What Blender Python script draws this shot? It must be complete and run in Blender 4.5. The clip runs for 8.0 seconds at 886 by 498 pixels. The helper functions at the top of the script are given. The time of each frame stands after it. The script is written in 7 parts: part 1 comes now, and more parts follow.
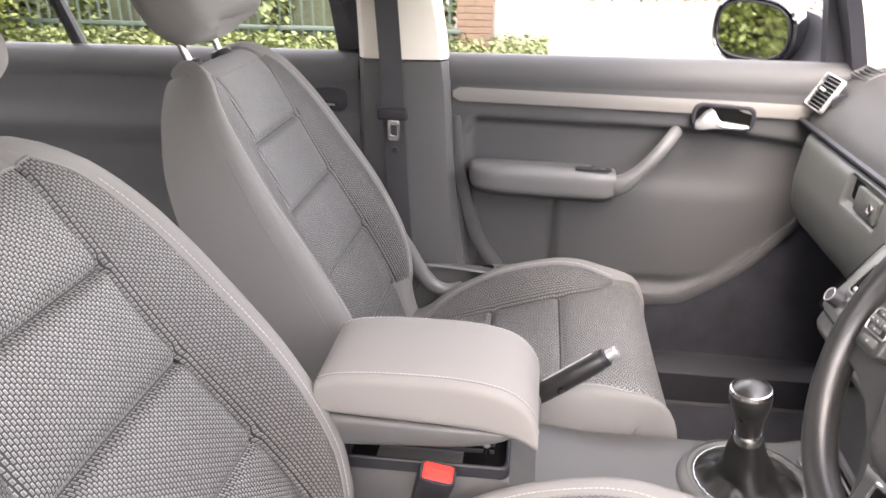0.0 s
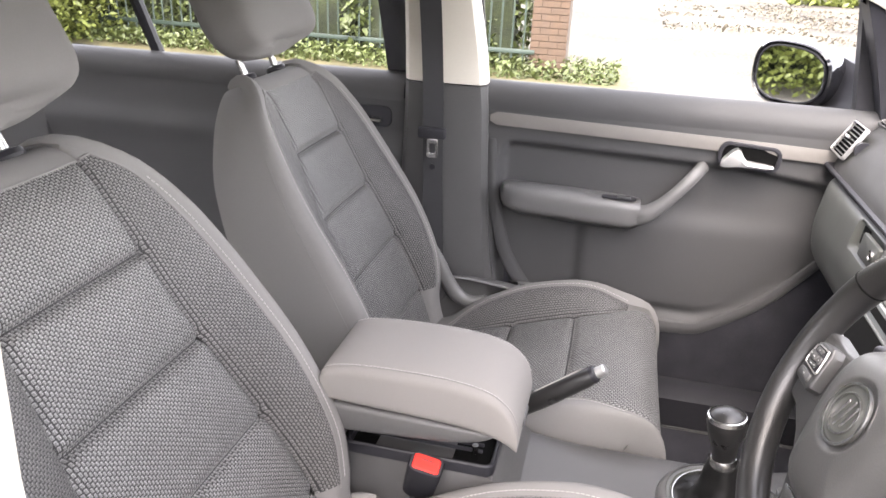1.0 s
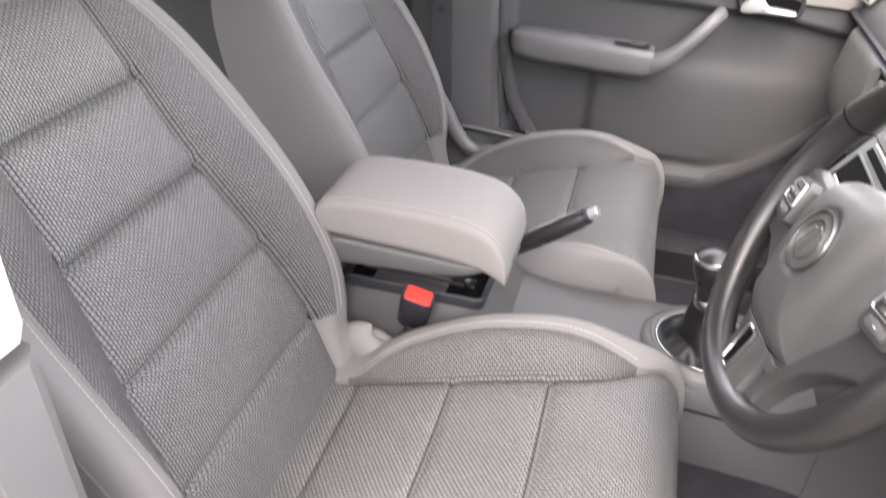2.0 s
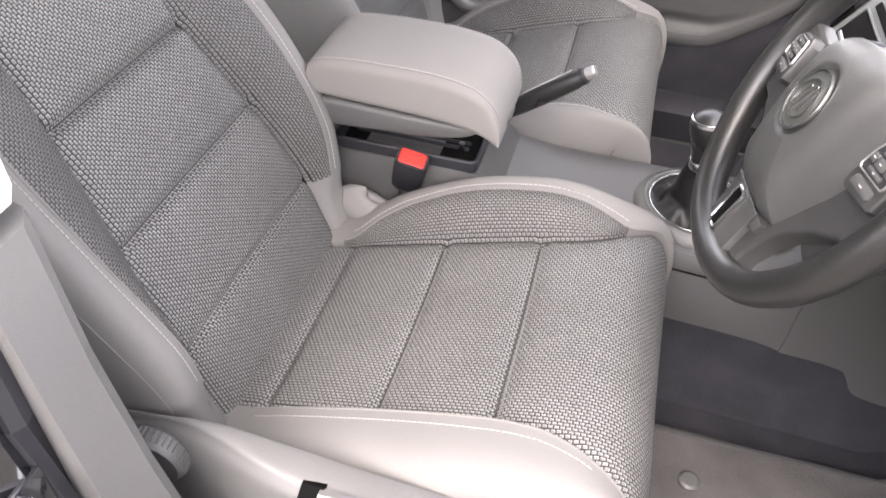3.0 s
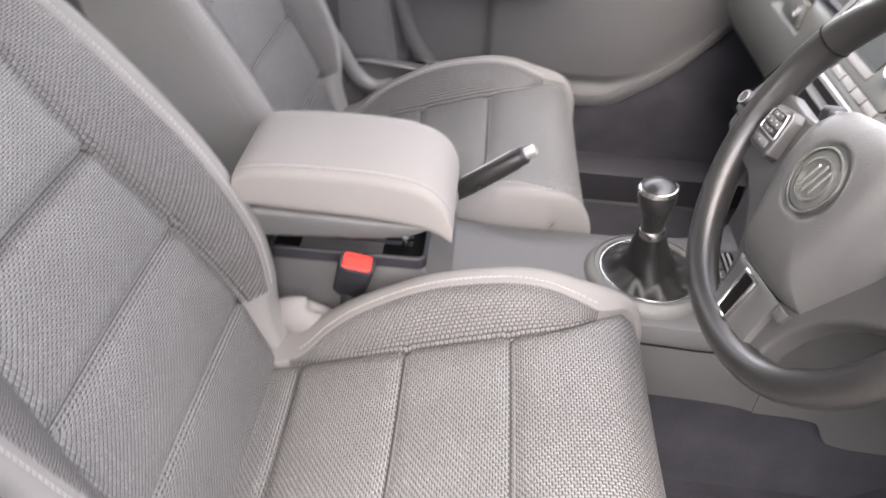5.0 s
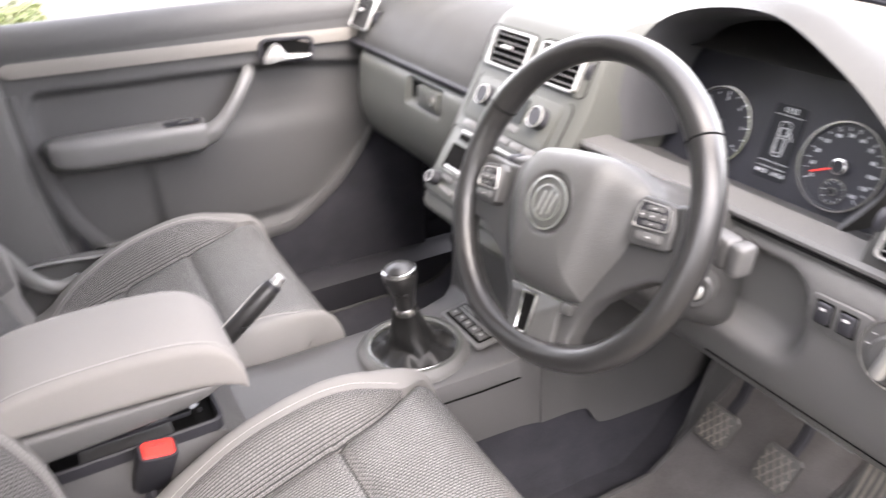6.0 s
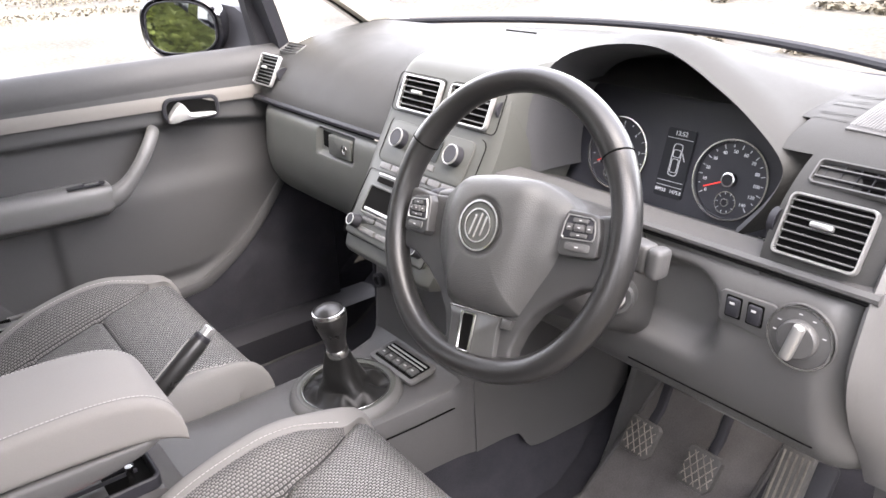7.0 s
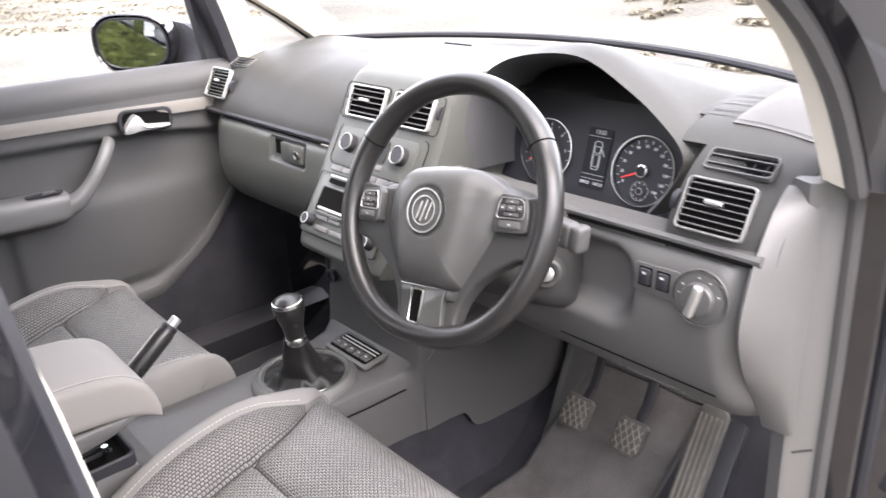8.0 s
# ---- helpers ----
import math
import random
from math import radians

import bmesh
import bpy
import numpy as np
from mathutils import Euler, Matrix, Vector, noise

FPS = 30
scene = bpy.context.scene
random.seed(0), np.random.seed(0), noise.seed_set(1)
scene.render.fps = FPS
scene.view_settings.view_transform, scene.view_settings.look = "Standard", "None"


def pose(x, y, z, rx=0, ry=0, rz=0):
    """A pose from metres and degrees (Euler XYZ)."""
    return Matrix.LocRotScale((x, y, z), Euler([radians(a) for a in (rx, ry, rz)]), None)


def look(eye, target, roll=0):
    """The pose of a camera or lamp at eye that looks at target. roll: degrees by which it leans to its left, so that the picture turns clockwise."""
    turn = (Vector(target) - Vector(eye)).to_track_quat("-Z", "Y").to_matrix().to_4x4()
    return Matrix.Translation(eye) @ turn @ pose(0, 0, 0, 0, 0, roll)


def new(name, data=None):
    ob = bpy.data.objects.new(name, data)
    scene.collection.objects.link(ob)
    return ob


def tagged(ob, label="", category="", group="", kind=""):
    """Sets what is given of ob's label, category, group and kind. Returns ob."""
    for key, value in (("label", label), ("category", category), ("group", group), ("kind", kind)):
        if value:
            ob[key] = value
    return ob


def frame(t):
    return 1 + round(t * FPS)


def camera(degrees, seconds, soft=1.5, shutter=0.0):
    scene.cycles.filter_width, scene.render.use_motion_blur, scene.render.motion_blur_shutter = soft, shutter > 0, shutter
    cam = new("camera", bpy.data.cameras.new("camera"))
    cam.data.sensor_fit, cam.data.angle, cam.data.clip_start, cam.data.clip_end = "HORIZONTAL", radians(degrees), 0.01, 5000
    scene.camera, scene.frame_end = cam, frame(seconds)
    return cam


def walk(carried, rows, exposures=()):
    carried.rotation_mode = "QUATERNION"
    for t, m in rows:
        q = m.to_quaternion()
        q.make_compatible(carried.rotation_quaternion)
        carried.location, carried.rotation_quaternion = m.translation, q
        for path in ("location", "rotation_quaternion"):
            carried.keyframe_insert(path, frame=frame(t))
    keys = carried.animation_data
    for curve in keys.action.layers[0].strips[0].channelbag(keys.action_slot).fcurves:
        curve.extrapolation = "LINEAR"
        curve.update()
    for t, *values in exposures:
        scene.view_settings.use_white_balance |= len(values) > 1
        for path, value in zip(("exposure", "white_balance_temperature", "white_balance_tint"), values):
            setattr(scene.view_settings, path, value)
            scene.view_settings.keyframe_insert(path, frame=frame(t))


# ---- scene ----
cam = camera(61.2, 8.0, shutter=0.5)
PATH = [
    (0, (0.023, -0.89, 1.407), (-0.207, 0.933, 0.616), 0.3),
    (0.5, (0.09, -0.927, 1.425), (-0.261, 0.897, 0.681), 2.2),
    (1, (0.117, -0.964, 1.443), (-0.285, 0.843, 0.684), 2.7),
    (1.5, (0.141, -0.973, 1.434), (-0.305, 0.77, 0.561), 2.9),
    (2, (0.166, -0.979, 1.416), (-0.241, 0.654, 0.335), 3.3),
    (2.2, (0.172, -0.981, 1.409), (-0.212, 0.608, 0.258), 3.7),
    (3.3, (0.174, -0.98, 1.417), (-0.126, 0.426, 0.026), 4.6),
    (3.5, (0.163, -0.989, 1.415), (-0.107, 0.421, 0.023), 5.7),
    (4, (0.162, -0.983, 1.417), (-0.1, 0.432, 0.029), 5.5),
    (5.3, (-0.018, -0.886, 1.402), (0.168, 0.741, 0.254), 2.8),
    (5.5, (-0.069, -0.892, 1.418), (0.331, 0.741, 0.335), 1.6),
    (6, (-0.091, -0.945, 1.414), (0.737, 0.622, 0.487), -2.2),
    (6.5, (-0.127, -0.956, 1.4), (0.91, 0.531, 0.555), -3.9),
    (7, (-0.154, -0.961, 1.401), (0.942, 0.509, 0.603), -2.8),
    (7.5, (-0.168, -1.0, 1.404), (0.956, 0.462, 0.631), -2.2),
    (8, (-0.235, -1.051, 1.406), (0.988, 0.336, 0.645), -2.4),
]
walk(cam, [(t, look(eye, target, roll)) for t, eye, target, roll in PATH], exposures=[(0.0, 4.68, 7450, 18.5), (0.5, 4.50, 7350, 18), (1.0, 4.48, 7250, 17.5), (2.0, 4.52, 7200, 18), (3.5, 4.41, 7250, 18), (4.2, 4.43, 7250, 18), (5.5, 4.78, 7250, 17.5), (6.0, 4.76, 7250, 17.5), (6.6, 4.50, 7150, 16.8), (7.2, 4.43, 7100, 16.8), (8.0, 4.40, 7080, 16.5)])

# ---- world, sun, exposure ----
SUN_UP, SUN_TURN = 58.0, 266.0
world = bpy.data.worlds.new("world")
scene.world = world
world.use_nodes = True
wn = world.node_tree
sky = wn.nodes.new("ShaderNodeTexSky")
sky.sky_type, sky.sun_disc = "NISHITA", False
sky.sun_elevation, sky.sun_rotation = radians(SUN_UP), radians(90 - SUN_TURN)
sky.air_density, sky.dust_density = 0.8, 1.0
haze = wn.nodes.new("ShaderNodeHueSaturation")
haze.inputs["Saturation"].default_value = 0.35
wn.links.new(sky.outputs[0], haze.inputs["Color"])
wn.links.new(haze.outputs[0], wn.nodes["Background"].inputs[0])
wn.nodes["Background"].inputs[1].default_value = 0.15
sun = new("sun", bpy.data.lights.new("sun", "SUN"))
sun.data.energy, sun.data.angle, sun.data.color = 0.2, radians(60), (1.0, 0.97, 0.92)
sun.matrix_world = look((0, 0, 10), Vector((0, 0, 10)) - Vector((math.cos(radians(SUN_TURN)) * math.cos(radians(SUN_UP)), math.sin(radians(SUN_TURN)) * math.cos(radians(SUN_UP)), math.sin(radians(SUN_UP)))))


# ---- materials ----
def nodes_of(name, rough=0.6, metal=0.0, spec=0.5):
    m = bpy.data.materials.new(name)
    m.use_nodes = True
    nt = m.node_tree
    b = nt.nodes["Principled BSDF"]
    b.inputs["Roughness"].default_value, b.inputs["Metallic"].default_value = rough, metal
    b.inputs["Specular IOR Level"].default_value = spec
    return m, nt, b


def noise_node(nt, coord, scale, detail=4.0, kind="Object"):
    n = nt.nodes.new("ShaderNodeTexNoise")
    n.inputs["Scale"].default_value, n.inputs["Detail"].default_value = scale, detail
    nt.links.new(coord.outputs[kind], n.inputs["Vector"])
    return n


def ramp(nt, src, lo, hi, a=0.3, b=0.7):
    r = nt.nodes.new("ShaderNodeValToRGB")
    r.color_ramp.elements[0].position, r.color_ramp.elements[1].position = a, b
    r.color_ramp.elements[0].color, r.color_ramp.elements[1].color = (*lo, 1), (*hi, 1)
    nt.links.new(src, r.inputs[0])
    return r


def tint(c, k):
    return tuple(min(1.0, v * k) for v in c)


def surface(name, colour, rough=0.6, metal=0.0, var=0.12, patch=6.0, grain=900.0, bump=0.15, depth=0.0006, spec=0.5, cells=False, coat=0.0):
    """A plain surface: uneven colour at two scales, uneven gloss and a fine grain."""
    m, nt, b = nodes_of(name, rough, metal, spec)
    tc = nt.nodes.new("ShaderNodeTexCoord")
    big, fine = noise_node(nt, tc, patch, 5.0), noise_node(nt, tc, grain * 0.3, 3.0)
    mixv = nt.nodes.new("ShaderNodeMath")
    mixv.operation = "MULTIPLY_ADD"
    mixv.inputs[1].default_value = 0.35
    nt.links.new(fine.outputs[0], mixv.inputs[0])
    scaled = nt.nodes.new("ShaderNodeMath")
    scaled.operation = "MULTIPLY"
    scaled.inputs[1].default_value = 0.65
    nt.links.new(big.outputs[0], scaled.inputs[0])
    nt.links.new(scaled.outputs[0], mixv.inputs[2])
    r = ramp(nt, mixv.outputs[0], tint(colour, 1 - var), tint(colour, 1 + var), 0.32, 0.68)
    nt.links.new(r.outputs[0], b.inputs["Base Color"])
    rr = ramp(nt, big.outputs[0], (rough * 0.85,) * 3, (min(1, rough * 1.15),) * 3)
    nt.links.new(rr.outputs[0], b.inputs["Roughness"])
    if bump:
        if cells:
            g = nt.nodes.new("ShaderNodeTexVoronoi")
            g.inputs["Scale"].default_value = grain
            nt.links.new(tc.outputs["Object"], g.inputs["Vector"])
        else:
            g = noise_node(nt, tc, grain, 2.0)
        bp = nt.nodes.new("ShaderNodeBump")
        bp.inputs["Strength"].default_value, bp.inputs["Distance"].default_value = bump, depth
        nt.links.new(g.outputs[0], bp.inputs["Height"])
        nt.links.new(bp.outputs[0], b.inputs["Normal"])
    b.inputs["Coat Weight"].default_value = coat
    return m


def woven(name, dark, rim, heart, w=0.0063, h=0.0042):
    """Woven seat cloth: offset rows of small thread loops, pale at the rim and duller within, on a dark ground; in metres on the UV map."""
    m, nt, b = nodes_of(name, 0.62, 0.0, 0.4)
    tc = nt.nodes.new("ShaderNodeTexCoord")
    wob = noise_node(nt, tc, 150.0, 2.0, "UV")
    add = nt.nodes.new("ShaderNodeVectorMath")
    add.operation = "MULTIPLY_ADD"
    add.inputs[1].default_value = (0.0012, 0.0008, 0)
    nt.links.new(wob.outputs["Color"], add.inputs[0])
    nt.links.new(tc.outputs["UV"], add.inputs[2])

    def rows(gap, blur, shift=(0, 0, 0)):
        at = add
        if any(shift):
            at = nt.nodes.new("ShaderNodeVectorMath")
            at.inputs[1].default_value = shift
            nt.links.new(add.outputs[0], at.inputs[0])
        br = nt.nodes.new("ShaderNodeTexBrick")
        br.offset, br.offset_frequency, br.squash = 0.5, 2, 1.0
        for key, v in (("Scale", 1.0), ("Mortar Size", gap), ("Mortar Smooth", blur), ("Bias", 0.0), ("Brick Width", w), ("Row Height", h)):
            br.inputs[key].default_value = v
        br.inputs["Color1"].default_value, br.inputs["Color2"].default_value = (*rim, 1), (*tint(rim, 0.78), 1)
        br.inputs["Mortar"].default_value = (*dark, 1)
        nt.links.new(at.outputs[0], br.inputs["Vector"])
        return br

    loop, heart_of = rows(0.0010, 0.35), rows(0.0016, 0.3, (0.0005, 0.0002, 0))
    mix = nt.nodes.new("ShaderNodeMix")
    mix.data_type = "RGBA"
    flip = nt.nodes.new("ShaderNodeMath")
    flip.operation, flip.inputs[0].default_value = "SUBTRACT", 1.0
    nt.links.new(heart_of.outputs["Fac"], flip.inputs[1])
    nt.links.new(flip.outputs[0], mix.inputs["Factor"])
    nt.links.new(loop.outputs["Color"], mix.inputs[6])
    mix.inputs[7].default_value = (*heart, 1)
    big = noise_node(nt, tc, 5.0, 4.0)
    r = ramp(nt, big.outputs[0], (0.85, 0.85, 0.85), (1.12, 1.12, 1.12))
    mul = nt.nodes.new("ShaderNodeMix")
    mul.data_type, mul.blend_type = "RGBA", "MULTIPLY"
    mul.inputs["Factor"].default_value = 1.0
    nt.links.new(mix.outputs[2], mul.inputs[6])
    nt.links.new(r.outputs[0], mul.inputs[7])
    nt.links.new(mul.outputs[2], b.inputs["Base Color"])
    bp = nt.nodes.new("ShaderNodeBump")
    bp.invert = True
    bp.inputs["Strength"].default_value, bp.inputs["Distance"].default_value = 0.8, 0.0012
    nt.links.new(loop.outputs["Fac"], bp.inputs["Height"])
    nt.links.new(bp.outputs[0], b.inputs["Normal"])
    return m


def clear(name, colour=(1, 1, 1), rough=0.0, ior=1.45):
    m, nt, b = nodes_of(name, rough)
    b.inputs["Base Color"].default_value = (*colour, 1)
    b.inputs["Transmission Weight"].default_value, b.inputs["IOR"].default_value = 1.0, ior
    return m


def glowing(name, colour, power):
    m, nt, b = nodes_of(name, 0.4)
    b.inputs["Base Color"].default_value = (*colour, 1)
    b.inputs["Emission Color"].default_value, b.inputs["Emission Strength"].default_value = (*colour, 1), power
    return m


M_CLOTH = woven("seat_cloth", (0.014, 0.014, 0.014), (0.260, 0.257, 0.252), (0.095, 0.094, 0.092))
M_CLOTH_SIDE = woven("bolster_cloth", (0.012, 0.012, 0.012), (0.180, 0.175, 0.170), (0.066, 0.064, 0.063))
M_GREY = surface("grey_knit_fabric", (0.125, 0.121, 0.117), 0.85, var=0.06, grain=1400, bump=0.25, depth=0.0004, spec=0.3)
M_ARM = surface("pale_grey_armrest_fabric", (0.148, 0.141, 0.133), 0.8, var=0.05, grain=1500, bump=0.25, depth=0.0004, spec=0.3)
M_THREAD = surface("pale_thread", (0.27, 0.26, 0.25), 0.8, var=0.15, grain=2500, bump=0.4)
M_SEAM = surface("dark_seam", (0.025, 0.025, 0.025), 0.9, grain=2000)
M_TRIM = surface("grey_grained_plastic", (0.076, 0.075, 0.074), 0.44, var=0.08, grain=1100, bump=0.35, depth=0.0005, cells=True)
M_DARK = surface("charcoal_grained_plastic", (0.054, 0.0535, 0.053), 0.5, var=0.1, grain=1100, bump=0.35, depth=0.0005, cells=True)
M_PAD = surface("soft_dashboard_skin", (0.023, 0.023, 0.022), 0.58, var=0.06, grain=900, bump=0.35, depth=0.0006, spec=0.26, cells=True)
M_LEVER = surface("pale_grey_plastic", (0.085, 0.084, 0.082), 0.45, var=0.05, bump=0.05)
M_SMOOTH = surface("smooth_grey_plastic", (0.044, 0.046, 0.042), 0.5, var=0.05, bump=0.05)
M_DOOR = surface("dark_door_plastic", (0.043, 0.043, 0.0435), 0.60, var=0.08, spec=0.35, grain=1100, bump=0.35, depth=0.0005, cells=True)
M_SPOKE = surface("dark_satin_spoke_trim", (0.085, 0.085, 0.084), 0.32, 0.55, var=0.05, bump=0.04)
M_SPOKE_BODY = surface("charcoal_spoke_plastic", (0.030, 0.030, 0.030), 0.42, var=0.07, grain=900, bump=0.3, depth=0.0004, cells=True)
M_SEAL = surface("grey_flocked_rubber", (0.040, 0.039, 0.039), 0.7, var=0.12, grain=1500, bump=0.3)
M_CONSOLE = surface("dark_console_plastic", (0.042, 0.0415, 0.0415), 0.48, var=0.08, grain=1100, bump=0.35, depth=0.0005, cells=True)
M_LINING = surface("dull_hood_lining", (0.034, 0.035, 0.038), 0.6, var=0.1, grain=900, bump=0.2, depth=0.0004)
# lighter copy of the pillar plastic for the better lit driver's side
M_PILLAR_LIT = surface("lit_pillar_plastic", (0.095, 0.093, 0.091), 0.5, var=0.07, grain=900, bump=0.4, depth=0.0006, cells=True)
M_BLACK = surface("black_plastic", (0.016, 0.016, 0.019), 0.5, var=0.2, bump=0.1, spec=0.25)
# near-black for wells, slots and gaps: their depth shade is put into the colour
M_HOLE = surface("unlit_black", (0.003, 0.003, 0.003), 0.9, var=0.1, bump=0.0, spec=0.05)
M_GLOSS = surface("gloss_black_paint", (0.008, 0.008, 0.010), 0.12, var=0.1, bump=0.0, coat=0.8)
M_LEATHER = surface("black_leather", (0.011, 0.0108, 0.0108), 0.30, var=0.15, grain=700, bump=0.22, depth=0.0006, cells=True)
M_HUB = surface("grey_airbag_skin", (0.044, 0.044, 0.043), 0.42, var=0.07, grain=800, bump=0.4, depth=0.0005, cells=True)
M_CHROME = surface("satin_chrome", (0.55, 0.55, 0.54), 0.22, 1.0, var=0.05, bump=0.03)
M_SILVER = surface("silver_paint", (0.42, 0.42, 0.41), 0.35, 0.8, var=0.05, bump=0.05)
M_STRIP = surface("champagne_metal_strip", (0.135, 0.126, 0.116), 0.5, 0.15, var=0.04, bump=0.05)
M_CREAM = surface("cream_pillar_trim", (0.52, 0.49, 0.43), 0.7, var=0.04, grain=900, bump=0.2)
M_ROOF = surface("pale_headliner", (0.55, 0.53, 0.49), 0.95, var=0.04, grain=1500, bump=0.3)
M_CARPET = surface("black_carpet", (0.028, 0.028, 0.033), 0.98, var=0.35, patch=14, grain=1600, bump=0.9, depth=0.002, spec=0.1)
M_MAT = surface("worn_grey_floor_mat", (0.068, 0.065, 0.064), 0.97, var=0.4, patch=9, grain=1500, bump=0.8, depth=0.0015, spec=0.1)
M_RUBBER = surface("worn_pedal_rubber", (0.05, 0.048, 0.045), 0.7, var=0.4, patch=40, grain=600, bump=0.3)
M_WORN = surface("polished_pedal_metal", (0.16, 0.145, 0.125), 0.45, 0.5, var=0.3, patch=60, bump=0.1)
M_RED = surface("red_buckle_plastic", (0.62, 0.028, 0.02), 0.35, var=0.08, bump=0.05)
M_BELT = surface("black_belt_webbing", (0.022, 0.022, 0.024), 0.75, var=0.12, grain=1500, bump=0.5)
M_SCREEN = surface("dark_display_glass", (0.010, 0.011, 0.014), 0.5, var=0.1, bump=0.0, spec=0.3)
M_DIAL = surface("black_dial_face", (0.017, 0.018, 0.023), 0.45, var=0.1, bump=0.0)
M_LCD = surface("grey_radio_display", (0.013, 0.015, 0.015), 0.5, var=0.05, bump=0.0, spec=0.15)
M_INK = glowing("lit_white_marking", (0.38, 0.40, 0.42), 0.02)
M_PRINT = surface("printed_white_symbol", (0.36, 0.36, 0.36), 0.5, var=0.05, bump=0.0)
M_NEEDLE = glowing("lit_red_needle", (0.7, 0.04, 0.03), 0.05)
M_GLASS = clear("window_glass", (0.97, 0.99, 0.98), 0.0, 1.02)
M_MIRROR = surface("mirror_glass", (0.88, 0.9, 0.9), 0.02, 1.0, var=0.01, bump=0.0)
# strong patches: uneven gravel and litter, with dappled shade put into the colour
M_CONCRETE = surface("pale_gravel_drive", (0.085, 0.078, 0.065), 0.95, var=0.75, patch=0.35, grain=60, bump=0.6, depth=0.01, spec=0.2)
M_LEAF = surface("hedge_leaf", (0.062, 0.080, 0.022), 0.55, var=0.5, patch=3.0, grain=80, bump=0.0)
# lighter copy of the hedge leaf: sunlit brightness is put into the colour
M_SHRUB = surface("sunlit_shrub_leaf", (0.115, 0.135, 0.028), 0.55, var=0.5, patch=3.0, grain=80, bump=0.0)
M_BOOT = surface("soft_black_boot_leather", (0.007, 0.007, 0.007), 0.42, var=0.2, grain=600, bump=0.3, depth=0.0006, spec=0.35, cells=True)
M_SOIL = surface("dry_verge_soil", (0.09, 0.08, 0.035), 0.95, var=0.4, patch=1.5, grain=40, bump=0.5, depth=0.02)
M_IRON = surface("green_black_iron", (0.03, 0.045, 0.035), 0.5, var=0.2, bump=0.1)
M_BRICK = surface("brown_brick", (0.075, 0.048, 0.031), 0.9, var=0.25, patch=8, grain=200, bump=0.4, depth=0.003)
M_MORTAR = surface("grey_mortar", (0.060, 0.043, 0.030), 0.95, var=0.15, patch=10, grain=200, bump=0.4)
# render of the added light-blocking wall
M_RENDER = surface("grey_wall_render", (0.30, 0.285, 0.26), 0.95, var=0.1, patch=1.5, grain=120, bump=0.4, depth=0.003)
# near-black green: the shade between the leaves is put into the colour
M_HEDGE_SHADE = surface("painted_hedge_shade", (0.020, 0.026, 0.010), 0.9, var=0.6, patch=4.0, grain=60, bump=0.6, depth=0.03)


# ---- shape tools ----
BASES = {}


def thing(name, label, category, base=(0, 0, 0), group="", kind=""):
    ob = new(name)
    ob.empty_display_size = 0.05
    ob.location = base
    BASES[ob] = Matrix.Translation(base)
    return tagged(ob, label, category, group, kind)


def mesh_of(name, bm, material, sharp=0.6):
    bmesh.ops.recalc_face_normals(bm, faces=bm.faces[:])
    for f in bm.faces:
        f.smooth = True
    for e in bm.edges:
        if len(e.link_faces) == 2 and e.calc_face_angle(0.0) > sharp:
            e.smooth = False
    me = bpy.data.meshes.new(name)
    bm.to_mesh(me)
    bm.free()
    for m in material if isinstance(material, (list, tuple)) else [material]:
        me.materials.append(m)
    return me


def under(ob, parent):
    ob.parent = parent
    at = BASES.get(parent, Matrix())
    ob.matrix_parent_inverse = at.inverted()
    BASES[ob] = Matrix()
    return ob


def part(name, bm, material, parent, label="", sharp=0.6):
    ob = new(name, mesh_of(name, bm, material, sharp))
    under(ob, parent)
    return tagged(ob, label)


def single(name, bm, material, label, category, group="", kind="", sharp=0.6):
    return tagged(new(name, mesh_of(name, bm, material, sharp)), label, category, group, kind)


def smooth_line(keys, n):
    """A smooth line through the keys, n points."""
    k = np.array(keys, float)
    t = np.linspace(0, len(k) - 1, n)
    i = np.clip(t.astype(int), 0, len(k) - 2)
    f = (t - i)[:, None]
    p0, p1, p2, p3 = k[np.maximum(i - 1, 0)], k[i], k[i + 1], k[np.minimum(i + 2, len(k) - 1)]
    return 0.5 * (2 * p1 + (p2 - p0) * f + (2 * p0 - 5 * p1 + 4 * p2 - p3) * f**2 + (3 * p1 - p0 - 3 * p2 + p3) * f**3)


def along(keys, u):
    """The value at u of a smooth curve through keys of (u, value, ...)."""
    k = np.array(keys, float)
    i = int(np.clip(np.searchsorted(k[:, 0], u) - 1, 0, len(k) - 2))
    f = (u - k[i, 0]) / (k[i + 1, 0] - k[i, 0])
    f = min(max(f, 0.0), 1.0)

    def slope(j):
        a, b = max(j - 1, 0), min(j + 1, len(k) - 1)
        return (k[b, 1:] - k[a, 1:]) / (k[b, 0] - k[a, 0])

    w = k[i + 1, 0] - k[i, 0]
    a, b, ma, mb = k[i, 1:], k[i + 1, 1:], slope(i) * w, slope(i + 1) * w
    v = (2 * f**3 - 3 * f**2 + 1) * a + (f**3 - 2 * f**2 + f) * ma + (-2 * f**3 + 3 * f**2) * b + (f**3 - f**2) * mb
    return v if len(v) > 1 else float(v[0])


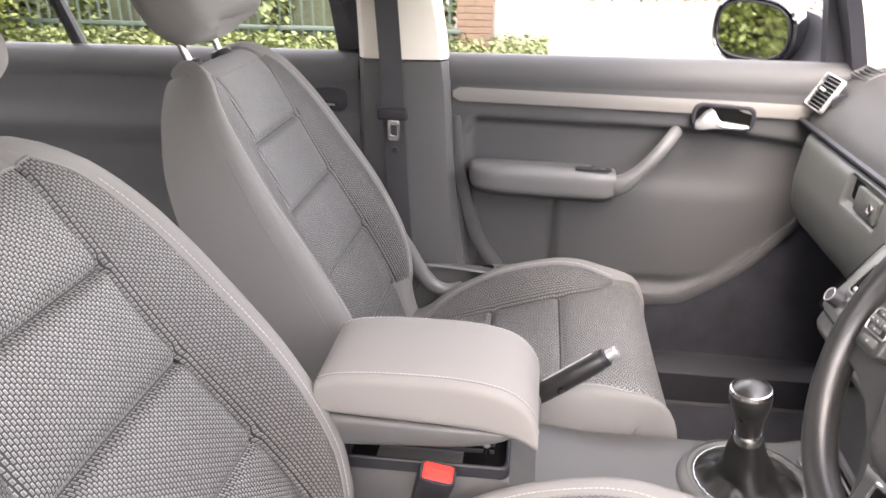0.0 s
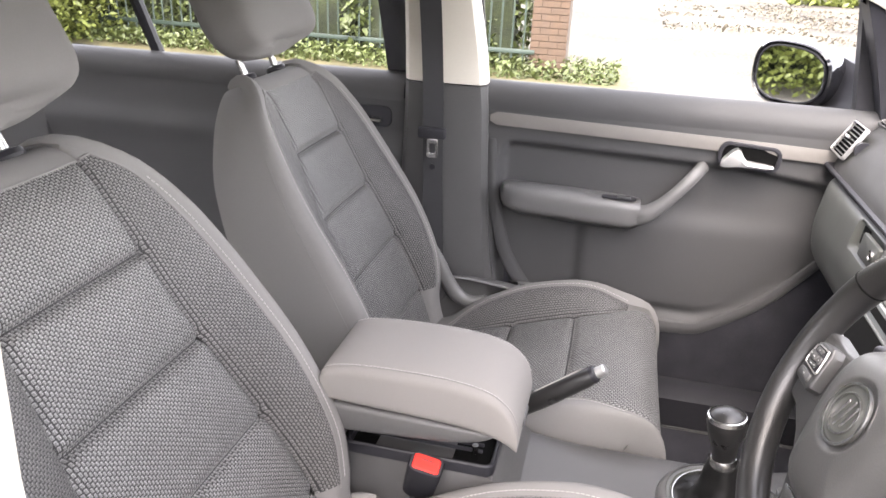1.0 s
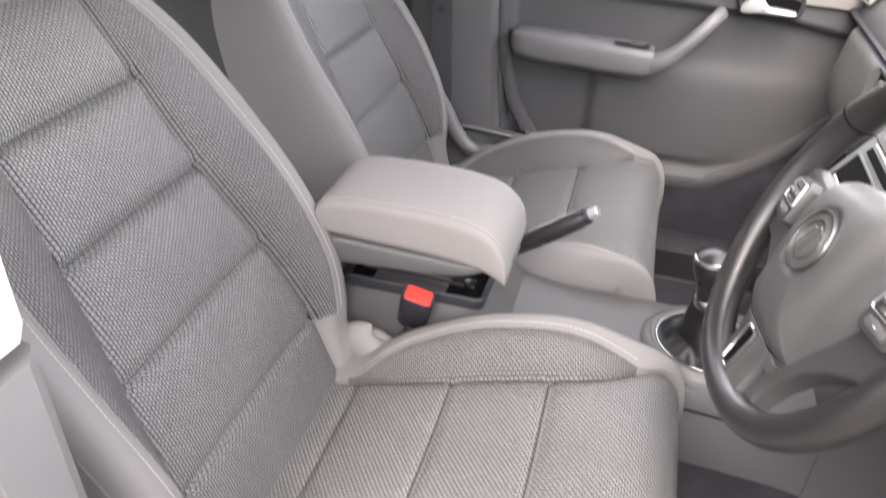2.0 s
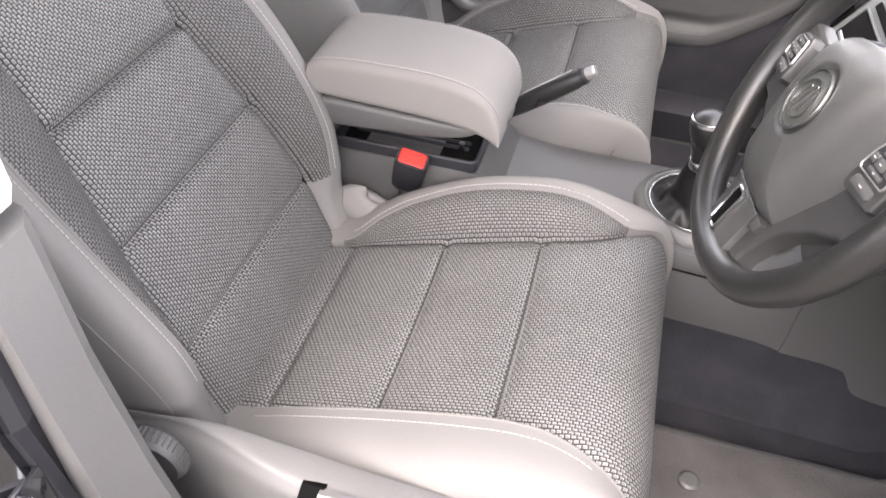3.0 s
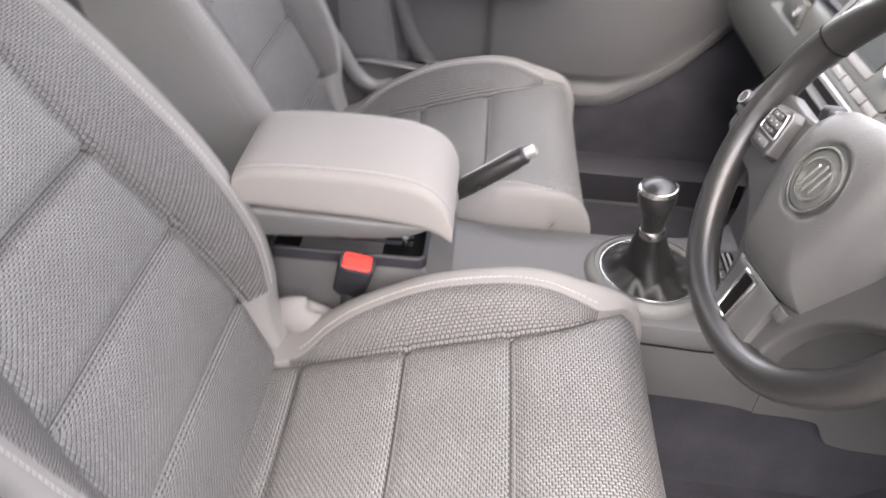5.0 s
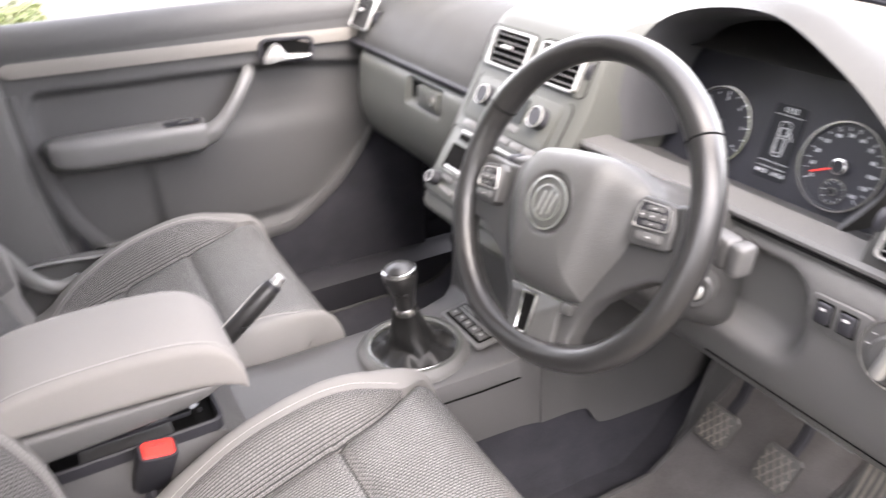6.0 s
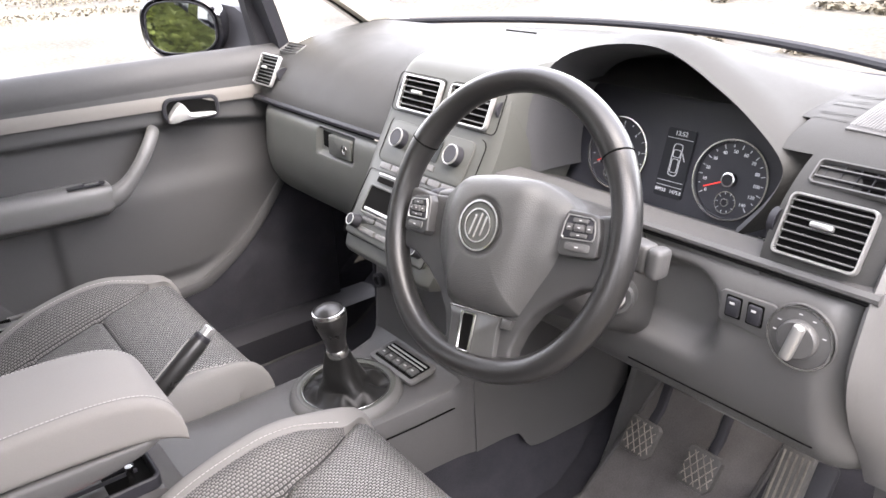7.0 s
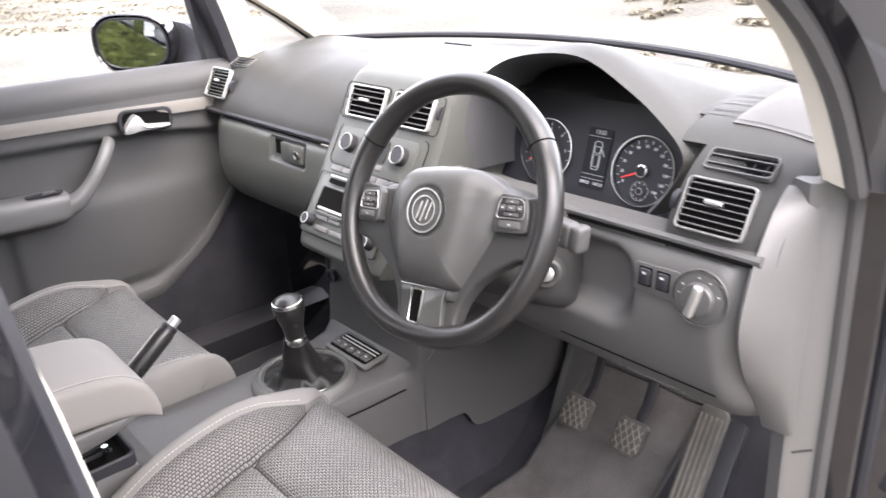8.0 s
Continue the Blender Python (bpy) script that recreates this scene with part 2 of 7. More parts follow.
def surf(fn, us, vs, uv=None, thick=0.0, wrap=False):
    """A sheet of fn(u, v) over the given values, with a UV map in metres where uv is given."""
    bm = bmesh.new()
    rows = [[bm.verts.new(fn(u, v)) for v in vs] for u in us]
    layer = bm.loops.layers.uv.new("uv") if uv else None
    nv = len(vs)
    for i in range(len(us) - 1):
        for j in range(nv if wrap else nv - 1):
            c = ((i, j), (i + 1, j), (i + 1, (j + 1) % nv), (i, (j + 1) % nv))
            f = bm.faces.new([rows[a][b] for a, b in c])
            if layer:
                for loop, (a, b) in zip(f.loops, c):
                    loop[layer].uv = uv(us[a], vs[b])
    if thick:
        bmesh.ops.recalc_face_normals(bm, faces=bm.faces[:])
        bmesh.ops.solidify(bm, geom=bm.faces[:], thickness=thick)
    return bm


def loft(rings, caps=True, closed=False):
    """A skin over closed rings of points."""
    bm = bmesh.new()
    made = [[bm.verts.new(p) for p in ring] for ring in rings]
    n = len(made[0])
    for a, b in zip(made, made[1:] + (made[:1] if closed else [])):
        for j in range(n):
            bm.faces.new((a[j], a[(j + 1) % n], b[(j + 1) % n], b[j]))
    if caps and not closed:
        bm.faces.new(made[0][::-1]), bm.faces.new(made[-1])
    return bm


def tube(points, radius, n=10, closed=False, flat=1.0, up=(0, 0, 1)):
    """A round or flattened bar along points; radius one number or one a point."""
    pts = [Vector(p) for p in points]
    rad = radius if isinstance(radius, (list, tuple)) else [radius] * len(pts)
    rings = []
    for i, p in enumerate(pts):
        a = pts[i - 1] if i or closed else p
        b = pts[(i + 1) % len(pts)] if i < len(pts) - 1 or closed else p
        t = (b - a).normalized()
        s = t.cross(Vector(up))
        s = s.normalized() if s.length > 1e-4 else t.orthogonal().normalized()
        w = s.cross(t)
        rings.append([p + rad[i] * (math.cos(k) * s + flat * math.sin(k) * w) for k in (2 * math.pi * j / n for j in range(n))])
    return loft(rings, True, closed)


def rbox(centre, size, bevel=0.004, seg=2, turn=None):
    """A box with rounded edges; turn: a rotation matrix."""
    bm = bmesh.new()
    bmesh.ops.create_cube(bm, size=1.0)
    bmesh.ops.scale(bm, vec=size, verts=bm.verts)
    if bevel:
        bmesh.ops.bevel(bm, geom=bm.edges[:], offset=min(bevel, 0.49 * min(size)), segments=seg, profile=0.5, affect="EDGES")
    m = Matrix.Translation(centre) @ (turn.to_4x4() if turn else Matrix())
    bmesh.ops.transform(bm, matrix=m, verts=bm.verts)
    return bm


def rrect(w, h, r, n=4):
    """The outline of a rounded rectangle about 0."""
    out = []
    for cx, cy, a in ((w / 2 - r, h / 2 - r, 0), (-w / 2 + r, h / 2 - r, 90), (-w / 2 + r, -h / 2 + r, 180), (w / 2 - r, -h / 2 + r, 270)):
        out += [(cx + r * math.cos(radians(a + 90 * k / n)), cy + r * math.sin(radians(a + 90 * k / n))) for k in range(n + 1)]
    return out


def plate(outline, m, depth, bevel=0.0, seg=2):
    """An outline in the plane of m (its x and y), rising by depth along its z, with a rounded rim."""
    bm = bmesh.new()
    lo = [bm.verts.new((x, y, 0)) for x, y in outline]
    bm.faces.new(lo[::-1])
    prev = lo
    levels = [(depth, 0.0)] if not bevel else [(depth - bevel * (1 - math.sin(k)), bevel * (1 - math.cos(k))) for k in (math.pi / 2 * i / seg for i in range(seg + 1))]
    n = len(outline)
    for z, inset in levels:
        ring = []
        for i, (x, y) in enumerate(outline):
            (ax, ay), (bx, by) = outline[i - 1], outline[(i + 1) % n]
            d = Vector((bx - ax, by - ay))
            nrm = Vector((d.y, -d.x)).normalized() if d.length else Vector((0, 0))
            ring.append(bm.verts.new((x - nrm.x * inset, y - nrm.y * inset, z)))
        for j in range(n):
            bm.faces.new((prev[j], prev[(j + 1) % n], ring[(j + 1) % n], ring[j]))
        prev = ring
    bm.faces.new(prev)
    bmesh.ops.transform(bm, matrix=m, verts=bm.verts)
    return bm


def hoop(outer, inner, m, depth, bevel=0.0):
    """A rim between two outlines with the same number of points."""
    def at(o, z, k):
        return [m @ Vector((x + (ix - x) * k, y + (iy - y) * k, z)) for (x, y), (ix, iy) in zip(outer, inner)] if o else [m @ Vector((ix + (x - ix) * k, iy + (y - iy) * k, z)) for (x, y), (ix, iy) in zip(outer, inner)]
    b = 0.25 if bevel else 0.0
    rings = [at(True, 0, 0), at(True, depth - bevel, 0), at(True, depth, b), at(False, depth, b), at(False, depth - bevel, 0), at(False, 0, 0)]
    return loft(rings, False, True)


def revolve(profile, m, n=24, caps=True):
    """A turned body from (radius, height) about m's z."""
    return loft([[m @ Vector((r * math.cos(a), r * math.sin(a), z)) for a in (2 * math.pi * j / n for j in range(n))] for r, z in profile], caps)


def axes(origin, x, y):
    """A frame with the given x and y directions (y is made square to x)."""
    x, y = Vector(x).normalized(), Vector(y)
    z = x.cross(y).normalized()
    y = z.cross(x)
    m = Matrix((x, y, z)).transposed().to_4x4()
    m.translation = origin
    return m


def joined(*many):
    """Several bmeshes as one."""
    out = bmesh.new()
    for bm in many:
        me = bpy.data.meshes.new("piece")
        bm.to_mesh(me)
        bm.free()
        out.from_mesh(me)
        bpy.data.meshes.remove(me)
    return out


def lettering(text, size, m, depth=0.0004):
    """Printed characters as a thin mesh, about m's origin."""
    c = bpy.data.curves.new("lettering", "FONT")
    c.body, c.size, c.extrude, c.align_x, c.align_y = text, size, depth, "CENTER", "CENTER"
    c.resolution_u = 3
    ob = bpy.data.objects.new("lettering", c)
    scene.collection.objects.link(ob)
    bpy.context.view_layer.update()
    me = bpy.data.meshes.new_from_object(ob.evaluated_get(bpy.context.evaluated_depsgraph_get()))
    bm = bmesh.new()
    bm.from_mesh(me)
    bpy.data.objects.remove(ob), bpy.data.curves.remove(c), bpy.data.meshes.remove(me)
    bmesh.ops.transform(bm, matrix=m, verts=bm.verts)
    return bm


def span(a, b, n):
    return [a + (b - a) * i / (n - 1) for i in range(n)]


# ---- the car's shell ----
def floor_sheet(x, y):
    rise = 0.0 if x < 0.72 else min(0.30, (x - 0.72) * 0.75)
    return Vector((x, y, 0.385 + rise + 0.004 * noise.noise((x * 6, y * 6, 0))))


single("floor", surf(floor_sheet, span(-1.9, 1.16, 40), span(-0.74, 0.74, 24), None, 0.02), M_CARPET, "black carpet over the car's floor and toe board", "floor", kind="structure")


def belt_sill(y, out):
    """The outer sill with its step, along the doors."""
    ring = [(y, 0.33), (y + out * 0.10, 0.33), (y + out * 0.13, 0.36), (y + out * 0.12, 0.42), (y + out * 0.06, 0.455), (y + out * 0.01, 0.46), (y, 0.44)]
    return loft([[Vector((x, a, b)) for a, b in ring] for x in span(-1.9, 0.95, 12)])


sill_r = thing("trim_sill", "plastic door sill over black painted metal", "sill", (0, -0.72, 0.33), kind="structure")
part("sill_body", belt_sill(-0.69, -1), M_GLOSS, sill_r)
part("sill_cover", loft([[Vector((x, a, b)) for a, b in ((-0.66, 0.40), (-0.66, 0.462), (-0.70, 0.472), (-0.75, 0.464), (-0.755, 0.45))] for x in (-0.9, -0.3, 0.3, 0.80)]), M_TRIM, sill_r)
sill_l = thing("trim_sill", "plastic door sill over black painted metal", "sill", (0, 0.72, 0.33), kind="structure")
part("sill_body", belt_sill(0.69, 1), M_GLOSS, sill_l)
# cover coloured black for the footwell's shade; the driver's stays grey
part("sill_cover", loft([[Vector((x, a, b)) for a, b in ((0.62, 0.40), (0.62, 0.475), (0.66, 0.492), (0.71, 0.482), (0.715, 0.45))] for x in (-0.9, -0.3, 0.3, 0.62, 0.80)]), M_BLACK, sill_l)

# roof with headliner and windscreen header
def roof_sheet(x, y):
    return Vector((x, y, 1.575 - 0.05 * (y / 0.66) ** 2 - 0.03 * max(0.0, (x - 0.0) / 0.3) ** 2 * (1 if x > 0 else 0)))


roof = thing("ceiling", "pale fabric headliner under a black roof", "roof", (0, 0, 1.50), kind="structure")
part("headliner", surf(roof_sheet, span(-2.0, 0.22, 24), span(-0.64, 0.64, 20), None, -0.012), M_ROOF, roof)
part("roof_skin", surf(lambda x, y: roof_sheet(x, y * 1.06) + Vector((0, 0, 0.045)), span(-2.02, 0.26, 20), span(-0.64, 0.64, 20), None, 0.003), M_GLOSS, roof)


# pillars; the side is +1 for the passenger's, -1 for the driver's
def pillar_b(side):
    p = thing("b_pillar", "cream upper and grey lower trim between the doors", "pillar", (-0.27, side * 0.70, 0.46), kind="structure")
    def ring(z, x0, x1, yi, yo):
        pts = [(x0, yi + 0.02), (x0 + 0.012, yi + 0.004), (x0 + 0.03, yi), (x1 - 0.03, yi), (x1 - 0.012, yi + 0.004), (x1, yi + 0.02), (x1, yo), (x0, yo)]
        return [Vector((a, side * b, z)) for a, b in pts]
    low = [ring(z, a, b, yi, yo) for z, a, b, yi, yo in ((0.46, -0.40, -0.075, 0.660, 0.745), (0.54, -0.385, -0.095, 0.668, 0.748), (0.66, -0.375, -0.125, 0.675, 0.752), (0.80, -0.37, -0.145, 0.68, 0.754), (0.95, -0.365, -0.157, 0.685, 0.752), (1.09, -0.36, -0.164, 0.684, 0.750), (1.148, -0.36, -0.170, 0.682, 0.742)) if side > 0 or z < 1.12]
    # same trim both sides; passenger's coloured darker for the shade, driver's lighter
    part("lower_trim", loft(low), M_DARK if side > 0 else M_PILLAR_LIT, p, "grey grained lower trim")
    low += [] if side > 0 else [ring(1.104, -0.36, -0.165, 0.684, 0.749)]
    high = [] if side > 0 else [ring(1.108, -0.36, -0.1655, 0.684, 0.749)]
    high += [ring(z, a, b, yi, yo) for z, a, b, yi, yo in ((1.152, -0.358, -0.171, 0.680, 0.740), (1.22, -0.357, -0.178, 0.670, 0.728), (1.32, -0.355, -0.192, 0.648, 0.70), (1.42, -0.352, -0.206, 0.620, 0.67), (1.53, -0.36, -0.21, 0.58, 0.63))]
    part("upper_trim", loft(high), M_CREAM, p, "cream upper trim")
    # painted outer metal with its rubber seal
    part("outer_metal", loft([[Vector((a + k, side * b, z)) for a, b in ((-0.40, y0), (-0.175, y0), (-0.165, y0 + 0.02), (-0.180, y0 + 0.055), (-0.41, y0 + 0.055))] for z, y0, k in ((0.46, 0.757, 0.06), (0.70, 0.764, 0.01), (0.95, 0.762, -0.010), (1.15, 0.750, -0.016), (1.35, 0.705, -0.034), (1.53, 0.64, -0.05))]), M_GLOSS, p, "black painted metal")
    part("door_seal", tube([Vector((-0.175 + dxx, side * y0, z)) for z, y0, dxx in ((0.47, 0.757, 0.08), (0.60, 0.762, 0.03), (0.80, 0.765, 0.0), (0.95, 0.762, -0.008), (1.15, 0.750, -0.012), (1.35, 0.703, -0.03), (1.53, 0.635, -0.05))], 0.014, 8), M_BLACK, p, "black rubber door seal")
    return p


pil_r, pil_l = pillar_b(-1), pillar_b(1)
# latch striker on the driver's side
striker = part("striker", tube([(-0.178, -0.79, 0.84), (-0.140, -0.79, 0.84), (-0.130, -0.79, 0.848), (-0.130, -0.79, 0.88), (-0.140, -0.79, 0.888), (-0.178, -0.79, 0.888)], 0.0045, 8), M_CHROME, pil_r, "chrome latch loop")
part("striker_plate", rbox((-0.172, -0.79, 0.864), (0.006, 0.04, 0.09), 0.002), M_GLOSS, pil_r, "black latch plate")


def pillar_a(side):
    p = thing("a_pillar", "cream trimmed windscreen pillar, black outside", "pillar", (0.8, side * 0.72, 1.15), kind="structure")
    keys = ((0.980, 0.690, 1.150), (0.80, 0.672, 1.275), (0.55, 0.640, 1.41), (0.20, 0.585, 1.545))
    line = smooth_line(keys, 14)
    part("inner_trim", loft([[Vector((x + dx_, side * (y + dy_), z + dz_)) for dx_, dy_, dz_ in ((-0.028, 0, -0.02), (0.0, -0.022, 0.0), (0.024, -0.012, 0.022), (0.02, 0.03, 0.02), (-0.03, 0.03, -0.02))] for x, y, z in line]), M_CREAM, p, "cream fabric pillar trim")
    part("outer_metal", loft([[Vector((x + dx_, side * (y + dy_), z + dz_)) for dx_, dy_, dz_ in ((-0.035, 0.032, -0.025), (0.03, 0.032, 0.03), (0.03, 0.06, 0.025), (-0.03, 0.07, -0.025))] for x, y, z in line]), M_GLOSS, p, "black painted metal")
    # upright post behind the small quarter window
    low = ((0.700, 0.705, 1.145), (0.660, 0.685, 1.26), (0.605, 0.655, 1.385))
    post = smooth_line(low, 8)
    part("upright", loft([[Vector((x + a, side * (y + b), z)) for a, b in ((-0.034, -0.005), (-0.01, -0.02), (0.028, -0.018), (0.034, 0.0), (0.03, 0.03), (-0.03, 0.03))] for x, y, z in post]), M_CREAM, p, "cream upright by the quarter window")
    part("upright_metal", loft([[Vector((x + a, side * (y + b), z)) for a, b in ((-0.06, 0.0), (-0.034, -0.006), (-0.03, 0.032), (0.03, 0.032), (0.03, 0.06), (-0.06, 0.06))] for x, y, z in post]), M_BLACK, p, "black window surround")
    return p


pillar_a(1)
# driver's side windscreen pillar: curves down into the door opening
pa = thing("a_pillar", "cream trimmed windscreen pillar beside the door opening", "pillar", (0.7, -0.72, 1.15), kind="structure")
lineA = smooth_line(((0.662, -0.735, 1.138), (0.630, -0.728, 1.20), (0.575, -0.718, 1.28), (0.50, -0.70, 1.355), (0.38, -0.665, 1.435), (0.18, -0.60, 1.545)), 24)
part("inner_trim", loft([[Vector((x + a, y + b, z + c)) for a, b, c in ((-0.028, -0.018, -0.008), (-0.022, 0.010, -0.004), (0.0, 0.022, 0.006), (0.028, 0.018, 0.016), (0.032, -0.02, 0.012))] for x, y, z in lineA]), M_CREAM, pa, "cream fabric pillar trim")
part("outer_metal", loft([[Vector((x + a, y + b, z + c)) for a, b, c in ((-0.02, -0.022, -0.01), (0.03, -0.026, 0.012), (0.06, -0.05, 0.03), (0.035, -0.085, 0.02), (-0.01, -0.07, -0.01))] for x, y, z in lineA]), M_GLOSS, pa, "black painted metal")
part("door_seal", tube([Vector((x - 0.022, y - 0.030, z - 0.012)) for x, y, z in lineA], 0.012, 8), M_SEAL, pa, "black rubber door seal")
# hinge pillar below it
HINGE = ((0.46, 0.735), (0.636, 0.722), (0.72, 0.714), (0.862, 0.703), (1.017, 0.683), (1.134, 0.667))
part("hinge_trim", loft([[Vector((x + a, b, z)) for a, b in ((-0.050, -0.722), (-0.044, -0.729), (-0.004, -0.741), (0.004, -0.748), (0.06, -0.748), (0.06, -0.70), (-0.04, -0.70))] for z, x in HINGE]), M_TRIM, pa, "grey plastic hinge pillar cover")
part("trim_joint", tube([(0.672, -0.7295, 0.735), (0.692, -0.736, 0.730), (0.712, -0.742, 0.724)], 0.0016, 5), M_HOLE, pa)
part("door_seal", tube([(x + 0.012, -0.752, z) for z, x in HINGE] + [(0.655, -0.750, 1.19)], 0.012, 10), M_SEAL, pa, "grey flocked door seal")
part("hinge_metal", loft([[Vector((x + a, b, z)) for a, b in ((0.010, -0.764), (0.022, -0.766), (0.05, -0.772), (0.062, -0.790), (0.10, -0.796), (0.14, -0.83), (0.14, -0.86), (0.05, -0.84), (0.035, -0.80), (0.016, -0.790))] for z, x in HINGE]), M_GLOSS, pa, "black painted hinge pillar")
part("outer_seal", tube([(x + 0.034, -0.800, z) for z, x in HINGE], 0.010, 8), M_BLACK, pa, "black rubber outer seal")


# windscreen, its black rim, and the header above it
def screen_base(y):
    return Vector((1.085 - 0.42 * y * y, y, 1.195 - 0.04 * y * y))


def screen_top(y):
    return Vector((0.30 - 0.16 * y * y, y * 0.90, 1.545 - 0.05 * y * y))


wind = thing("windscreen", "wide clear raked windscreen with a black lower rim", "windscreen", (1.0, 0, 1.2), kind="structure")
glass = part("pane", surf(lambda a, y: screen_base(y).lerp(screen_top(y), a) + Vector((0.03, 0, 0.05)) * math.sin(math.pi * a), span(0, 1, 10), span(-0.69, 0.69, 20)), M_GLASS, wind, "clear glass")
glass.visible_shadow = False
part("lower_rim", tube([screen_base(y) + Vector((-0.004, 0, 0.004)) for y in span(-0.69, 0.69, 30)], 0.007, 8), M_BLACK, wind, "black rubber rim")
part("header", surf(lambda a, y: screen_top(y) + Vector((-0.10 * a, 0, 0.012 + 0.02 * a)), span(-0.3, 1.3, 4), span(-0.68, 0.68, 16), None, 0.012), M_ROOF, wind, "pale header trim")
# scuttle and bonnet in front of the screen
single("scuttle", surf(lambda a, y: screen_base(y) + Vector((0.02 + 0.16 * a, 0, -0.02 - 0.05 * a)), span(0, 1, 5), span(-0.74, 0.74, 16), None, 0.01), M_BLACK, "black plastic scuttle below the windscreen", "scuttle", kind="structure")
single("bonnet", surf(lambda a, y: Vector((1.24 - 0.42 * y * y + 0.85 * a, y, 1.115 - 0.035 * y * y - 0.24 * a * a - 0.06 * a)), span(0, 1, 16), span(-0.72, 0.72, 20), None, 0.008), M_GLOSS, "gloss black bonnet", "bonnet", kind="structure")
# rear of the cabin and firewall
single("firewall", surf(lambda z, y: Vector((1.12, y, z)), span(0.38, 1.15, 4), span(-0.76, 0.76, 4), None, 0.02), M_CARPET, "black insulated firewall", "firewall", kind="structure")
tail = thing("tailgate", "dark tailgate with a rear window", "tailgate", (-2.0, 0, 0.4), kind="structure")
part("lower_panel", rbox((-2.02, 0, 0.75), (0.06, 1.40, 0.80), 0.02), M_DARK, tail)
part("frame_side", rbox((-2.0, 0.62, 1.34), (0.06, 0.14, 0.42), 0.02), M_CREAM, tail)
part("frame_side", rbox((-2.0, -0.62, 1.34), (0.06, 0.14, 0.42), 0.02), M_CREAM, tail)
rg = part("pane", rbox((-2.0, 0, 1.34), (0.005, 1.10, 0.40), 0.0), M_GLASS, tail)
rg.visible_shadow = False


# ---- passenger side doors ----
def window_pane(parent, x0, x1, x0t, x1t):
    g = part("window_pane", surf(lambda a, b: Vector((x0 + (x1 - x0) * b + ((x0t - x0) + ((x1t - x1) - (x0t - x0)) * b) * a, 0.785 - 0.10 * a - 0.02 * a * a, 1.14 + 0.38 * a)), span(0, 1, 6), span(0, 1, 6)), M_GLASS, parent, "clear side glass")
    g.visible_shadow = False
    return g


door = thing("passenger_door", "closed charcoal car door with a champagne strip and armrest", "car door", (0.2, 0.74, 0.46))
# belt rail at the window, rolling over to the glass
def rail(x, a):
    prof = smooth_line([(0.772, 1.128), (0.768, 1.150), (0.752, 1.158), (0.732, 1.152), (0.716, 1.135), (0.710, 1.115), (0.714, 1.095)], 15)
    k = a * 14
    i = min(int(k), 13)
    y, z = prof[i] + (prof[i + 1] - prof[i]) * (k - i)
    inward = 0.022 * max(0.0, (x - 0.35) / 0.35) ** 2
    return Vector((x, y - inward, z))


XR, XF = -0.185, 0.72
part("window_rail", surf(rail, span(XR, XF, 26), span(0, 1, 15)), M_DOOR, door, "soft charcoal window rail")
part("window_seal", tube([rail(x, 0.02) + Vector((0, -0.006, 0.012)) for x in span(XR, XF, 12)], 0.006, 6), M_BLACK, door)


def upper(x, a):
    z = 1.094 - a * 0.034
    inward = 0.020 * max(0.0, (x - 0.35) / 0.35) ** 2
    return Vector((x, 0.712 + 0.004 * math.sin(math.pi * a) - inward, z))


# champagne strip with a rounded rear end
def strip(u, a):
    x = -0.158 + u * 0.735
    half = 0.0140 * min(1.0, (0.35 + (u * 0.735) / 0.020))
    inward = 0.020 * max(0.0, (x - 0.35) / 0.35) ** 2
    zc = 1.079 - 0.016 * u
    return Vector((x, 0.7065 - 0.0015 * math.sin(math.pi * a) - inward, zc + half * (1 - 2 * a)))


part("trim_strip", surf(strip, [0, 0.008, 0.02, 0.04] + span(0.07, 1, 20), span(0, 1, 8), None, 0.004), M_STRIP, door, "brushed champagne metal strip")
# main panel
def panel(x, z):
    y = 0.7125
    inward = 0.020 * max(0.0, (x - 0.35) / 0.35) ** 2
    # recess of the insert and pocket bulge
    def soft(v, w):
        return 1 / (1 + math.exp(-v / w))
    top = 1.020 - 0.02 * x - 0.10 * max(0.0, x - 0.40)
    left = soft(x + 0.128 - 0.35 * max(0.0, z - 0.985) - 0.5 * max(0.0, 0.70 - z) ** 1.0, 0.0035)
    inside = left * soft(top - z, 0.0035) * soft(z - 0.640 - 0.9 * max(0.0, x - 0.36) ** 1.3, 0.010) * (1 - soft(x - 0.60, 0.02))
    y += 0.026 * inside
    if z < 0.93:
        y -= 0.018 * soft(0.885 - z, 0.012) * soft(x - 0.075, 0.0045) * soft(z - 0.662 - 0.5 * max(0.0, x - 0.36) ** 1.2, 0.006) * (1 - soft(x - 0.44 - 0.35 * (z - 0.7), 0.05))
    return Vector((x, y - inward, z))


part("door_panel", surf(panel, span(XR, XF, 170), span(0.470, 1.096, 120), None), M_DOOR, door, "charcoal grained door panel")
# raised border sweeping round the lower insert
bord = smooth_line([(-0.152, 1.03), (-0.148, 0.96), (-0.140, 0.90), (-0.122, 0.82), (-0.100, 0.75), (-0.060, 0.685), (-0.02, 0.645), (0.10, 0.622), (0.25, 0.617), (0.345, 0.620), (0.390, 0.636), (0.488, 0.706), (0.557, 0.783), (0.60, 0.84)], 80)
part("panel_border", tube([(x, 0.712 - 0.020 * max(0.0, (x - 0.35) / 0.35) ** 2, z) for x, z in bord], [0.008 + 0.010 * math.sin(math.pi * i / 79) ** 0.5 for i in range(80)], 10, False, 0.5, (0, 1, 0)), M_DOOR, door, "raised charcoal border")
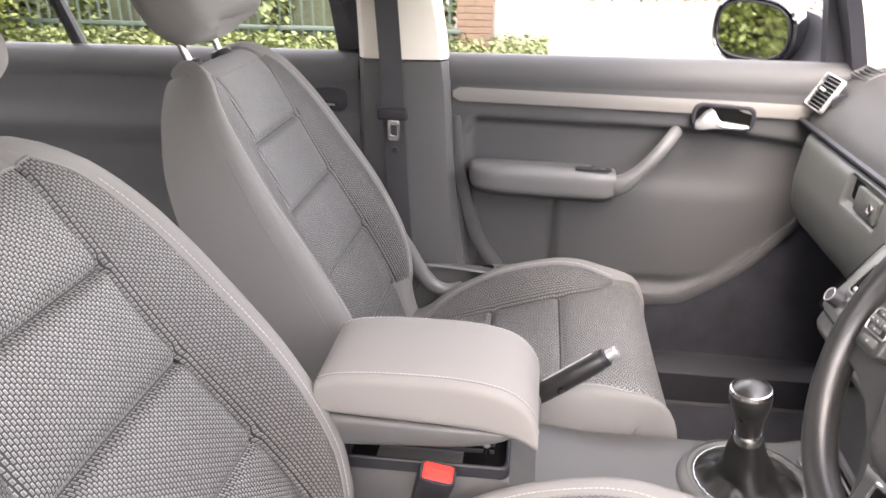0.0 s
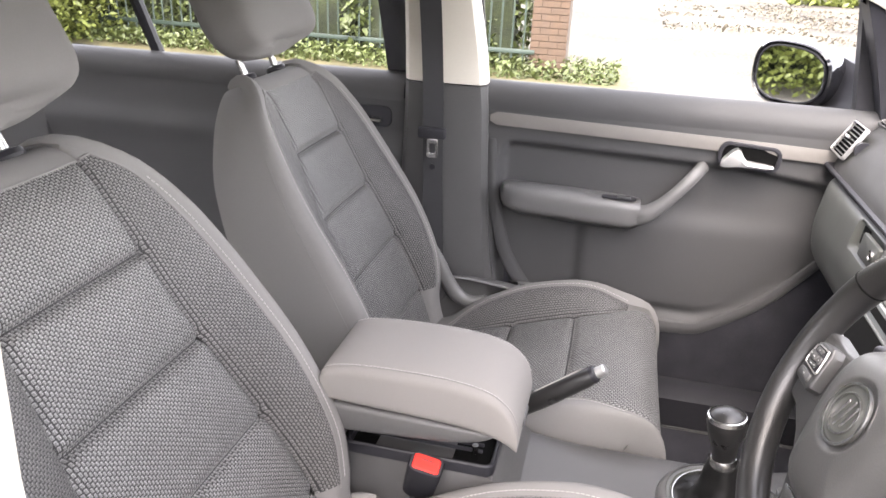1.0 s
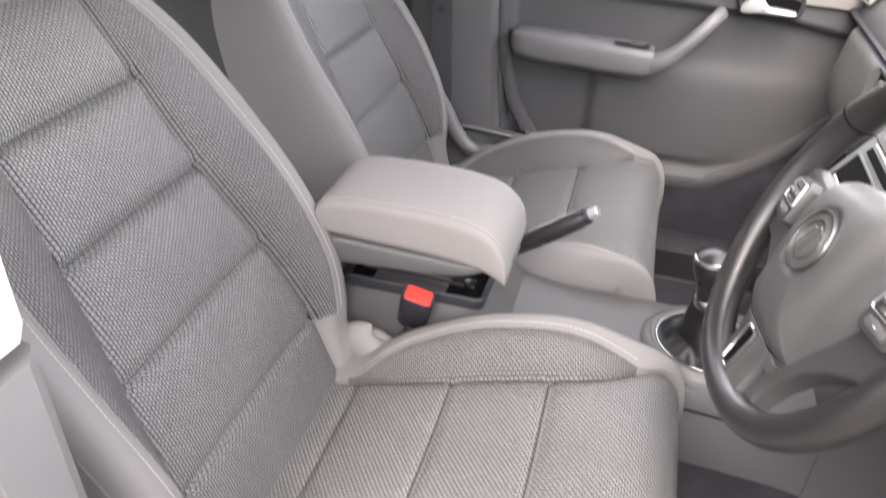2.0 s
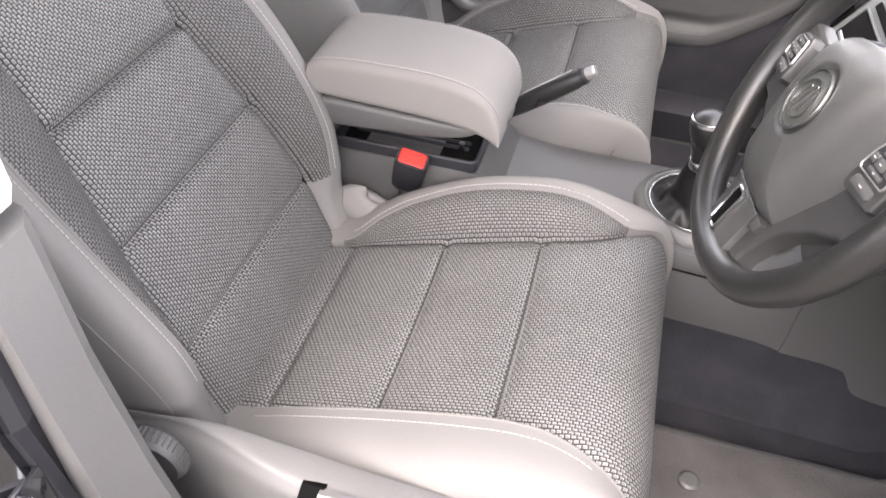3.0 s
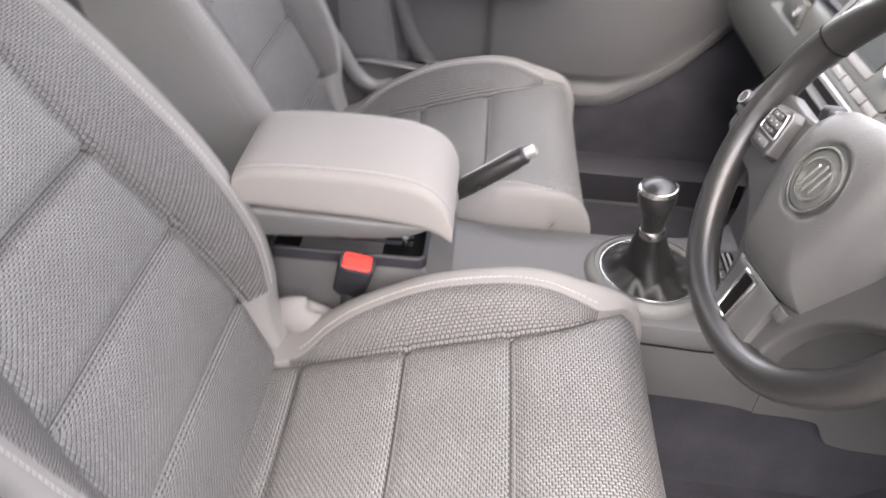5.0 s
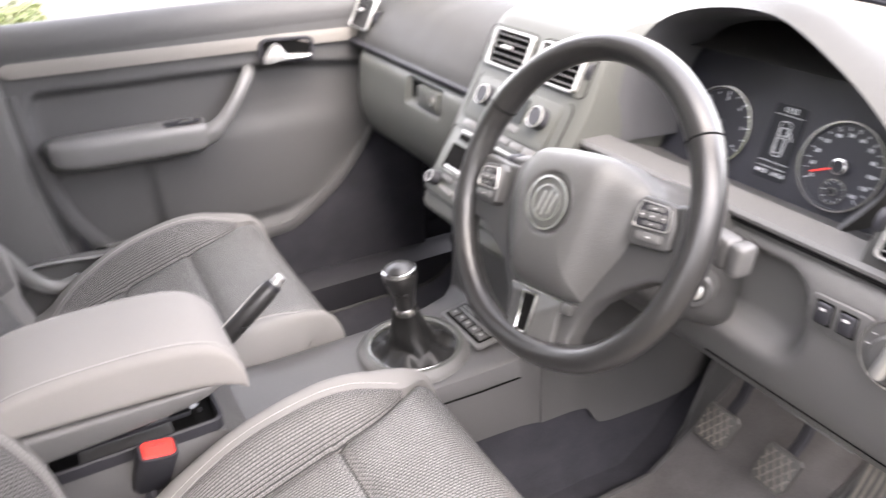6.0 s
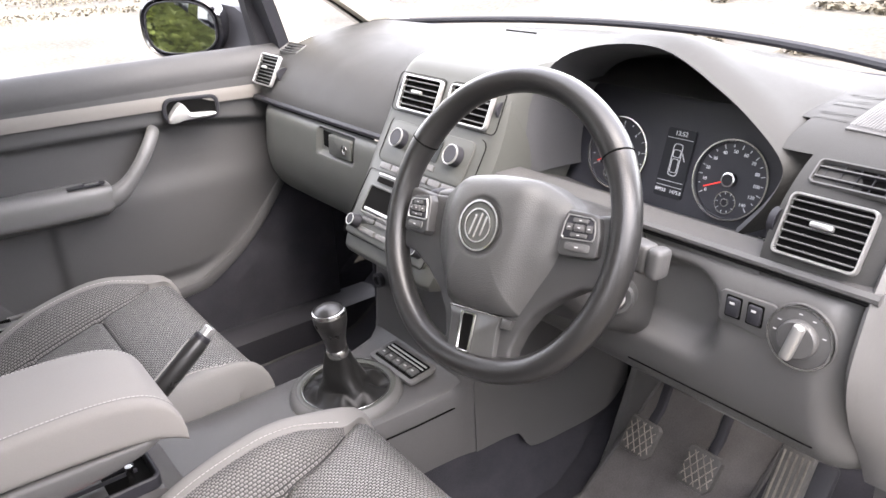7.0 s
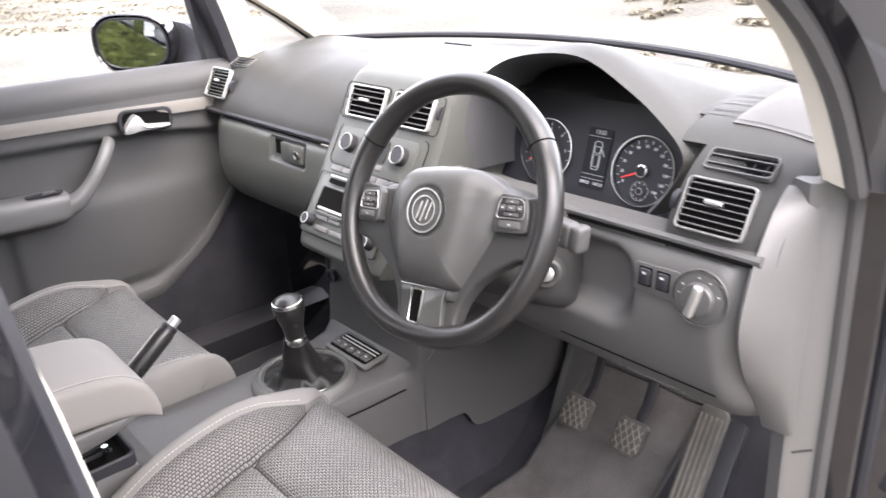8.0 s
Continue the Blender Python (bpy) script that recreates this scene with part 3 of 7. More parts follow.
# dark lower skirt under the border
def skirt(x, v):
    top = along([(-0.15, 0.76), (-0.118, 0.75), (-0.080, 0.675), (-0.02, 0.640), (0.10, 0.620), (0.25, 0.615), (0.345, 0.618), (0.39, 0.634), (0.488, 0.704), (0.557, 0.780), (0.60, 0.84), (0.72, 0.98)], x)
    q = panel(x, 0.470 + (top - 0.470) * v)
    return Vector((q.x, min(q.y, 0.7125) - 0.004, q.z))


part("door_skirt", surf(skirt, span(-0.10, XF - 0.002, 60), span(0, 1, 10)), M_CARPET, door, "black carpeted lower door skirt")
# armrest
def arm_ring(x, half, z, reach):
    pts = []
    for k in range(28):
        t = 2 * math.pi * k / 28
        c, q = math.cos(t), math.sin(t)
        pts.append(Vector((x, 0.722 - (reach + 0.022) * (0.5 + 0.5 * math.copysign(abs(c) ** 0.55, c)), z - 0.22 * half + 0.78 * half * math.copysign(abs(q) ** 0.6, q) - 0.010 * (c < 0) * (q < 0))))
    return pts
arm_keys = ((-0.122, 0.004, 0.918, 0.004), (-0.119, 0.022, 0.918, 0.020), (-0.110, 0.034, 0.918, 0.036), (-0.09, 0.040, 0.917, 0.046), (-0.05, 0.043, 0.915, 0.050), (0.05, 0.044, 0.913, 0.052), (0.14, 0.043, 0.910, 0.052), (0.180, 0.041, 0.908, 0.050), (0.196, 0.034, 0.908, 0.042))
part("armrest", loft([arm_ring(*k) for k in arm_keys]), M_TRIM, door, "padded grey armrest")
sw = part("window_switch_recess", plate(rrect(0.075, 0.022, 0.006), axes((0.148, 0.668, 0.9345), (1, 0, 0), (0, 1, 0)), 0.002), M_BLACK, door)
part("window_switch", rbox((0.158, 0.668, 0.938), (0.030, 0.014, 0.006), 0.002), M_DOOR, sw)
# pull handle: a bar that climbs from the armrest towards the dashboard
grab = smooth_line([(0.185, 0.678, 0.893), (0.212, 0.670, 0.905), (0.240, 0.670, 0.928), (0.268, 0.675, 0.958), (0.292, 0.686, 0.986), (0.308, 0.700, 1.004), (0.318, 0.716, 1.012)], 24)
part("pull_handle", tube(grab, [0.0145 + 0.010 * math.exp(-(((i - 1) / 5) ** 2)) for i in range(24)], 12, False, 0.8, (0, 1, 0)), M_TRIM, door, "curved grey pull handle")
# opener
well = part("opener_bezel", hoop(rrect(0.128, 0.056, 0.020), rrect(0.112, 0.040, 0.015), axes((0.405, 0.704, 1.047), (1, 0, -0.06), (0, 0, 1)), 0.008, 0.002), M_BLACK, door)
# flat black sheet painted as the shade in the opener's bowl
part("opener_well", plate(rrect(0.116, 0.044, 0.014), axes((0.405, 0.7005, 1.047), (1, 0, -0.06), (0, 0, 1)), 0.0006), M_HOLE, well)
part("door_opener", loft([[Vector((x, y, z + k)) for y, k in ((0.700, -h), (0.689 - b, -h * 0.85), (0.686 - b, 0), (0.689 - b, h * 0.85), (0.700, h))] for x, z, h, b in ((0.349, 1.030, 0.006, 0.0), (0.356, 1.034, 0.012, 0.004), (0.368, 1.041, 0.019, 0.006), (0.378, 1.045, 0.021, 0.006), (0.386, 1.043, 0.018, 0.006), (0.394, 1.036, 0.010, 0.006), (0.402, 1.0325, 0.0065, 0.006), (0.440, 1.030, 0.0055, 0.004), (0.455, 1.030, 0.003, 0.0))]), M_SILVER, well, "satin silver opener")
# outer skin
part("outer_skin", surf(lambda x, z: Vector((x, 0.80 + 0.025 * math.sin(math.pi * (z - 0.36) / 0.9), z)), span(-0.19, 0.95, 14), span(0.36, 1.14, 10), None, 0.003), M_GLOSS, door, "gloss black outer skin")
part("window_frame", tube([(-0.198, 0.770, 1.13), (-0.205, 0.735, 1.30), (-0.212, 0.690, 1.43), (-0.205, 0.655, 1.52)], 0.014, 8), M_BLACK, door, "black window frame")
window_pane(door, -0.19, 0.655, -0.21, 0.25)

# rear passenger door
rdoor = thing("rear_door", "closed dark rear car door with a long window", "car door", (-0.8, 0.74, 0.46))
part("window_rail", surf(lambda x, a: rail(x, a), span(-1.35, -0.365, 20), span(0, 1, 12)), M_DOOR, rdoor)
part("door_panel", surf(lambda x, z: Vector((x, 0.722 - 0.018 * math.exp(-(((z - 0.98) / 0.03) ** 2)), z)), span(-1.35, -0.365, 30), span(0.47, 1.10, 30)), M_DOOR, rdoor, "charcoal rear door panel")
ro = part("opener_bezel", plate(rrect(0.12, 0.05, 0.018), axes((-0.455, 0.716, 1.055), (1, 0, 0), (0, 0, 1)), 0.004, 0.002), M_BLACK, rdoor)
part("door_opener", loft([[Vector((x, y, z + k)) for y, k in ((0.710, -h), (0.690, -h * 0.8), (0.686, 0), (0.690, h * 0.8), (0.710, h))] for x, z, h in ((-0.510, 1.056, 0.010), (-0.50, 1.060, 0.020), (-0.49, 1.056, 0.016), (-0.48, 1.050, 0.007), (-0.415, 1.048, 0.005))]), M_CHROME, ro, "satin chrome opener")
part("window_frame", tube([(-1.03, 0.770, 1.14), (-1.06, 0.735, 1.28), (-1.10, 0.66, 1.50)], 0.016, 8), M_BLACK, rdoor, "black window bar")
part("outer_skin", surf(lambda x, z: Vector((x, 0.80 + 0.025 * math.sin(math.pi * (z - 0.36) / 0.9), z)), span(-1.9, -0.195, 10), span(0.36, 1.14, 10), None, 0.003), M_GLOSS, rdoor, "gloss black outer skin")
window_pane(rdoor, -1.9, -0.37, -1.9, -0.36)
part("rear_quarter", rbox((-1.65, 0.725, 0.80), (0.60, 0.03, 0.68), 0.01), M_DOOR, rdoor)
# driver's side rear door, closed
rd2 = thing("rear_door", "closed dark rear car door behind the driver's seat", "car door", (-0.8, -0.74, 0.46))
part("door_panel", rbox((-1.15, -0.745, 0.80), (1.50, 0.05, 0.70), 0.02), M_DARK, rd2)
part("outer_skin", surf(lambda x, z: Vector((x, -0.80 - 0.025 * math.sin(math.pi * (z - 0.36) / 0.9), z)), span(-1.9, -0.42, 10), span(0.36, 1.14, 10), None, 0.003), M_GLOSS, rd2, "gloss black outer skin")
wg = part("window_pane", surf(lambda a, b: Vector((-1.9 + 1.5 * b, -0.785 + 0.10 * a, 1.14 + 0.38 * a)), span(0, 1, 4), span(0, 1, 4)), M_GLASS, rd2, "clear side glass")
wg.visible_shadow = False

# driver's door, swung wide open on its hinges ahead of the opening
dd = thing("driver_door", "open dark driver's door swung out on its hinges", "car door", (0.83, -0.87, 0.40))
DR = Matrix.Translation((0.83, -0.88, 0)) @ Matrix.Rotation(radians(-72), 4, "Z")
part("door_panel", loft([[DR @ Vector((x, y, z)) for y, z in ((0.0, 0.42), (0.0, 1.12), (0.03, 1.15), (0.07, 1.14), (0.09, 0.80), (0.07, 0.40))] for x in (0.02, 0.4, 0.8, 1.02)]), M_DARK, dd, "charcoal door panel")
part("window_frame", tube([DR @ Vector(v) for v in ((0.10, 0.05, 1.14), (0.45, 0.02, 1.45), (0.98, -0.02, 1.52), (1.02, 0.05, 1.14))], 0.016, 8), M_BLACK, dd, "black window frame")
part("hinge", rbox((0.80, -0.83, 0.70), (0.08, 0.07, 0.06), 0.008), M_BLACK, dd)
part("hinge", rbox((0.80, -0.83, 0.98), (0.08, 0.07, 0.06), 0.008), M_BLACK, dd)


# ---- seats ----
def shell_point(q, cw, qo, w, hb, back=0.10):
    """Across half a padded panel: q 0..1 the middle, 1..2 the bolster's face, 2..3 its rounded edge, 3..4 the side. Gives the way out and the rise."""
    if q <= 1:
        return cw * q, 0.004 * q * q
    if q <= 2:
        f = q - 1
        return cw + (qo - cw) * f, 0.004 + (hb * 0.86) * math.sin(f * math.pi / 2) ** 1.1
    if q <= 3:
        f = q - 2
        top = 0.004 + hb * 0.86
        a = f * math.pi / 2
        return qo + (w - qo) * math.sin(a) ** 0.75, top + 0.012 * math.sin(math.pi * f) - (top + 0.035) * (1 - max(0.0, math.cos(a)) ** 0.62)
    f = q - 3
    return w - 0.02 * f * f, -0.035 - back * f


def build_seat(yc, dx, drop, recline, label, inner, group):
    seat = thing("car_seat", label, "car seat", (0.02 + dx, yc, 0.40), group)
    # cushion: the middle line from back to front
    line = np.array((0, -drop)) + smooth_line([(-0.255, 0.622), (-0.20, 0.626), (-0.146, 0.640), (-0.004, 0.684), (0.131, 0.727), (0.205, 0.745), (0.250, 0.748), (0.283, 0.734), (0.302, 0.700), (0.309, 0.650), (0.305, 0.595), (0.294, 0.545)], 111)
    way = np.r_[0, np.cumsum(np.hypot(*np.diff(line, axis=0).T))]

    def where(s):
        x, z = np.interp(s, way, line[:, 0]), np.interp(s, way, line[:, 1])
        d = 0.004
        tx = np.interp(s + d, way, line[:, 0]) - np.interp(s - d, way, line[:, 0])
        tz = np.interp(s + d, way, line[:, 1]) - np.interp(s - d, way, line[:, 1])
        k = math.hypot(tx, tz) or 1
        return x, z, -tz / k, tx / k

    def s_at(x):
        return float(np.interp(x, line[:75, 0], way[:75]))

    s0, s1, s2, s_tip, s_end = s_at(-0.146), s_at(-0.004), s_at(0.131), s_at(0.241), way[-1]
    CORE = [(0, 0.155), (s2, 0.155), (s_tip - 0.055, 0.159), (s_tip - 0.02, 0.170), (s_tip, 0.181), (s_tip + 0.020, 0.193), (s_tip + 0.045, 0.211), (s_tip + 0.08, 0.217), (s_end, 0.214)]
    ARC = [(0, 0.158), (s0 - 0.02, 0.157), (s0 + 0.01, 0.160), (s0 + 0.05, 0.180), (s0 + 0.10, 0.194), ((s0 + s_tip) / 2, 0.203), (s_tip - 0.09, 0.202), (s_tip - 0.04, 0.196), (s_tip - 0.015, 0.189), (s_tip, 0.183), (s_tip + 0.020, 0.194), (s_tip + 0.045, 0.212), (s_tip + 0.08, 0.218), (s_end, 0.215)]
    RISE = [(0, 0.003), (s0 - 0.01, 0.005), (s0 + 0.04, 0.028), (s0 + 0.09, 0.046), (s0 + 0.19, 0.064), (s_tip - 0.11, 0.056), (s_tip - 0.06, 0.040), (s_tip - 0.025, 0.020), (s_tip, 0.009), (s_tip + 0.03, 0.003), (s_end, 0.002)]
    WIDE = [(0, 0.228), (s0, 0.238), (s1, 0.246), (s2, 0.248), (s_tip, 0.246), (s_tip + 0.05, 0.240), (s_end, 0.234)]
    seams = [0.0, s0, s1, s2, s_end]

    def cushion(s, q, side=1, dip=True):
        x, z, nx, nz = where(s)
        # the bolster beside the driver's door and the one by the lever are flat and narrow, the others arched
        core = along(CORE, s) if q >= 0 else min(along(CORE, s) + (0.042 if inner < 0 and s > s0 else 0.0), 0.218)
        reach = along(ARC, s) if q >= 0 else core + 0.004
        dy, dn = shell_point(abs(q), core, reach, along(WIDE, s), along(RISE, s) * (1.0 if q >= 0 else 0.30), 0.10)
        if dip and abs(q) <= 1.001:
            for g in seams[1:4]:
                dn -= 0.008 * math.exp(-(((s - g) / 0.0055) ** 2))
            dn += 0.004 * abs(math.sin(math.pi * (s - s0) / (s1 - s0))) * (1 - q**4)
            dn -= 0.008 * math.exp(-(((1 - abs(q)) / 0.04) ** 2))
        if abs(q) > 1 and abs(q) < 1.2:
            dn -= 0.008 * math.exp(-(((abs(q) - 1) / 0.08) ** 2))
        return Vector((x + nx * dn + dx, yc + math.copysign(dy, q * side) if q else yc, z + nz * dn))

    base = part("seat_cushion", surf(lambda s, q: cushion(s, q) - Vector((0.012, 0, 0.012)), span(0.02, s_end - 0.02, 24), span(-1.0, 1.0, 16)), M_SEAM, seat)
    for a, b in zip(seams, seams[1:]):
        ss = span(a, b, 26 if b - a > 0.2 else 18)
        part("cushion_panel", surf(cushion, ss, span(-1, 1, 33), lambda s, q: (s, q * along(CORE, s))), M_CLOTH, seat, "dark woven cloth panel")
    for side in (1, -1):
        part("bolster_panel", surf(lambda s, q: cushion(s, q * side), span(s0 - 0.015, s_tip, 44), span(1, 2, 10), lambda s, q: (s, 0.17 + 0.075 * (q - 1))), M_CLOTH_SIDE, seat, "dark woven crescent panel")
        part("cushion_bolster", surf(lambda s, q: cushion(s, q * side), span(0, s_end, 46), span(2, 3, 9) + span(3.1, 4, 5)), M_GREY, seat, "smooth grey fabric bolster")
        part("cushion_bolster", surf(lambda s, q: cushion(s, q * side), span(0, s0 - 0.013, 8), span(1, 2, 8)), M_GREY, seat, "smooth grey fabric bolster")
        part("cushion_bolster", surf(lambda s, q: cushion(s, q * side), span(s_tip, s_end, 20), [1, 1.5, 2]), M_GREY, seat, "smooth grey fabric bolster")
        bits = []
        s = s0
        while s < s_tip + 0.0:
            bits.append(tube([cushion(s + 0.0045 * k, 2.06 * side) + Vector((0, 0, 0.0006)) for k in (0, 0.5, 1)], 0.00055, 5))
            s += 0.0062
        part("stitching", joined(*bits), M_THREAD, seat, "pale stitching")
        part("piping", tube([cushion(s, 1.995 * side) for s in span(s0 - 0.01, s_tip + 0.05, 60)], 0.0016, 6), M_GREY, seat)
        part("seam", tube([cushion(s, 1.0 * side) for s in span(s0, s_tip, 40)], 0.0014, 5), M_SEAM, seat, "dark sunken seam")
    for g in (s1, s2):
        part("seam", tube([cushion(g, q) for q in span(-0.99, 0.99, 30)], 0.0016, 5), M_SEAM, seat, "dark sunken seam")
        part("seam_thread", tube([cushion(g + 0.005, q) + Vector((0, 0, 0.0006)) for q in span(-0.97, 0.97, 30)], 0.0006, 5), M_GREY, seat, "thin thread seam")
    # backrest
    r = radians(recline)
    up, fw, foot = Vector((-math.sin(r), 0, math.cos(r))), Vector((math.cos(r), 0, math.sin(r))), Vector((-0.20 + dx, yc, 0.66 - drop))
    prof = smooth_line([(0.0, -0.09), (0.002, 0.0), (0.008, 0.09), (0.006, 0.25), (-0.004, 0.40), (-0.010, 0.50), (-0.020, 0.582), (-0.042, 0.618), (-0.070, 0.626), (-0.095, 0.616)], 91)
    pway = np.r_[0, np.cumsum(np.hypot(*np.diff(prof, axis=0).T))]
    u0 = float(np.interp(0.0, prof[:60, 1], pway[:60]))
    UEND = pway[-1]

    def bwhere(s):
        a, c = np.interp(s, pway, prof[:, 0]), np.interp(s, pway, prof[:, 1])
        d = 0.004
        ta = np.interp(s + d, pway, prof[:, 0]) - np.interp(s - d, pway, prof[:, 0])
        tc = np.interp(s + d, pway, prof[:, 1]) - np.interp(s - d, pway, prof[:, 1])
        k = math.hypot(ta, tc) or 1
        return foot + fw * float(a) + up * float(c), (fw * (tc / k) - up * (ta / k))

    def S(u):
        return u0 + u

    MID = [(0, 0.178), (S(0.073), 0.176), (S(0.15), 0.166), (S(0.215), 0.152), (S(0.35), 0.125), (S(0.477), 0.110), (S(0.57), 0.103), (UEND, 0.095)]
    OUT = [(0, 0.196), (S(0.03), 0.194), (S(0.06), 0.194), (S(0.10), 0.198), (S(0.16), 0.205), (S(0.25), 0.210), (S(0.36), 0.206), (S(0.45), 0.194), (S(0.53), 0.172), (S(0.57), 0.150), (S(0.600), 0.118), (UEND, 0.060)]
    WID = [(0, 0.222), (S(0.06), 0.238), (S(0.16), 0.250), (S(0.28), 0.254), (S(0.38), 0.249), (S(0.45), 0.238), (S(0.51), 0.220), (S(0.55), 0.200), (S(0.58), 0.178), (S(0.61), 0.148), (S(0.64), 0.118), (UEND, 0.092)]
    BUL = [(0, 0.006), (S(0.03), 0.016), (S(0.07), 0.034), (S(0.14), 0.053), (S(0.25), 0.050), (S(0.38), 0.032), (S(0.48), 0.018), (S(0.56), 0.008), (UEND, 0.004)]
    THK = [(0, 0.10), (S(0.2), 0.11), (S(0.4), 0.105), (S(0.52), 0.09), (S(0.60), 0.07), (UEND, 0.05)]
    TUCK = [(0, 1.0), (S(0.50), 1.0), (S(0.57), 0.55), (S(0.61), 0.25), (UEND, 0.1)]
    bs = [0.0, S(0.073), S(0.215), S(0.350), S(0.477), S(0.600)]

    def rest(s, q):
        p, n = bwhere(s)
        dy, dn = shell_point(abs(q), along(MID, s), along(OUT, s), along(WID, s), along(BUL, s), along(THK, s))
        if abs(q) <= 1.001:
            for g in bs[1:5]:
                dn -= 0.009 * math.exp(-(((s - g) / 0.0055) ** 2))
            for a, b in zip(bs, bs[1:]):
                if a <= s <= b:
                    dn += 0.005 * math.sin(math.pi * (s - a) / (b - a)) * (1 - q**4)
            dn -= 0.006 * math.exp(-(((1 - abs(q)) / 0.04) ** 2))
        elif abs(q) < 1.25:
            dn -= 0.004 * math.exp(-(((abs(q) - 1) / 0.06) ** 2))
        if dn < 0:
            dn *= along(TUCK, s)
        at = p + n * dn + Vector((0, math.copysign(dy, q) if q else 0, 0))
        if abs(q) > 3:
            f = abs(q) - 3
            at = p - n * 0.035 * along(TUCK, s) + Vector((0, math.copysign(dy, q), 0))
            now = (at - foot).dot(fw)
            at += fw * ((min(now, -along([(0, 0.135), (S(0.30), 0.135), (S(0.48), 0.125), (S(0.56), 0.110), (UEND, 0.098)], s)) - now) * f)
        return at

    part("backrest", surf(lambda s, q: rest(s, q) - fw * 0.014, span(0.02, S(0.56), 26), span(-1.0, 1.0, 16)), M_SEAM, seat)
    for a, b in zip(bs, bs[1:]):
        part("backrest_panel", surf(rest, span(a, b, 22), span(-1, 1, 29), lambda s, q: (s, q * along(MID, s))), M_CLOTH, seat, "dark woven cloth panel")
    for side in (1, -1):
        part("bolster_panel", surf(lambda s, q: rest(s, q * side), span(S(0.066), bs[5], 40), span(1, 2, 10), lambda s, q: (s, (q - 1) * math.hypot(along(OUT, s) - along(MID, s), along(BUL, s)))), M_CLOTH_SIDE, seat, "dark woven crescent panel")
        part("backrest_bolster", surf(lambda s, q: rest(s, q * side), span(0, UEND, 50), span(2, 3, 9) + span(3.1, 4, 6)), M_GREY, seat, "smooth grey fabric bolster")
        part("backrest_bolster", surf(lambda s, q: rest(s, q * side), span(0, S(0.066), 6), span(1, 2, 6)), M_GREY, seat, "smooth grey fabric bolster")
        bits, s = [], S(0.07)
        while s < S(0.55):
            bits.append(tube([rest(s + 0.0045 * k, 2.07 * side) + fw * 0.0005 for k in (0, 0.5, 1)], 0.00055, 5))
            s += 0.0062
        part("stitching", joined(*bits), M_THREAD, seat, "pale stitching")
        part("piping", tube([rest(s, 1.995 * side) for s in span(S(0.06), bs[5], 60)], 0.0018, 6, up=fw), M_GREY, seat)
        part("side_seam", tube([rest(s, 2.72 * side) for s in span(0.02, S(0.50), 40)], 0.0008, 5), M_GREY, seat)
    part("top_roll", surf(rest, span(bs[5], UEND, 12), span(-2, 2, 31)), M_GREY, seat, "smooth grey fabric top")
    part("piping", tube([rest(bs[5], q) for q in span(-2, 2, 30)], 0.0018, 6), M_GREY, seat)
    for g in bs[1:5]:
        part("seam", tube([rest(g, q) for q in span(-0.99, 0.99, 26)], 0.0016, 5), M_SEAM, seat, "dark sunken seam")
        part("seam_thread", tube([rest(g + 0.005, q) + fw * 0.0006 for q in span(-0.97, 0.97, 26)], 0.0006, 5), M_GREY, seat, "thin thread seam")
    # back of the backrest
    def rear(s, f):
        a, b = rest(s, 4), rest(s, -4)
        return a.lerp(b, f) - fw * 0.018 * math.sin(math.pi * f)
    part("back_panel", surf(rear, span(0, UEND, 24), span(0, 1, 13)), M_DARK, seat, "dark plain seat back")
    # headrest on two posts
    hbm = surf(lambda a, b: foot + up * (0.765 + 0.100 * math.copysign(abs(math.sin(a)) ** 0.5, math.sin(a)) + 0.012 * math.cos(b))
        + fw * (-0.035 + 0.062 * math.copysign(abs(math.cos(a)) ** 0.55 * abs(math.cos(b)) ** 0.55, math.cos(b)) - 0.018 * math.sin(a) + 0.01 * abs(math.sin(b)) ** 3)
        + Vector((0, 0.148 * abs(math.cos(a)) ** 0.35 * math.copysign(abs(math.sin(b)) ** 0.6, math.sin(b)), 0)), span(-math.pi / 2 + 0.02, math.pi / 2 - 0.02, 26), [2 * math.pi * i / 40 for i in range(40)], None, 0.0, True)
    hbm.verts.ensure_lookup_table()
    hbm.faces.new([hbm.verts[i] for i in range(40)]), hbm.faces.new([hbm.verts[25 * 40 + i] for i in range(40)])
    part("headrest", hbm, M_GREY, seat, "padded grey fabric headrest")
    for side in (1, -1):
        y = Vector((0, 0.062 * side, 0))
        post = part("post", tube([foot + up * h - fw * 0.070 + y for h in (0.58, 0.63, 0.67, 0.72)], 0.0065, 12, up=fw), M_CHROME, seat, "chrome headrest post")
        part("post_sleeve", revolve([(0.010, 0.0), (0.019, 0.0), (0.020, 0.004), (0.017, 0.010), (0.009, 0.012)], axes(foot + up * 0.626 - fw * 0.070 + y, (0, 1, 0), -fw), 20), M_BLACK, post)
    side = inner
    part("hinge_cover", surf(lambda a, b: Vector((-0.148 + dx + 0.058 * math.cos(a) * math.cos(b), yc + side * (0.226 + 0.026 * math.cos(a) * math.sin(b)), 0.652 - drop + 0.034 * math.sin(a) - 0.012 * math.cos(b))), span(-1.54, 1.54, 16), [2 * math.pi * i / 24 for i in range(24)], None, 0, True), M_GREY, seat, "grey fabric hinge cover")
    # frame, valance on the outer side
    out = -inner
    def val(u, v):
        x = -0.262 + 0.545 * u
        top = along([(0, 0.715), (0.10, 0.728), (0.20, 0.741), (0.32, 0.738), (0.48, 0.729), (0.70, 0.722), (0.88, 0.714), (1, 0.690)], u)
        shelf = along([(0, 0.006), (0.12, 0.008), (0.22, 0.018), (0.34, 0.034), (0.45, 0.040), (0.9, 0.038), (1, 0.026)], u)
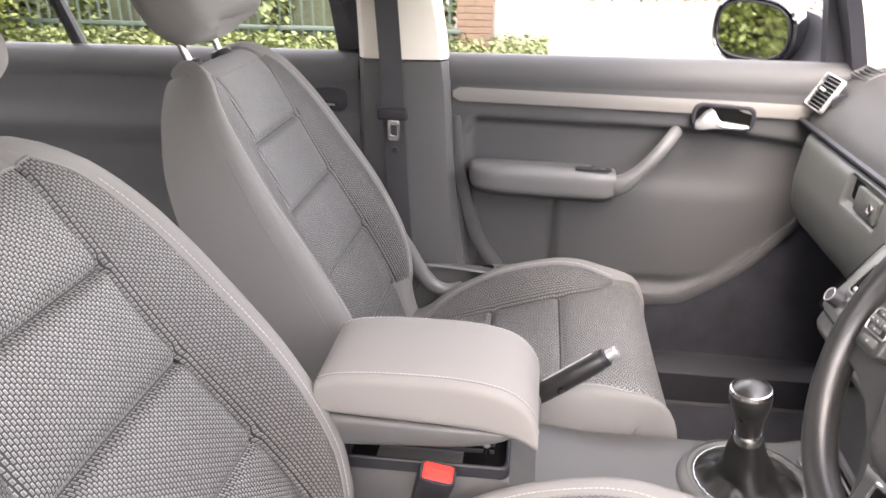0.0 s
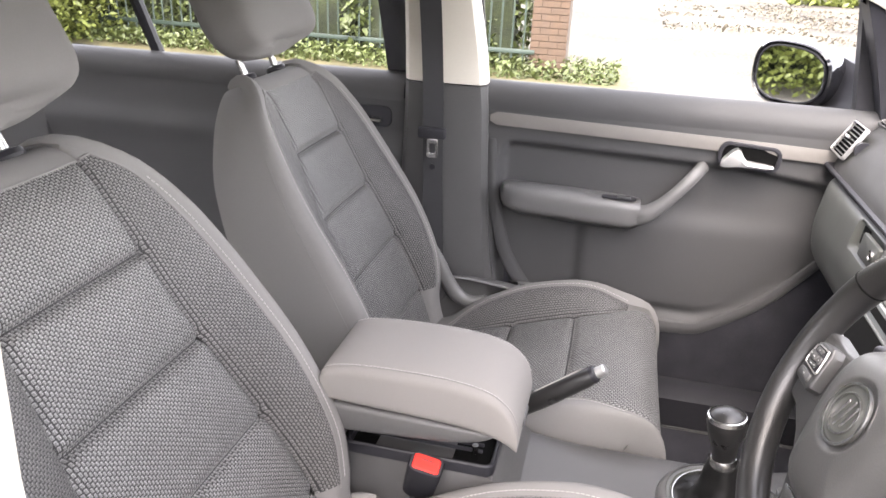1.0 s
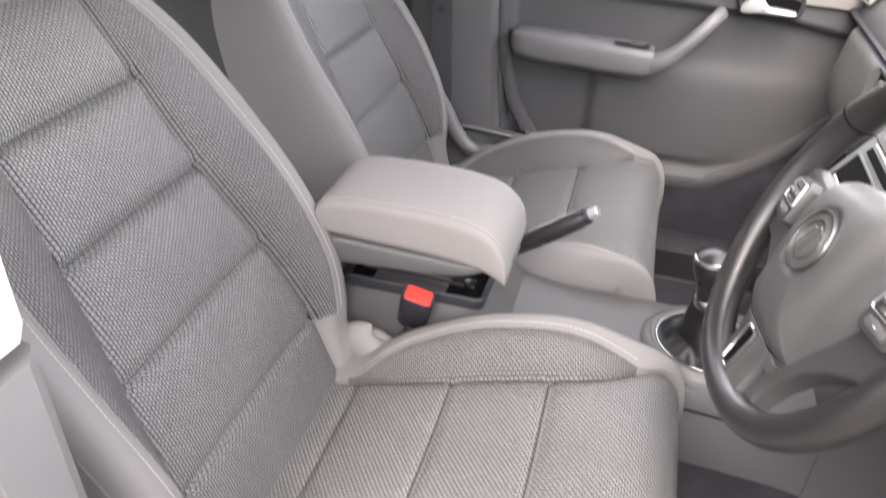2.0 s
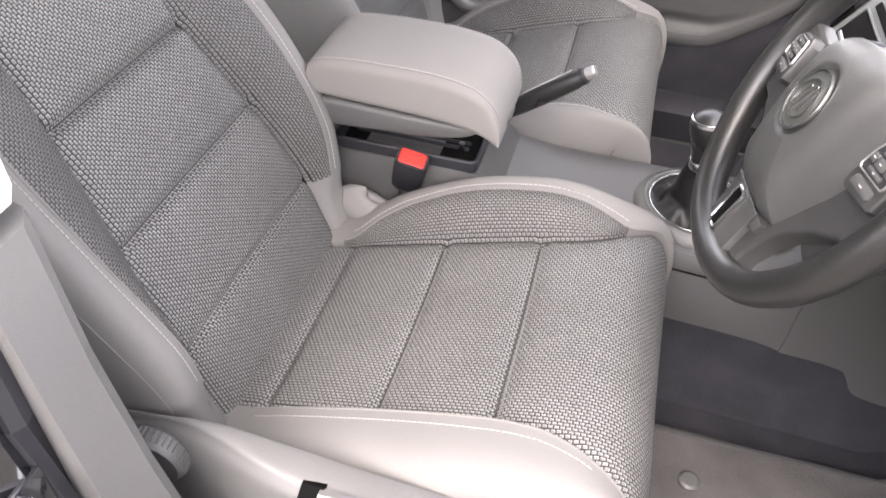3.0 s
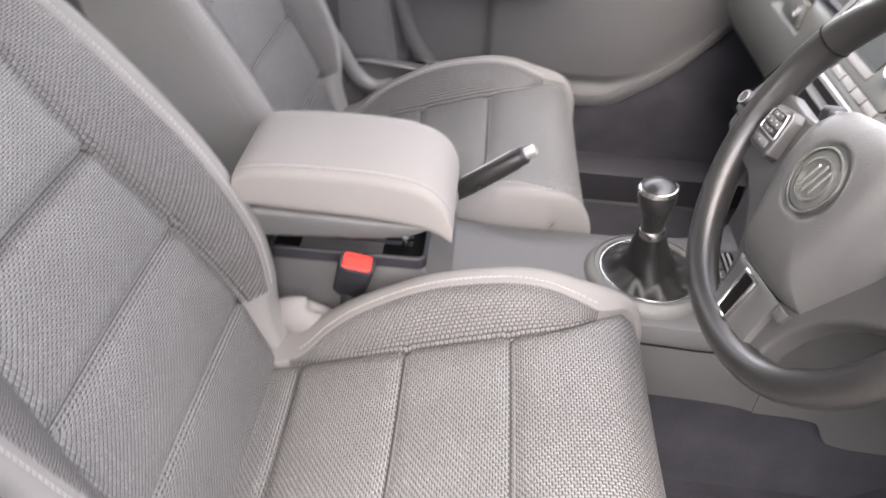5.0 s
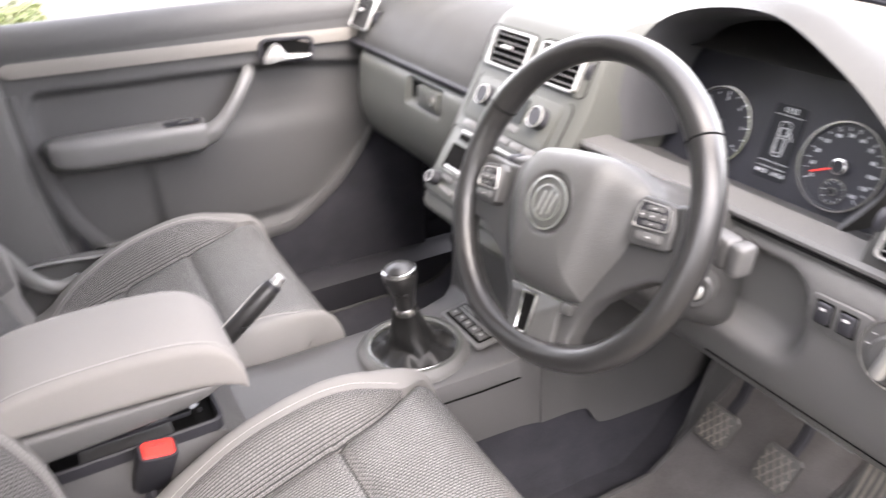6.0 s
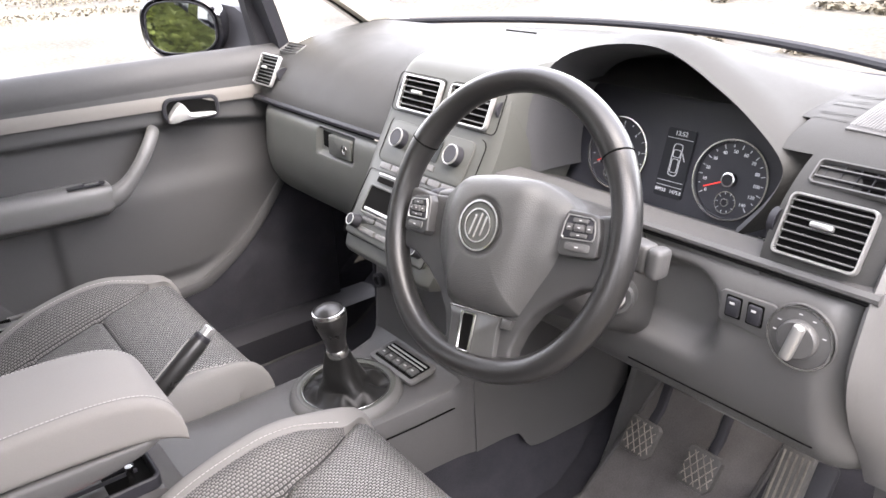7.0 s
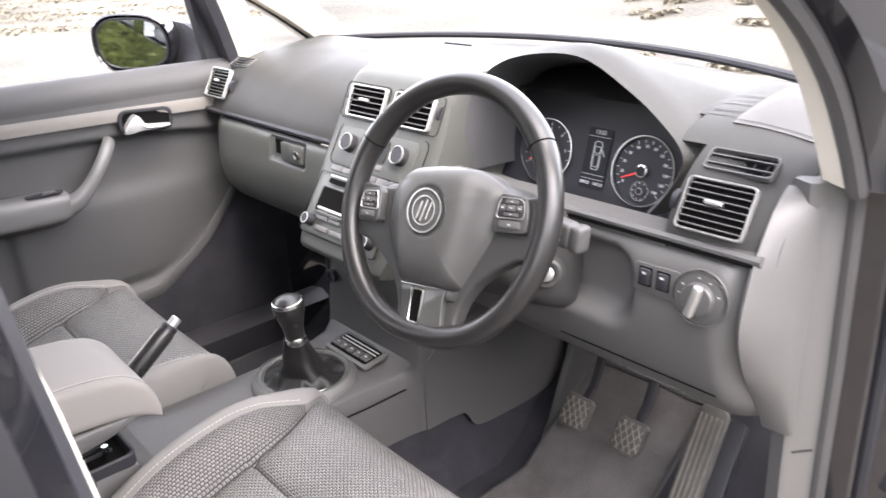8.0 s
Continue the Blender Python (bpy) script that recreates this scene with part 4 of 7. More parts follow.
        y, z = along([(0, 0.0, -0.004), (0.08, 0.003, 0.0), (0.28, shelf * 0.75, -0.002), (0.42, shelf, -0.008), (0.55, shelf + 0.010, -0.026), (0.75, shelf + 0.014, -0.10), (1, shelf * 0.6 + 0.004, -0.26)], v)
        return Vector((x + dx, yc + out * (0.244 + y), top + z - drop))
    part("valance", surf(val, span(0, 1, 44), span(0, 1, 34), None, 0.005), M_TRIM, seat, "grained grey plastic seat side cover")
    part("inner_valance", surf(lambda u, v: Vector((-0.22 + 0.46 * u + dx, yc - out * (0.226 + 0.010 * math.sin(math.pi * v)), 0.600 - 0.17 * v - drop)), span(0, 1, 16), span(0, 1, 8), None, 0.005), M_BLACK, seat, "dark plastic seat side cover")
    knob = part("recline_wheel", revolve([(0.010, 0.0), (0.034, 0.0), (0.037, 0.004), (0.037, 0.018), (0.033, 0.024), (0.0, 0.024)], axes((-0.208 + dx, yc + out * 0.262, 0.694 - drop), (1, 0, 0), (0, 0, 1) if out < 0 else (0, 0, -1)), 36), M_DARK, seat, "ribbed recline wheel")
    for k in range(36):
        a = 2 * math.pi * k / 36
        part("rib", rbox((-0.208 + dx + 0.0372 * math.cos(a), yc + out * 0.273, 0.694 - drop + 0.0372 * math.sin(a)), (0.0026, 0.014, 0.0026), 0.0008, 1), M_DARK, knob)
    # black block painted as the shade in the lever's slot
    part("lever_slot", loft([[Vector((x + dx, yc + out * y, z - drop)) for y, z in ((0.270, 0.728), (0.279, 0.731 + 0.002), (0.300, 0.722), (0.304, 0.704), (0.280, 0.700))] for x in (-0.034, -0.028, -0.010)]), M_HOLE, seat)
    lv = part("height_lever", loft([[Vector((x + dx, yc + out * (0.284 + y), 0.728 + z - drop)) for y, z in ((-0.006, 0.004), (0.002, 0.0055), (0.022, -0.008), (0.028, -0.016), (0.028, -0.050), (0.018, -0.058), (0.0, -0.050))] for x in (-0.014, -0.006, 0.06, 0.13, 0.205, 0.215)]), M_LEVER, seat, "pale grey seat height lever")
    part("lever_mark", hoop(rrect(0.040, 0.012, 0.002), rrect(0.037, 0.009, 0.001), axes((0.045 + dx, yc + out * 0.297, 0.7262 - drop), (1, 0, 0), (0, -out * 0.0 + 0.85 * (1 if out < 0 else -1), 0.55 * (1 if out < 0 else -1))), 0.0006), M_DARK, lv)
    for side in (1, -1):
        part("rail", rbox((0.03 + dx, yc + side * 0.19, 0.425), (0.50, 0.035, 0.04), 0.004), M_BLACK, seat)
    part("under_frame", rbox((0.03 + dx, yc, 0.50), (0.46, 0.44, 0.13), 0.02), M_BLACK, seat)
    return seat


def seat_bracket(yc, dx, drop):
    """Curved grey cover at the foot of the backrest on the outer side."""
    line = smooth_line([(-0.262, 0.800), (-0.236, 0.752), (-0.214, 0.706), (-0.186, 0.672), (-0.155, 0.664), (-0.120, 0.676)], 24)
    return tube([(x + dx + 0.045, yc, z - drop + 0.022) for x, z in line], [0.010 + 0.008 * math.sin(math.pi * i / 23) for i in range(24)], 12, False, 0.8, (0, 1, 0))


build_seat(-0.36, 0.0, 0.0, 24.5, "dark woven cloth driver's seat with grey fabric bolsters", 1, "front seats")
ps = build_seat(0.36, -0.045, 0.022, 22.0, "dark woven cloth passenger seat with grey fabric bolsters", -1, "front seats")


part("hinge_cover", seat_bracket(0.598, -0.045, 0.022), M_LEVER, ps, "pale grey plastic hinge cover")


# ---- dashboard ----
dash = thing("dashboard", "grey moulded dashboard with round dials and air vents", "dashboard", (0.75, 0, 0.80))
RIGHT = (0, -1, 0)


def pad_line(y):
    b = screen_base(y)
    return [(b.x - 0.012, b.z - 0.010), (0.90, 1.190), (0.78, 1.184), (0.69, 1.170), (0.63, 1.145), (0.590, 1.112), (0.566, 1.078), (0.556, 1.052)]


def pad_piece(y0, y1, upto, ny):
    def fn(a, y):
        p = smooth_line(pad_line(y), 40)
        k = a * upto * 39
        i = min(int(k), 38)
        x, z = p[i] + (p[i + 1] - p[i]) * (k - i)
        edge = max(0.0, (abs(y) - 0.60) / 0.12) ** 2
        return Vector((x + 0.02 * edge, y, z - 0.012 * edge))
    return surf(fn, span(0, 1, 40), span(y0, y1, ny))


part("top_pad", joined(pad_piece(-0.145, 0.715, 1.0, 40), pad_piece(-0.715, -0.578, 1.0, 12), pad_piece(-0.578, -0.145, 0.40, 20), pad_piece(-0.579, -0.538, 0.54, 4)), M_PAD, dash, "soft grained grey dashboard top")
part("pad_groove", tube([screen_base(y) + Vector((-0.125 + 0.10 * y * y, 0, -0.0065)) for y in span(-0.66, -0.30, 14)], 0.0022, 6), M_HOLE, dash)
part("pad_groove", tube([(0.735, 0.02 - 0.001 * i, 1.2285) for i in range(0, 80, 8)], 0.0014, 6), M_HOLE, dash)


def lip(y0, y1):
    ring = [(0.556, 1.055), (0.552, 1.051), (0.552, 1.047), (0.556, 1.043), (0.60, 1.043), (0.60, 1.055)]
    return loft([[Vector((x, y, z)) for x, z in ring] for y in span(y0, y1, 8)])


part("pad_lip", lip(0.13, 0.70), M_BLACK, dash)
part("pad_lip", lip(-0.705, -0.145), M_DARK, dash)
part("panel_gap", tube([(0.5545, y, 1.0425) for y in (-0.70, -0.145)], 0.0022, 6), M_HOLE, dash)


# glovebox side
def glove(a, y):
    p = smooth_line([(0.560, 1.038), (0.548, 1.026), (0.541, 0.985), (0.537, 0.935), (0.548, 0.880), (0.590, 0.835), (0.68, 0.805), (0.85, 0.79)], 36)
    k = a * 35
    i = min(int(k), 34)
    x, z = p[i] + (p[i + 1] - p[i]) * (k - i)
    x += 0.05 * max(0.0, (y - 0.60) / 0.10) ** 2
    rec = (0.5 + 0.5 * math.tanh((y - 0.250) / 0.003)) * (0.5 - 0.5 * math.tanh((y - 0.386) / 0.003)) * (0.5 + 0.5 * math.tanh((z - 0.983) / 0.003)) * (0.5 - 0.5 * math.tanh((z - 1.031) / 0.002))
    return Vector((x + 0.012 * rec, y, z))


gl = part("glovebox_lid", surf(glove, span(0, 1, 90), span(0.128, 0.700, 160)), M_SMOOTH, dash, "smooth grey glovebox lid")
GM = axes((0.550, 0.297, 1.006), RIGHT, (0.08, 0, 1))
catch = part("catch", plate(rrect(0.084, 0.040, 0.004), GM, 0.007, 0.002), M_SMOOTH, gl, "grey glovebox catch")
# black sheet for the shade in the finger recess
part("finger_well", plate(rrect(0.036, 0.040, 0.003), GM @ Matrix.Translation((-0.064, 0, -0.006)), 0.001), M_HOLE, gl)
part("lock", revolve([(0.009, 0.007), (0.009, 0.010), (0.006, 0.010), (0.006, 0.0085), (0.0, 0.0085)], GM @ Matrix.Translation((0.020, 0, 0)), 20), M_CHROME, catch, "chrome key lock")
part("keyhole", rbox(GM @ Vector((0.020, 0, 0.009)), (0.002, 0.0015, 0.007), 0), M_HOLE, catch)


# driver's knee panel with its shallow side tray
def knee(a, y):
    p = smooth_line([(0.572, 1.040), (0.555, 1.030), (0.546, 1.005), (0.541, 0.965), (0.546, 0.915), (0.566, 0.855), (0.605, 0.805), (0.66, 0.775), (0.80, 0.765)], 40)
    k = a * 39
    i = min(int(k), 38)
    x, z = p[i] + (p[i + 1] - p[i]) * (k - i)
    s = lambda v, w: 0.5 + 0.5 * math.tanh(v / w)
    # rounded outline of the tray, open towards the column
    qy, qz, r = abs(y + 0.449) - 0.088 + 0.040, abs(z - 0.962) - 0.050 + 0.040, 0.040
    edge = math.hypot(max(qy, 0), max(qz, 0)) + min(max(qy, qz), 0) - r
    x += 0.042 * s(-edge, 0.009)
    x += 0.05 * max(0.0, (abs(y) - 0.655) / 0.05) ** 2 * (1 if y < -0.655 else 0)
    return Vector((x, y, z))


kp = part("knee_panel", surf(knee, span(0, 1, 70), span(-0.700, -0.135, 110)), M_TRIM, dash, "grey moulded knee panel")
part("panel_gap", tube([knee(0.66, y) + Vector((-0.0005, 0, 0)) for y in span(-0.66, -0.40, 14)], 0.0013, 5), M_HOLE, dash)
part("fuse_catch", loft([[knee(0.735, y) + Vector((-0.0006, 0, d)) for d in (-0.003, 0.003)] + [knee(0.735, y) + Vector((0.004, 0, 0.0))] for y in span(-0.60, -0.50, 5)]), M_TRIM, dash)
# end of the dashboard in the door opening
CAPL = [(0.00, 0.690, 1.128), (0.12, 0.640, 1.124), (0.22, 0.598, 1.103), (0.36, 0.562, 1.055), (0.46, 0.548, 1.022), (0.60, 0.538, 0.965), (0.75, 0.566, 0.901), (0.90, 0.618, 0.832), (1.0, 0.655, 0.775)]
def cap(u, v):
    """Leaf-shaped end cover, from the edge beside the vents back to the pillar trim."""
    lx, lz = along(CAPL, u)
    rx, rz = along([(0, 0.668, 1.136), (0.25, 0.646, 1.09), (0.5, 0.646, 0.98), (0.8, 0.650, 0.85), (1, 0.664, 0.770)], u)
    return Vector((lx + (rx - lx) * v, -0.694 - 0.034 * math.sin(math.pi / 2 * v) ** 0.8, lz + (rz - lz) * v))
part("end_cap", surf(cap, span(0, 1, 40), span(0, 1, 16), None, 0.006), M_TRIM, dash, "grey plastic end cover")
part("end_gap", tube([cap(u, 0.06) + Vector((-0.001, -0.0008, 0)) for u in span(0.03, 0.97, 40)] + [cap(0.97, v) + Vector((-0.001, -0.0008, 0)) for v in span(0.1, 0.8, 8)], 0.0015, 5), M_HOLE, dash)
part("end_gap", tube([cap(u, 0.90) + Vector((-0.001, -0.0008, 0)) for u in span(0.04, 0.97, 30)], 0.0013, 5), M_HOLE, dash)


# air vents
def vent(m, w, h, rows, bars, name="air_vent", rim=M_SILVER, sunk=0.0):
    m = m @ Matrix.Translation((0, 0, -sunk))
    v = part(name, hoop(rrect(w, h, 0.007), rrect(w - 0.0065, h - 0.0065, 0.005), m, 0.008, 0.002), rim, dash, "air vent with a silver rim")
    # black sheet painted as the shade behind the slats
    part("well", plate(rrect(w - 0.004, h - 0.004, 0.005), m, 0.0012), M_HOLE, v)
    for i in range(rows):
        y = (h - 0.009) * ((i + 0.5) / rows - 0.5)
        sl = part("slat", rbox(m @ Vector((0, y, 0.0035)), (w - 0.007, 0.0016, 0.006), 0.0005, 1, m.to_3x3()), M_BLACK, v)
        part("slat_edge", rbox(m @ Vector((0, y, 0.0066)), (w - 0.007, 0.0018, 0.0012), 0.0005, 1, m.to_3x3()), M_TRIM, sl)
    for i in range(bars):
        x = (w - 0.009) * ((i + 0.5) / bars - 0.5)
        part("bar", rbox(m @ Vector((x, 0, 0.003)), (0.0014, h - 0.007, 0.003), 0.0004, 1, m.to_3x3()), M_BLACK, v)
    return v


FV = axes((0.575, -0.634, 1.094), RIGHT, (0.55, 0, 1))
v1 = vent(FV, 0.090, 0.068, 7, 0)
part("tab", rbox(FV @ Vector((0.0, 0.004, 0.012)), (0.024, 0.006, 0.008), 0.002, 2, FV.to_3x3()), M_SILVER, v1, "silver vent tab")
TV = axes((0.620, -0.636, 1.1425), RIGHT, (1.25, 0, 1))
v2 = vent(TV, 0.090, 0.034, 2, 5, "defrost_vent", M_DARK, 0.0070)
PV = axes((0.579, 0.652, 1.111), RIGHT, (0.55, 0, 1))
v3 = vent(PV, 0.092, 0.072, 8, 0)
part("tab", rbox(PV @ Vector((0.0, 0.004, 0.012)), (0.018, 0.006, 0.008), 0.002, 2, PV.to_3x3()), M_SILVER, v3, "silver vent tab")
PT = axes((0.645, 0.650, 1.1525), RIGHT, (1.0, 0, 0.50))
vent(PT, 0.086, 0.036, 3, 4, "defrost_vent", M_DARK, 0.006)
for m, sx in ((FV, -1), (PV, 1)):
    wheel = part("vent_wheel", revolve([(0.001, -0.004), (0.016, -0.004), (0.016, 0.004), (0.001, 0.004)], m @ Matrix.Translation((sx * (0.056 if m is FV else 0.055), 0.0, -0.011)) @ Matrix.Rotation(math.pi / 2, 4, "Y"), 28), M_BLACK, dash, "ribbed vent wheel")
# speaker grille on top at the driver's end
part("speaker_grille", surf(lambda a, b: Vector((0.69 + 0.16 * a, -0.585 - 0.105 * b, 1.1725 + 0.020 * math.sin(1.5 * a) - 0.010 * b * b)), span(0, 1, 10), span(0, 1, 8), None, 0.003), M_DARK, dash, "finely ribbed speaker cover")
for i in range(30):
    part("grille_rib", tube([Vector((0.69 + 0.16 * a, -0.587 - 0.101 * (i / 29), 1.1752 + 0.020 * math.sin(1.5 * a) - 0.010 * (i / 29) ** 2)) for a in span(0.03, 0.97, 6)], 0.0008, 4), M_DARK, dash)


# centre stack
STACK = [(0.82, 1.196), (0.72, 1.200), (0.655, 1.200), (0.612, 1.188), (0.592, 1.166), (0.578, 1.138), (0.563, 1.106), (0.540, 1.064), (0.505, 1.010), (0.466, 0.955), (0.436, 0.905), (0.432, 0.890), (0.445, 0.882), (0.52, 0.878)]
SL = smooth_line(STACK, 120)
SW = np.r_[0, np.cumsum(np.hypot(*np.diff(SL, axis=0).T))]


def stack_at(z):
    """Point and upward direction of the stack's face at a height."""
    k = int(np.argmin(np.abs(SL[20:105, 1] - z))) + 20
    d = SL[k - 2] - SL[k + 2]
    return Vector((SL[k, 0], 0, z)), Vector((d[0], 0, d[1])).normalized()


def stack_plane(y, z, lift=0.0):
    p, u = stack_at(z)
    m = axes((p.x, y, p.z), RIGHT, u)
    return m @ Matrix.Translation((0, 0, lift))


def stack(a, v):
    k = a * 119
    i = min(int(k), 118)
    x, z = SL[i] + (SL[i + 1] - SL[i]) * (k - i)
    half = along([(0.88, 0.118), (0.916, 0.128), (0.97, 0.138), (1.03, 0.148), (1.07, 0.151), (1.12, 0.148), (1.17, 0.140), (1.20, 0.130)], z)
    f = abs(v)
    if f <= 1:
        return Vector((x + 0.010 * f**12, math.copysign(half * f, v), z - 0.004 * f**12))
    return Vector((x + 0.010 + 0.12 * (f - 1), math.copysign(half + 0.012 * (f - 1), v), z - 0.004 - 0.03 * (f - 1)))


cs = part("centre_panel", surf(stack, span(0, 1, 80), [-2.2, -1.6, -1.2, -1.06] + span(-1, 1, 33) + [1.06, 1.2, 1.6, 2.2]), M_SMOOTH, dash, "grey centre console panel")
for side in (1,):
    part("panel_seam", tube([stack(a, side * 1.03) + Vector((0, side * 0.0006, 0)) for a in span(0.12, 0.93, 60)], 0.0016, 5), M_HOLE, cs)


def groove(m, w, h, r, owner):
    """A thin dark gap round a panel."""
    part("panel_gap", hoop(rrect(w, h, r), rrect(w - 0.0022, h - 0.0022, r - 0.001), m, 0.0012), M_HOLE, owner)


for y in (0.059, -0.069):
    m = stack_plane(y, 1.137)
    v = vent(m, 0.104, 0.060, 5, 0)
    sx = 1 if y < 0 else -1
    groove(m @ Matrix.Translation((sx * 0.008, 0, 0.0004)), 0.130, 0.068, 0.010, v)
    part("vent_wheel", revolve([(0.001, -0.003), (0.014, -0.003), (0.014, 0.003), (0.001, 0.003)], m @ Matrix.Translation((sx * 0.061, 0.006, -0.0105)) @ Matrix.Rotation(math.pi / 2, 4, "Y"), 28), M_BLACK, v, "ribbed vent wheel")
    part("tab", rbox(m @ Vector((0.0, 0.002, 0.012)), (0.024, 0.006, 0.008), 0.002, 2, m.to_3x3()), M_SILVER, v, "silver vent tab")
# heater panel
hp = part("heater_panel", plate(rrect(0.222, 0.074, 0.012), stack_plane(0, 1.060, 0.0004), 0.003, 0.001), M_SMOOTH, dash, "grey heater control panel")
part("heater_display", plate(rrect(0.080, 0.040, 0.004), stack_plane(0.0, 1.066, 0.0038), 0.0015), M_LCD, hp, "grey heater display")
part("vent_button", plate(rrect(0.080, 0.010, 0.002), stack_plane(0.0, 1.040, 0.0038), 0.0025, 0.001), M_TRIM, hp)
groove(stack_plane(-0.006, 1.062, 0.0008), 0.252, 0.082, 0.016, hp)
for y in (0.068, -0.079):
    m = stack_plane(y, 1.066, 0.003)
    kb = part("heater_knob", revolve([(0.020, -0.008), (0.020, -0.004), (0.0170, -0.002), (0.0165, 0.018 - 0.006), (0.0150, 0.014), (0.0, 0.014)], m, 32), M_BLACK, hp, "dark round heater knob")
    part("knob_face", revolve([(0.0136, 0.0138), (0.0130, 0.0148), (0.0, 0.0148)], m, 28), M_BLACK, kb)
    part("knob_ring", revolve([(0.0143, 0.0141), (0.0162, 0.0125), (0.0162, 0.0150), (0.0150, 0.0156), (0.0143, 0.0150)], m, 32, False), M_SILVER, kb, "chrome ring")
for i, y in enumerate((0.085, 0.051, 0.017, -0.017, -0.051, -0.085)):
    part("switch", plate(rrect(0.031, 0.011, 0.002), stack_plane(y, 1.022, 0.0005), 0.003, 0.001), M_TRIM, dash)
# radio
rd = part("radio", plate(rrect(0.226, 0.116, 0.006), stack_plane(0, 0.965, -0.002), 0.006, 0.002), M_SMOOTH, dash, "grey car radio with a display")
part("disc_slot", plate(rrect(0.160, 0.010, 0.003), stack_plane(0.0, 1.002, 0.0072), 0.001), M_HOLE, rd)
part("slot_trim", plate(rrect(0.170, 0.003, 0.001), stack_plane(0.0, 1.0085, 0.0072), 0.002, 0.0005), M_SILVER, rd, "silver slot trim")
groove(stack_plane(0, 0.965, 0.0050), 0.230, 0.120, 0.007, rd)
dz = part("display", plate(rrect(0.172, 0.046, 0.004), stack_plane(0.0, 0.972, 0.0065), 0.0016), M_HOLE, rd)
part("display_rim", hoop(rrect(0.178, 0.052, 0.005), rrect(0.171, 0.045, 0.004), stack_plane(0.0, 0.972, 0.0062), 0.0032, 0.0008), M_SMOOTH, dz)
part("button_bar", plate(rrect(0.150, 0.0055, 0.002), stack_plane(0.004, 0.9575, 0.0080), 0.0032, 0.001), M_SILVER, rd, "silver button bar")
part("display_glass", plate(rrect(0.120, 0.030, 0.002), stack_plane(0.004, 0.974, 0.0083), 0.0006), M_LCD, dz, "grey display")
for i in range(4):
    for z in (0.9505, 0.9425):
        part("radio_button", plate(rrect(0.034, 0.0075, 0.002), stack_plane(0.057 - 0.038 * i, z, 0.0078), 0.0035, 0.001), M_DARK, rd)
for y in (0.088, -0.091):
    m = stack_plane(y, 0.936, 0.0055)
    kb = part("radio_knob", revolve([(0.0125, 0.0), (0.0115, 0.003), (0.011, 0.014), (0.010, 0.016), (0.0, 0.016)], m, 26), M_BLACK, rd, "round radio knob")
    part("knob_ring", revolve([(0.0088, 0.0161), (0.0100, 0.0158), (0.0100, 0.0171), (0.0088, 0.0171), (0.0088, 0.0161)], m, 26, False), M_SILVER, kb, "chrome ring")
for i in range(3):
    part("radio_button", plate(rrect(0.042, 0.009, 0.003), stack_plane(0.048 - 0.048 * i, 0.928, 0.0065), 0.0035, 0.001), M_TRIM, rd)


# instrument hood and dials
ARCH = smooth_line([(-0.152, 1.040), (-0.150, 1.085), (-0.155, 1.137), (-0.168, 1.180), (-0.208, 1.221), (-0.285, 1.243), (-0.372, 1.243), (-0.456, 1.204), (-0.512, 1.170), (-0.550, 1.140), (-0.556, 1.116), (-0.540, 1.080), (-0.515, 1.045)], 60)


def hood(u, j, grow=0.0):
    k = j * 59
    i = min(int(k), 58)
    y, z = ARCH[i] + (ARCH[i + 1] - ARCH[i]) * (k - i)
    cy, cz = -0.36, 1.06
    d = Vector((y - cy, z - cz))
    d.length += grow
    y, z = cy + d.x, cz + d.y
    return y, z


def hood_out(u, j):
    y, z = hood(u, j, 0.010 * min(1.0, u * 8))
    f = max(0.0, (u - 0.12) / 0.88)
    f = f * f * (3 - 2 * f)
    x = 0.628 + 0.018 * math.cos(math.pi * 2 * (j - 0.5)) + 0.30 * u
    z2 = 1.178 if z > 1.178 else z
    yy = y - (0.085 * f if y < -0.36 else -0.02 * f)
    return Vector((x, yy, z + (z2 - z) * f - 0.006 * f))


def hood_in(u, j):
    y, z = hood(u, j, -0.006 * min(1.0, u * 6) - 0.022 * u)
    return Vector((0.628 + 0.018 * math.cos(math.pi * 2 * (j - 0.5)) + 0.10 * u, y, z))


part("instrument_hood", surf(hood_out, [0, 0.01, 0.03, 0.06] + span(0.1, 1, 20), span(0, 1, 50)), M_PAD, dash, "arched soft grey instrument hood")
part("hood_lining", surf(hood_in, [0, 0.02, 0.06] + span(0.1, 1, 8), span(0, 1, 50)), M_LINING, dash, "dark hood lining")
CM = axes((0.722, -0.358, 1.069), RIGHT, (0.30, 0, 1))
cl = part("instrument_face", plate(rrect(0.440, 0.205, 0.085), CM @ Matrix.Translation((-0.022, -0.002, -0.004)), 0.003), M_DIAL, dash, "black instrument cluster")
part("shelf", surf(lambda a, y: Vector((0.558 + 0.162 * a, y, 1.040 - 0.034 * a + 0.022 * max(0, (abs(y + 0.385) - 0.15) / 0.05) ** 2 * a * (1 - a))), span(0, 1, 12), span(-0.580, -0.140, 30), None, 0.006), M_DARK, dash, "grey shelf below the dials")
# flank between the centre panel and the dials
def flank(a, b):
    z = 1.040 + 0.148 * b
    p, _u = stack_at(z)
    yl, zl = hood(0, 0.02 + 0.22 * b)
    q = hood_in(0.02, 0.02 + 0.22 * b)
    return Vector((p.x + 0.006, -0.138, z)).lerp(Vector((q.x, q.y, z)), a) + Vector((-0.004 * math.sin(math.pi * a), 0.002 * math.sin(math.pi * a), 0))
part("fascia_flank", surf(flank, span(0, 1, 10), span(0, 1, 14)), M_SMOOTH, dash, "smooth grey flank")


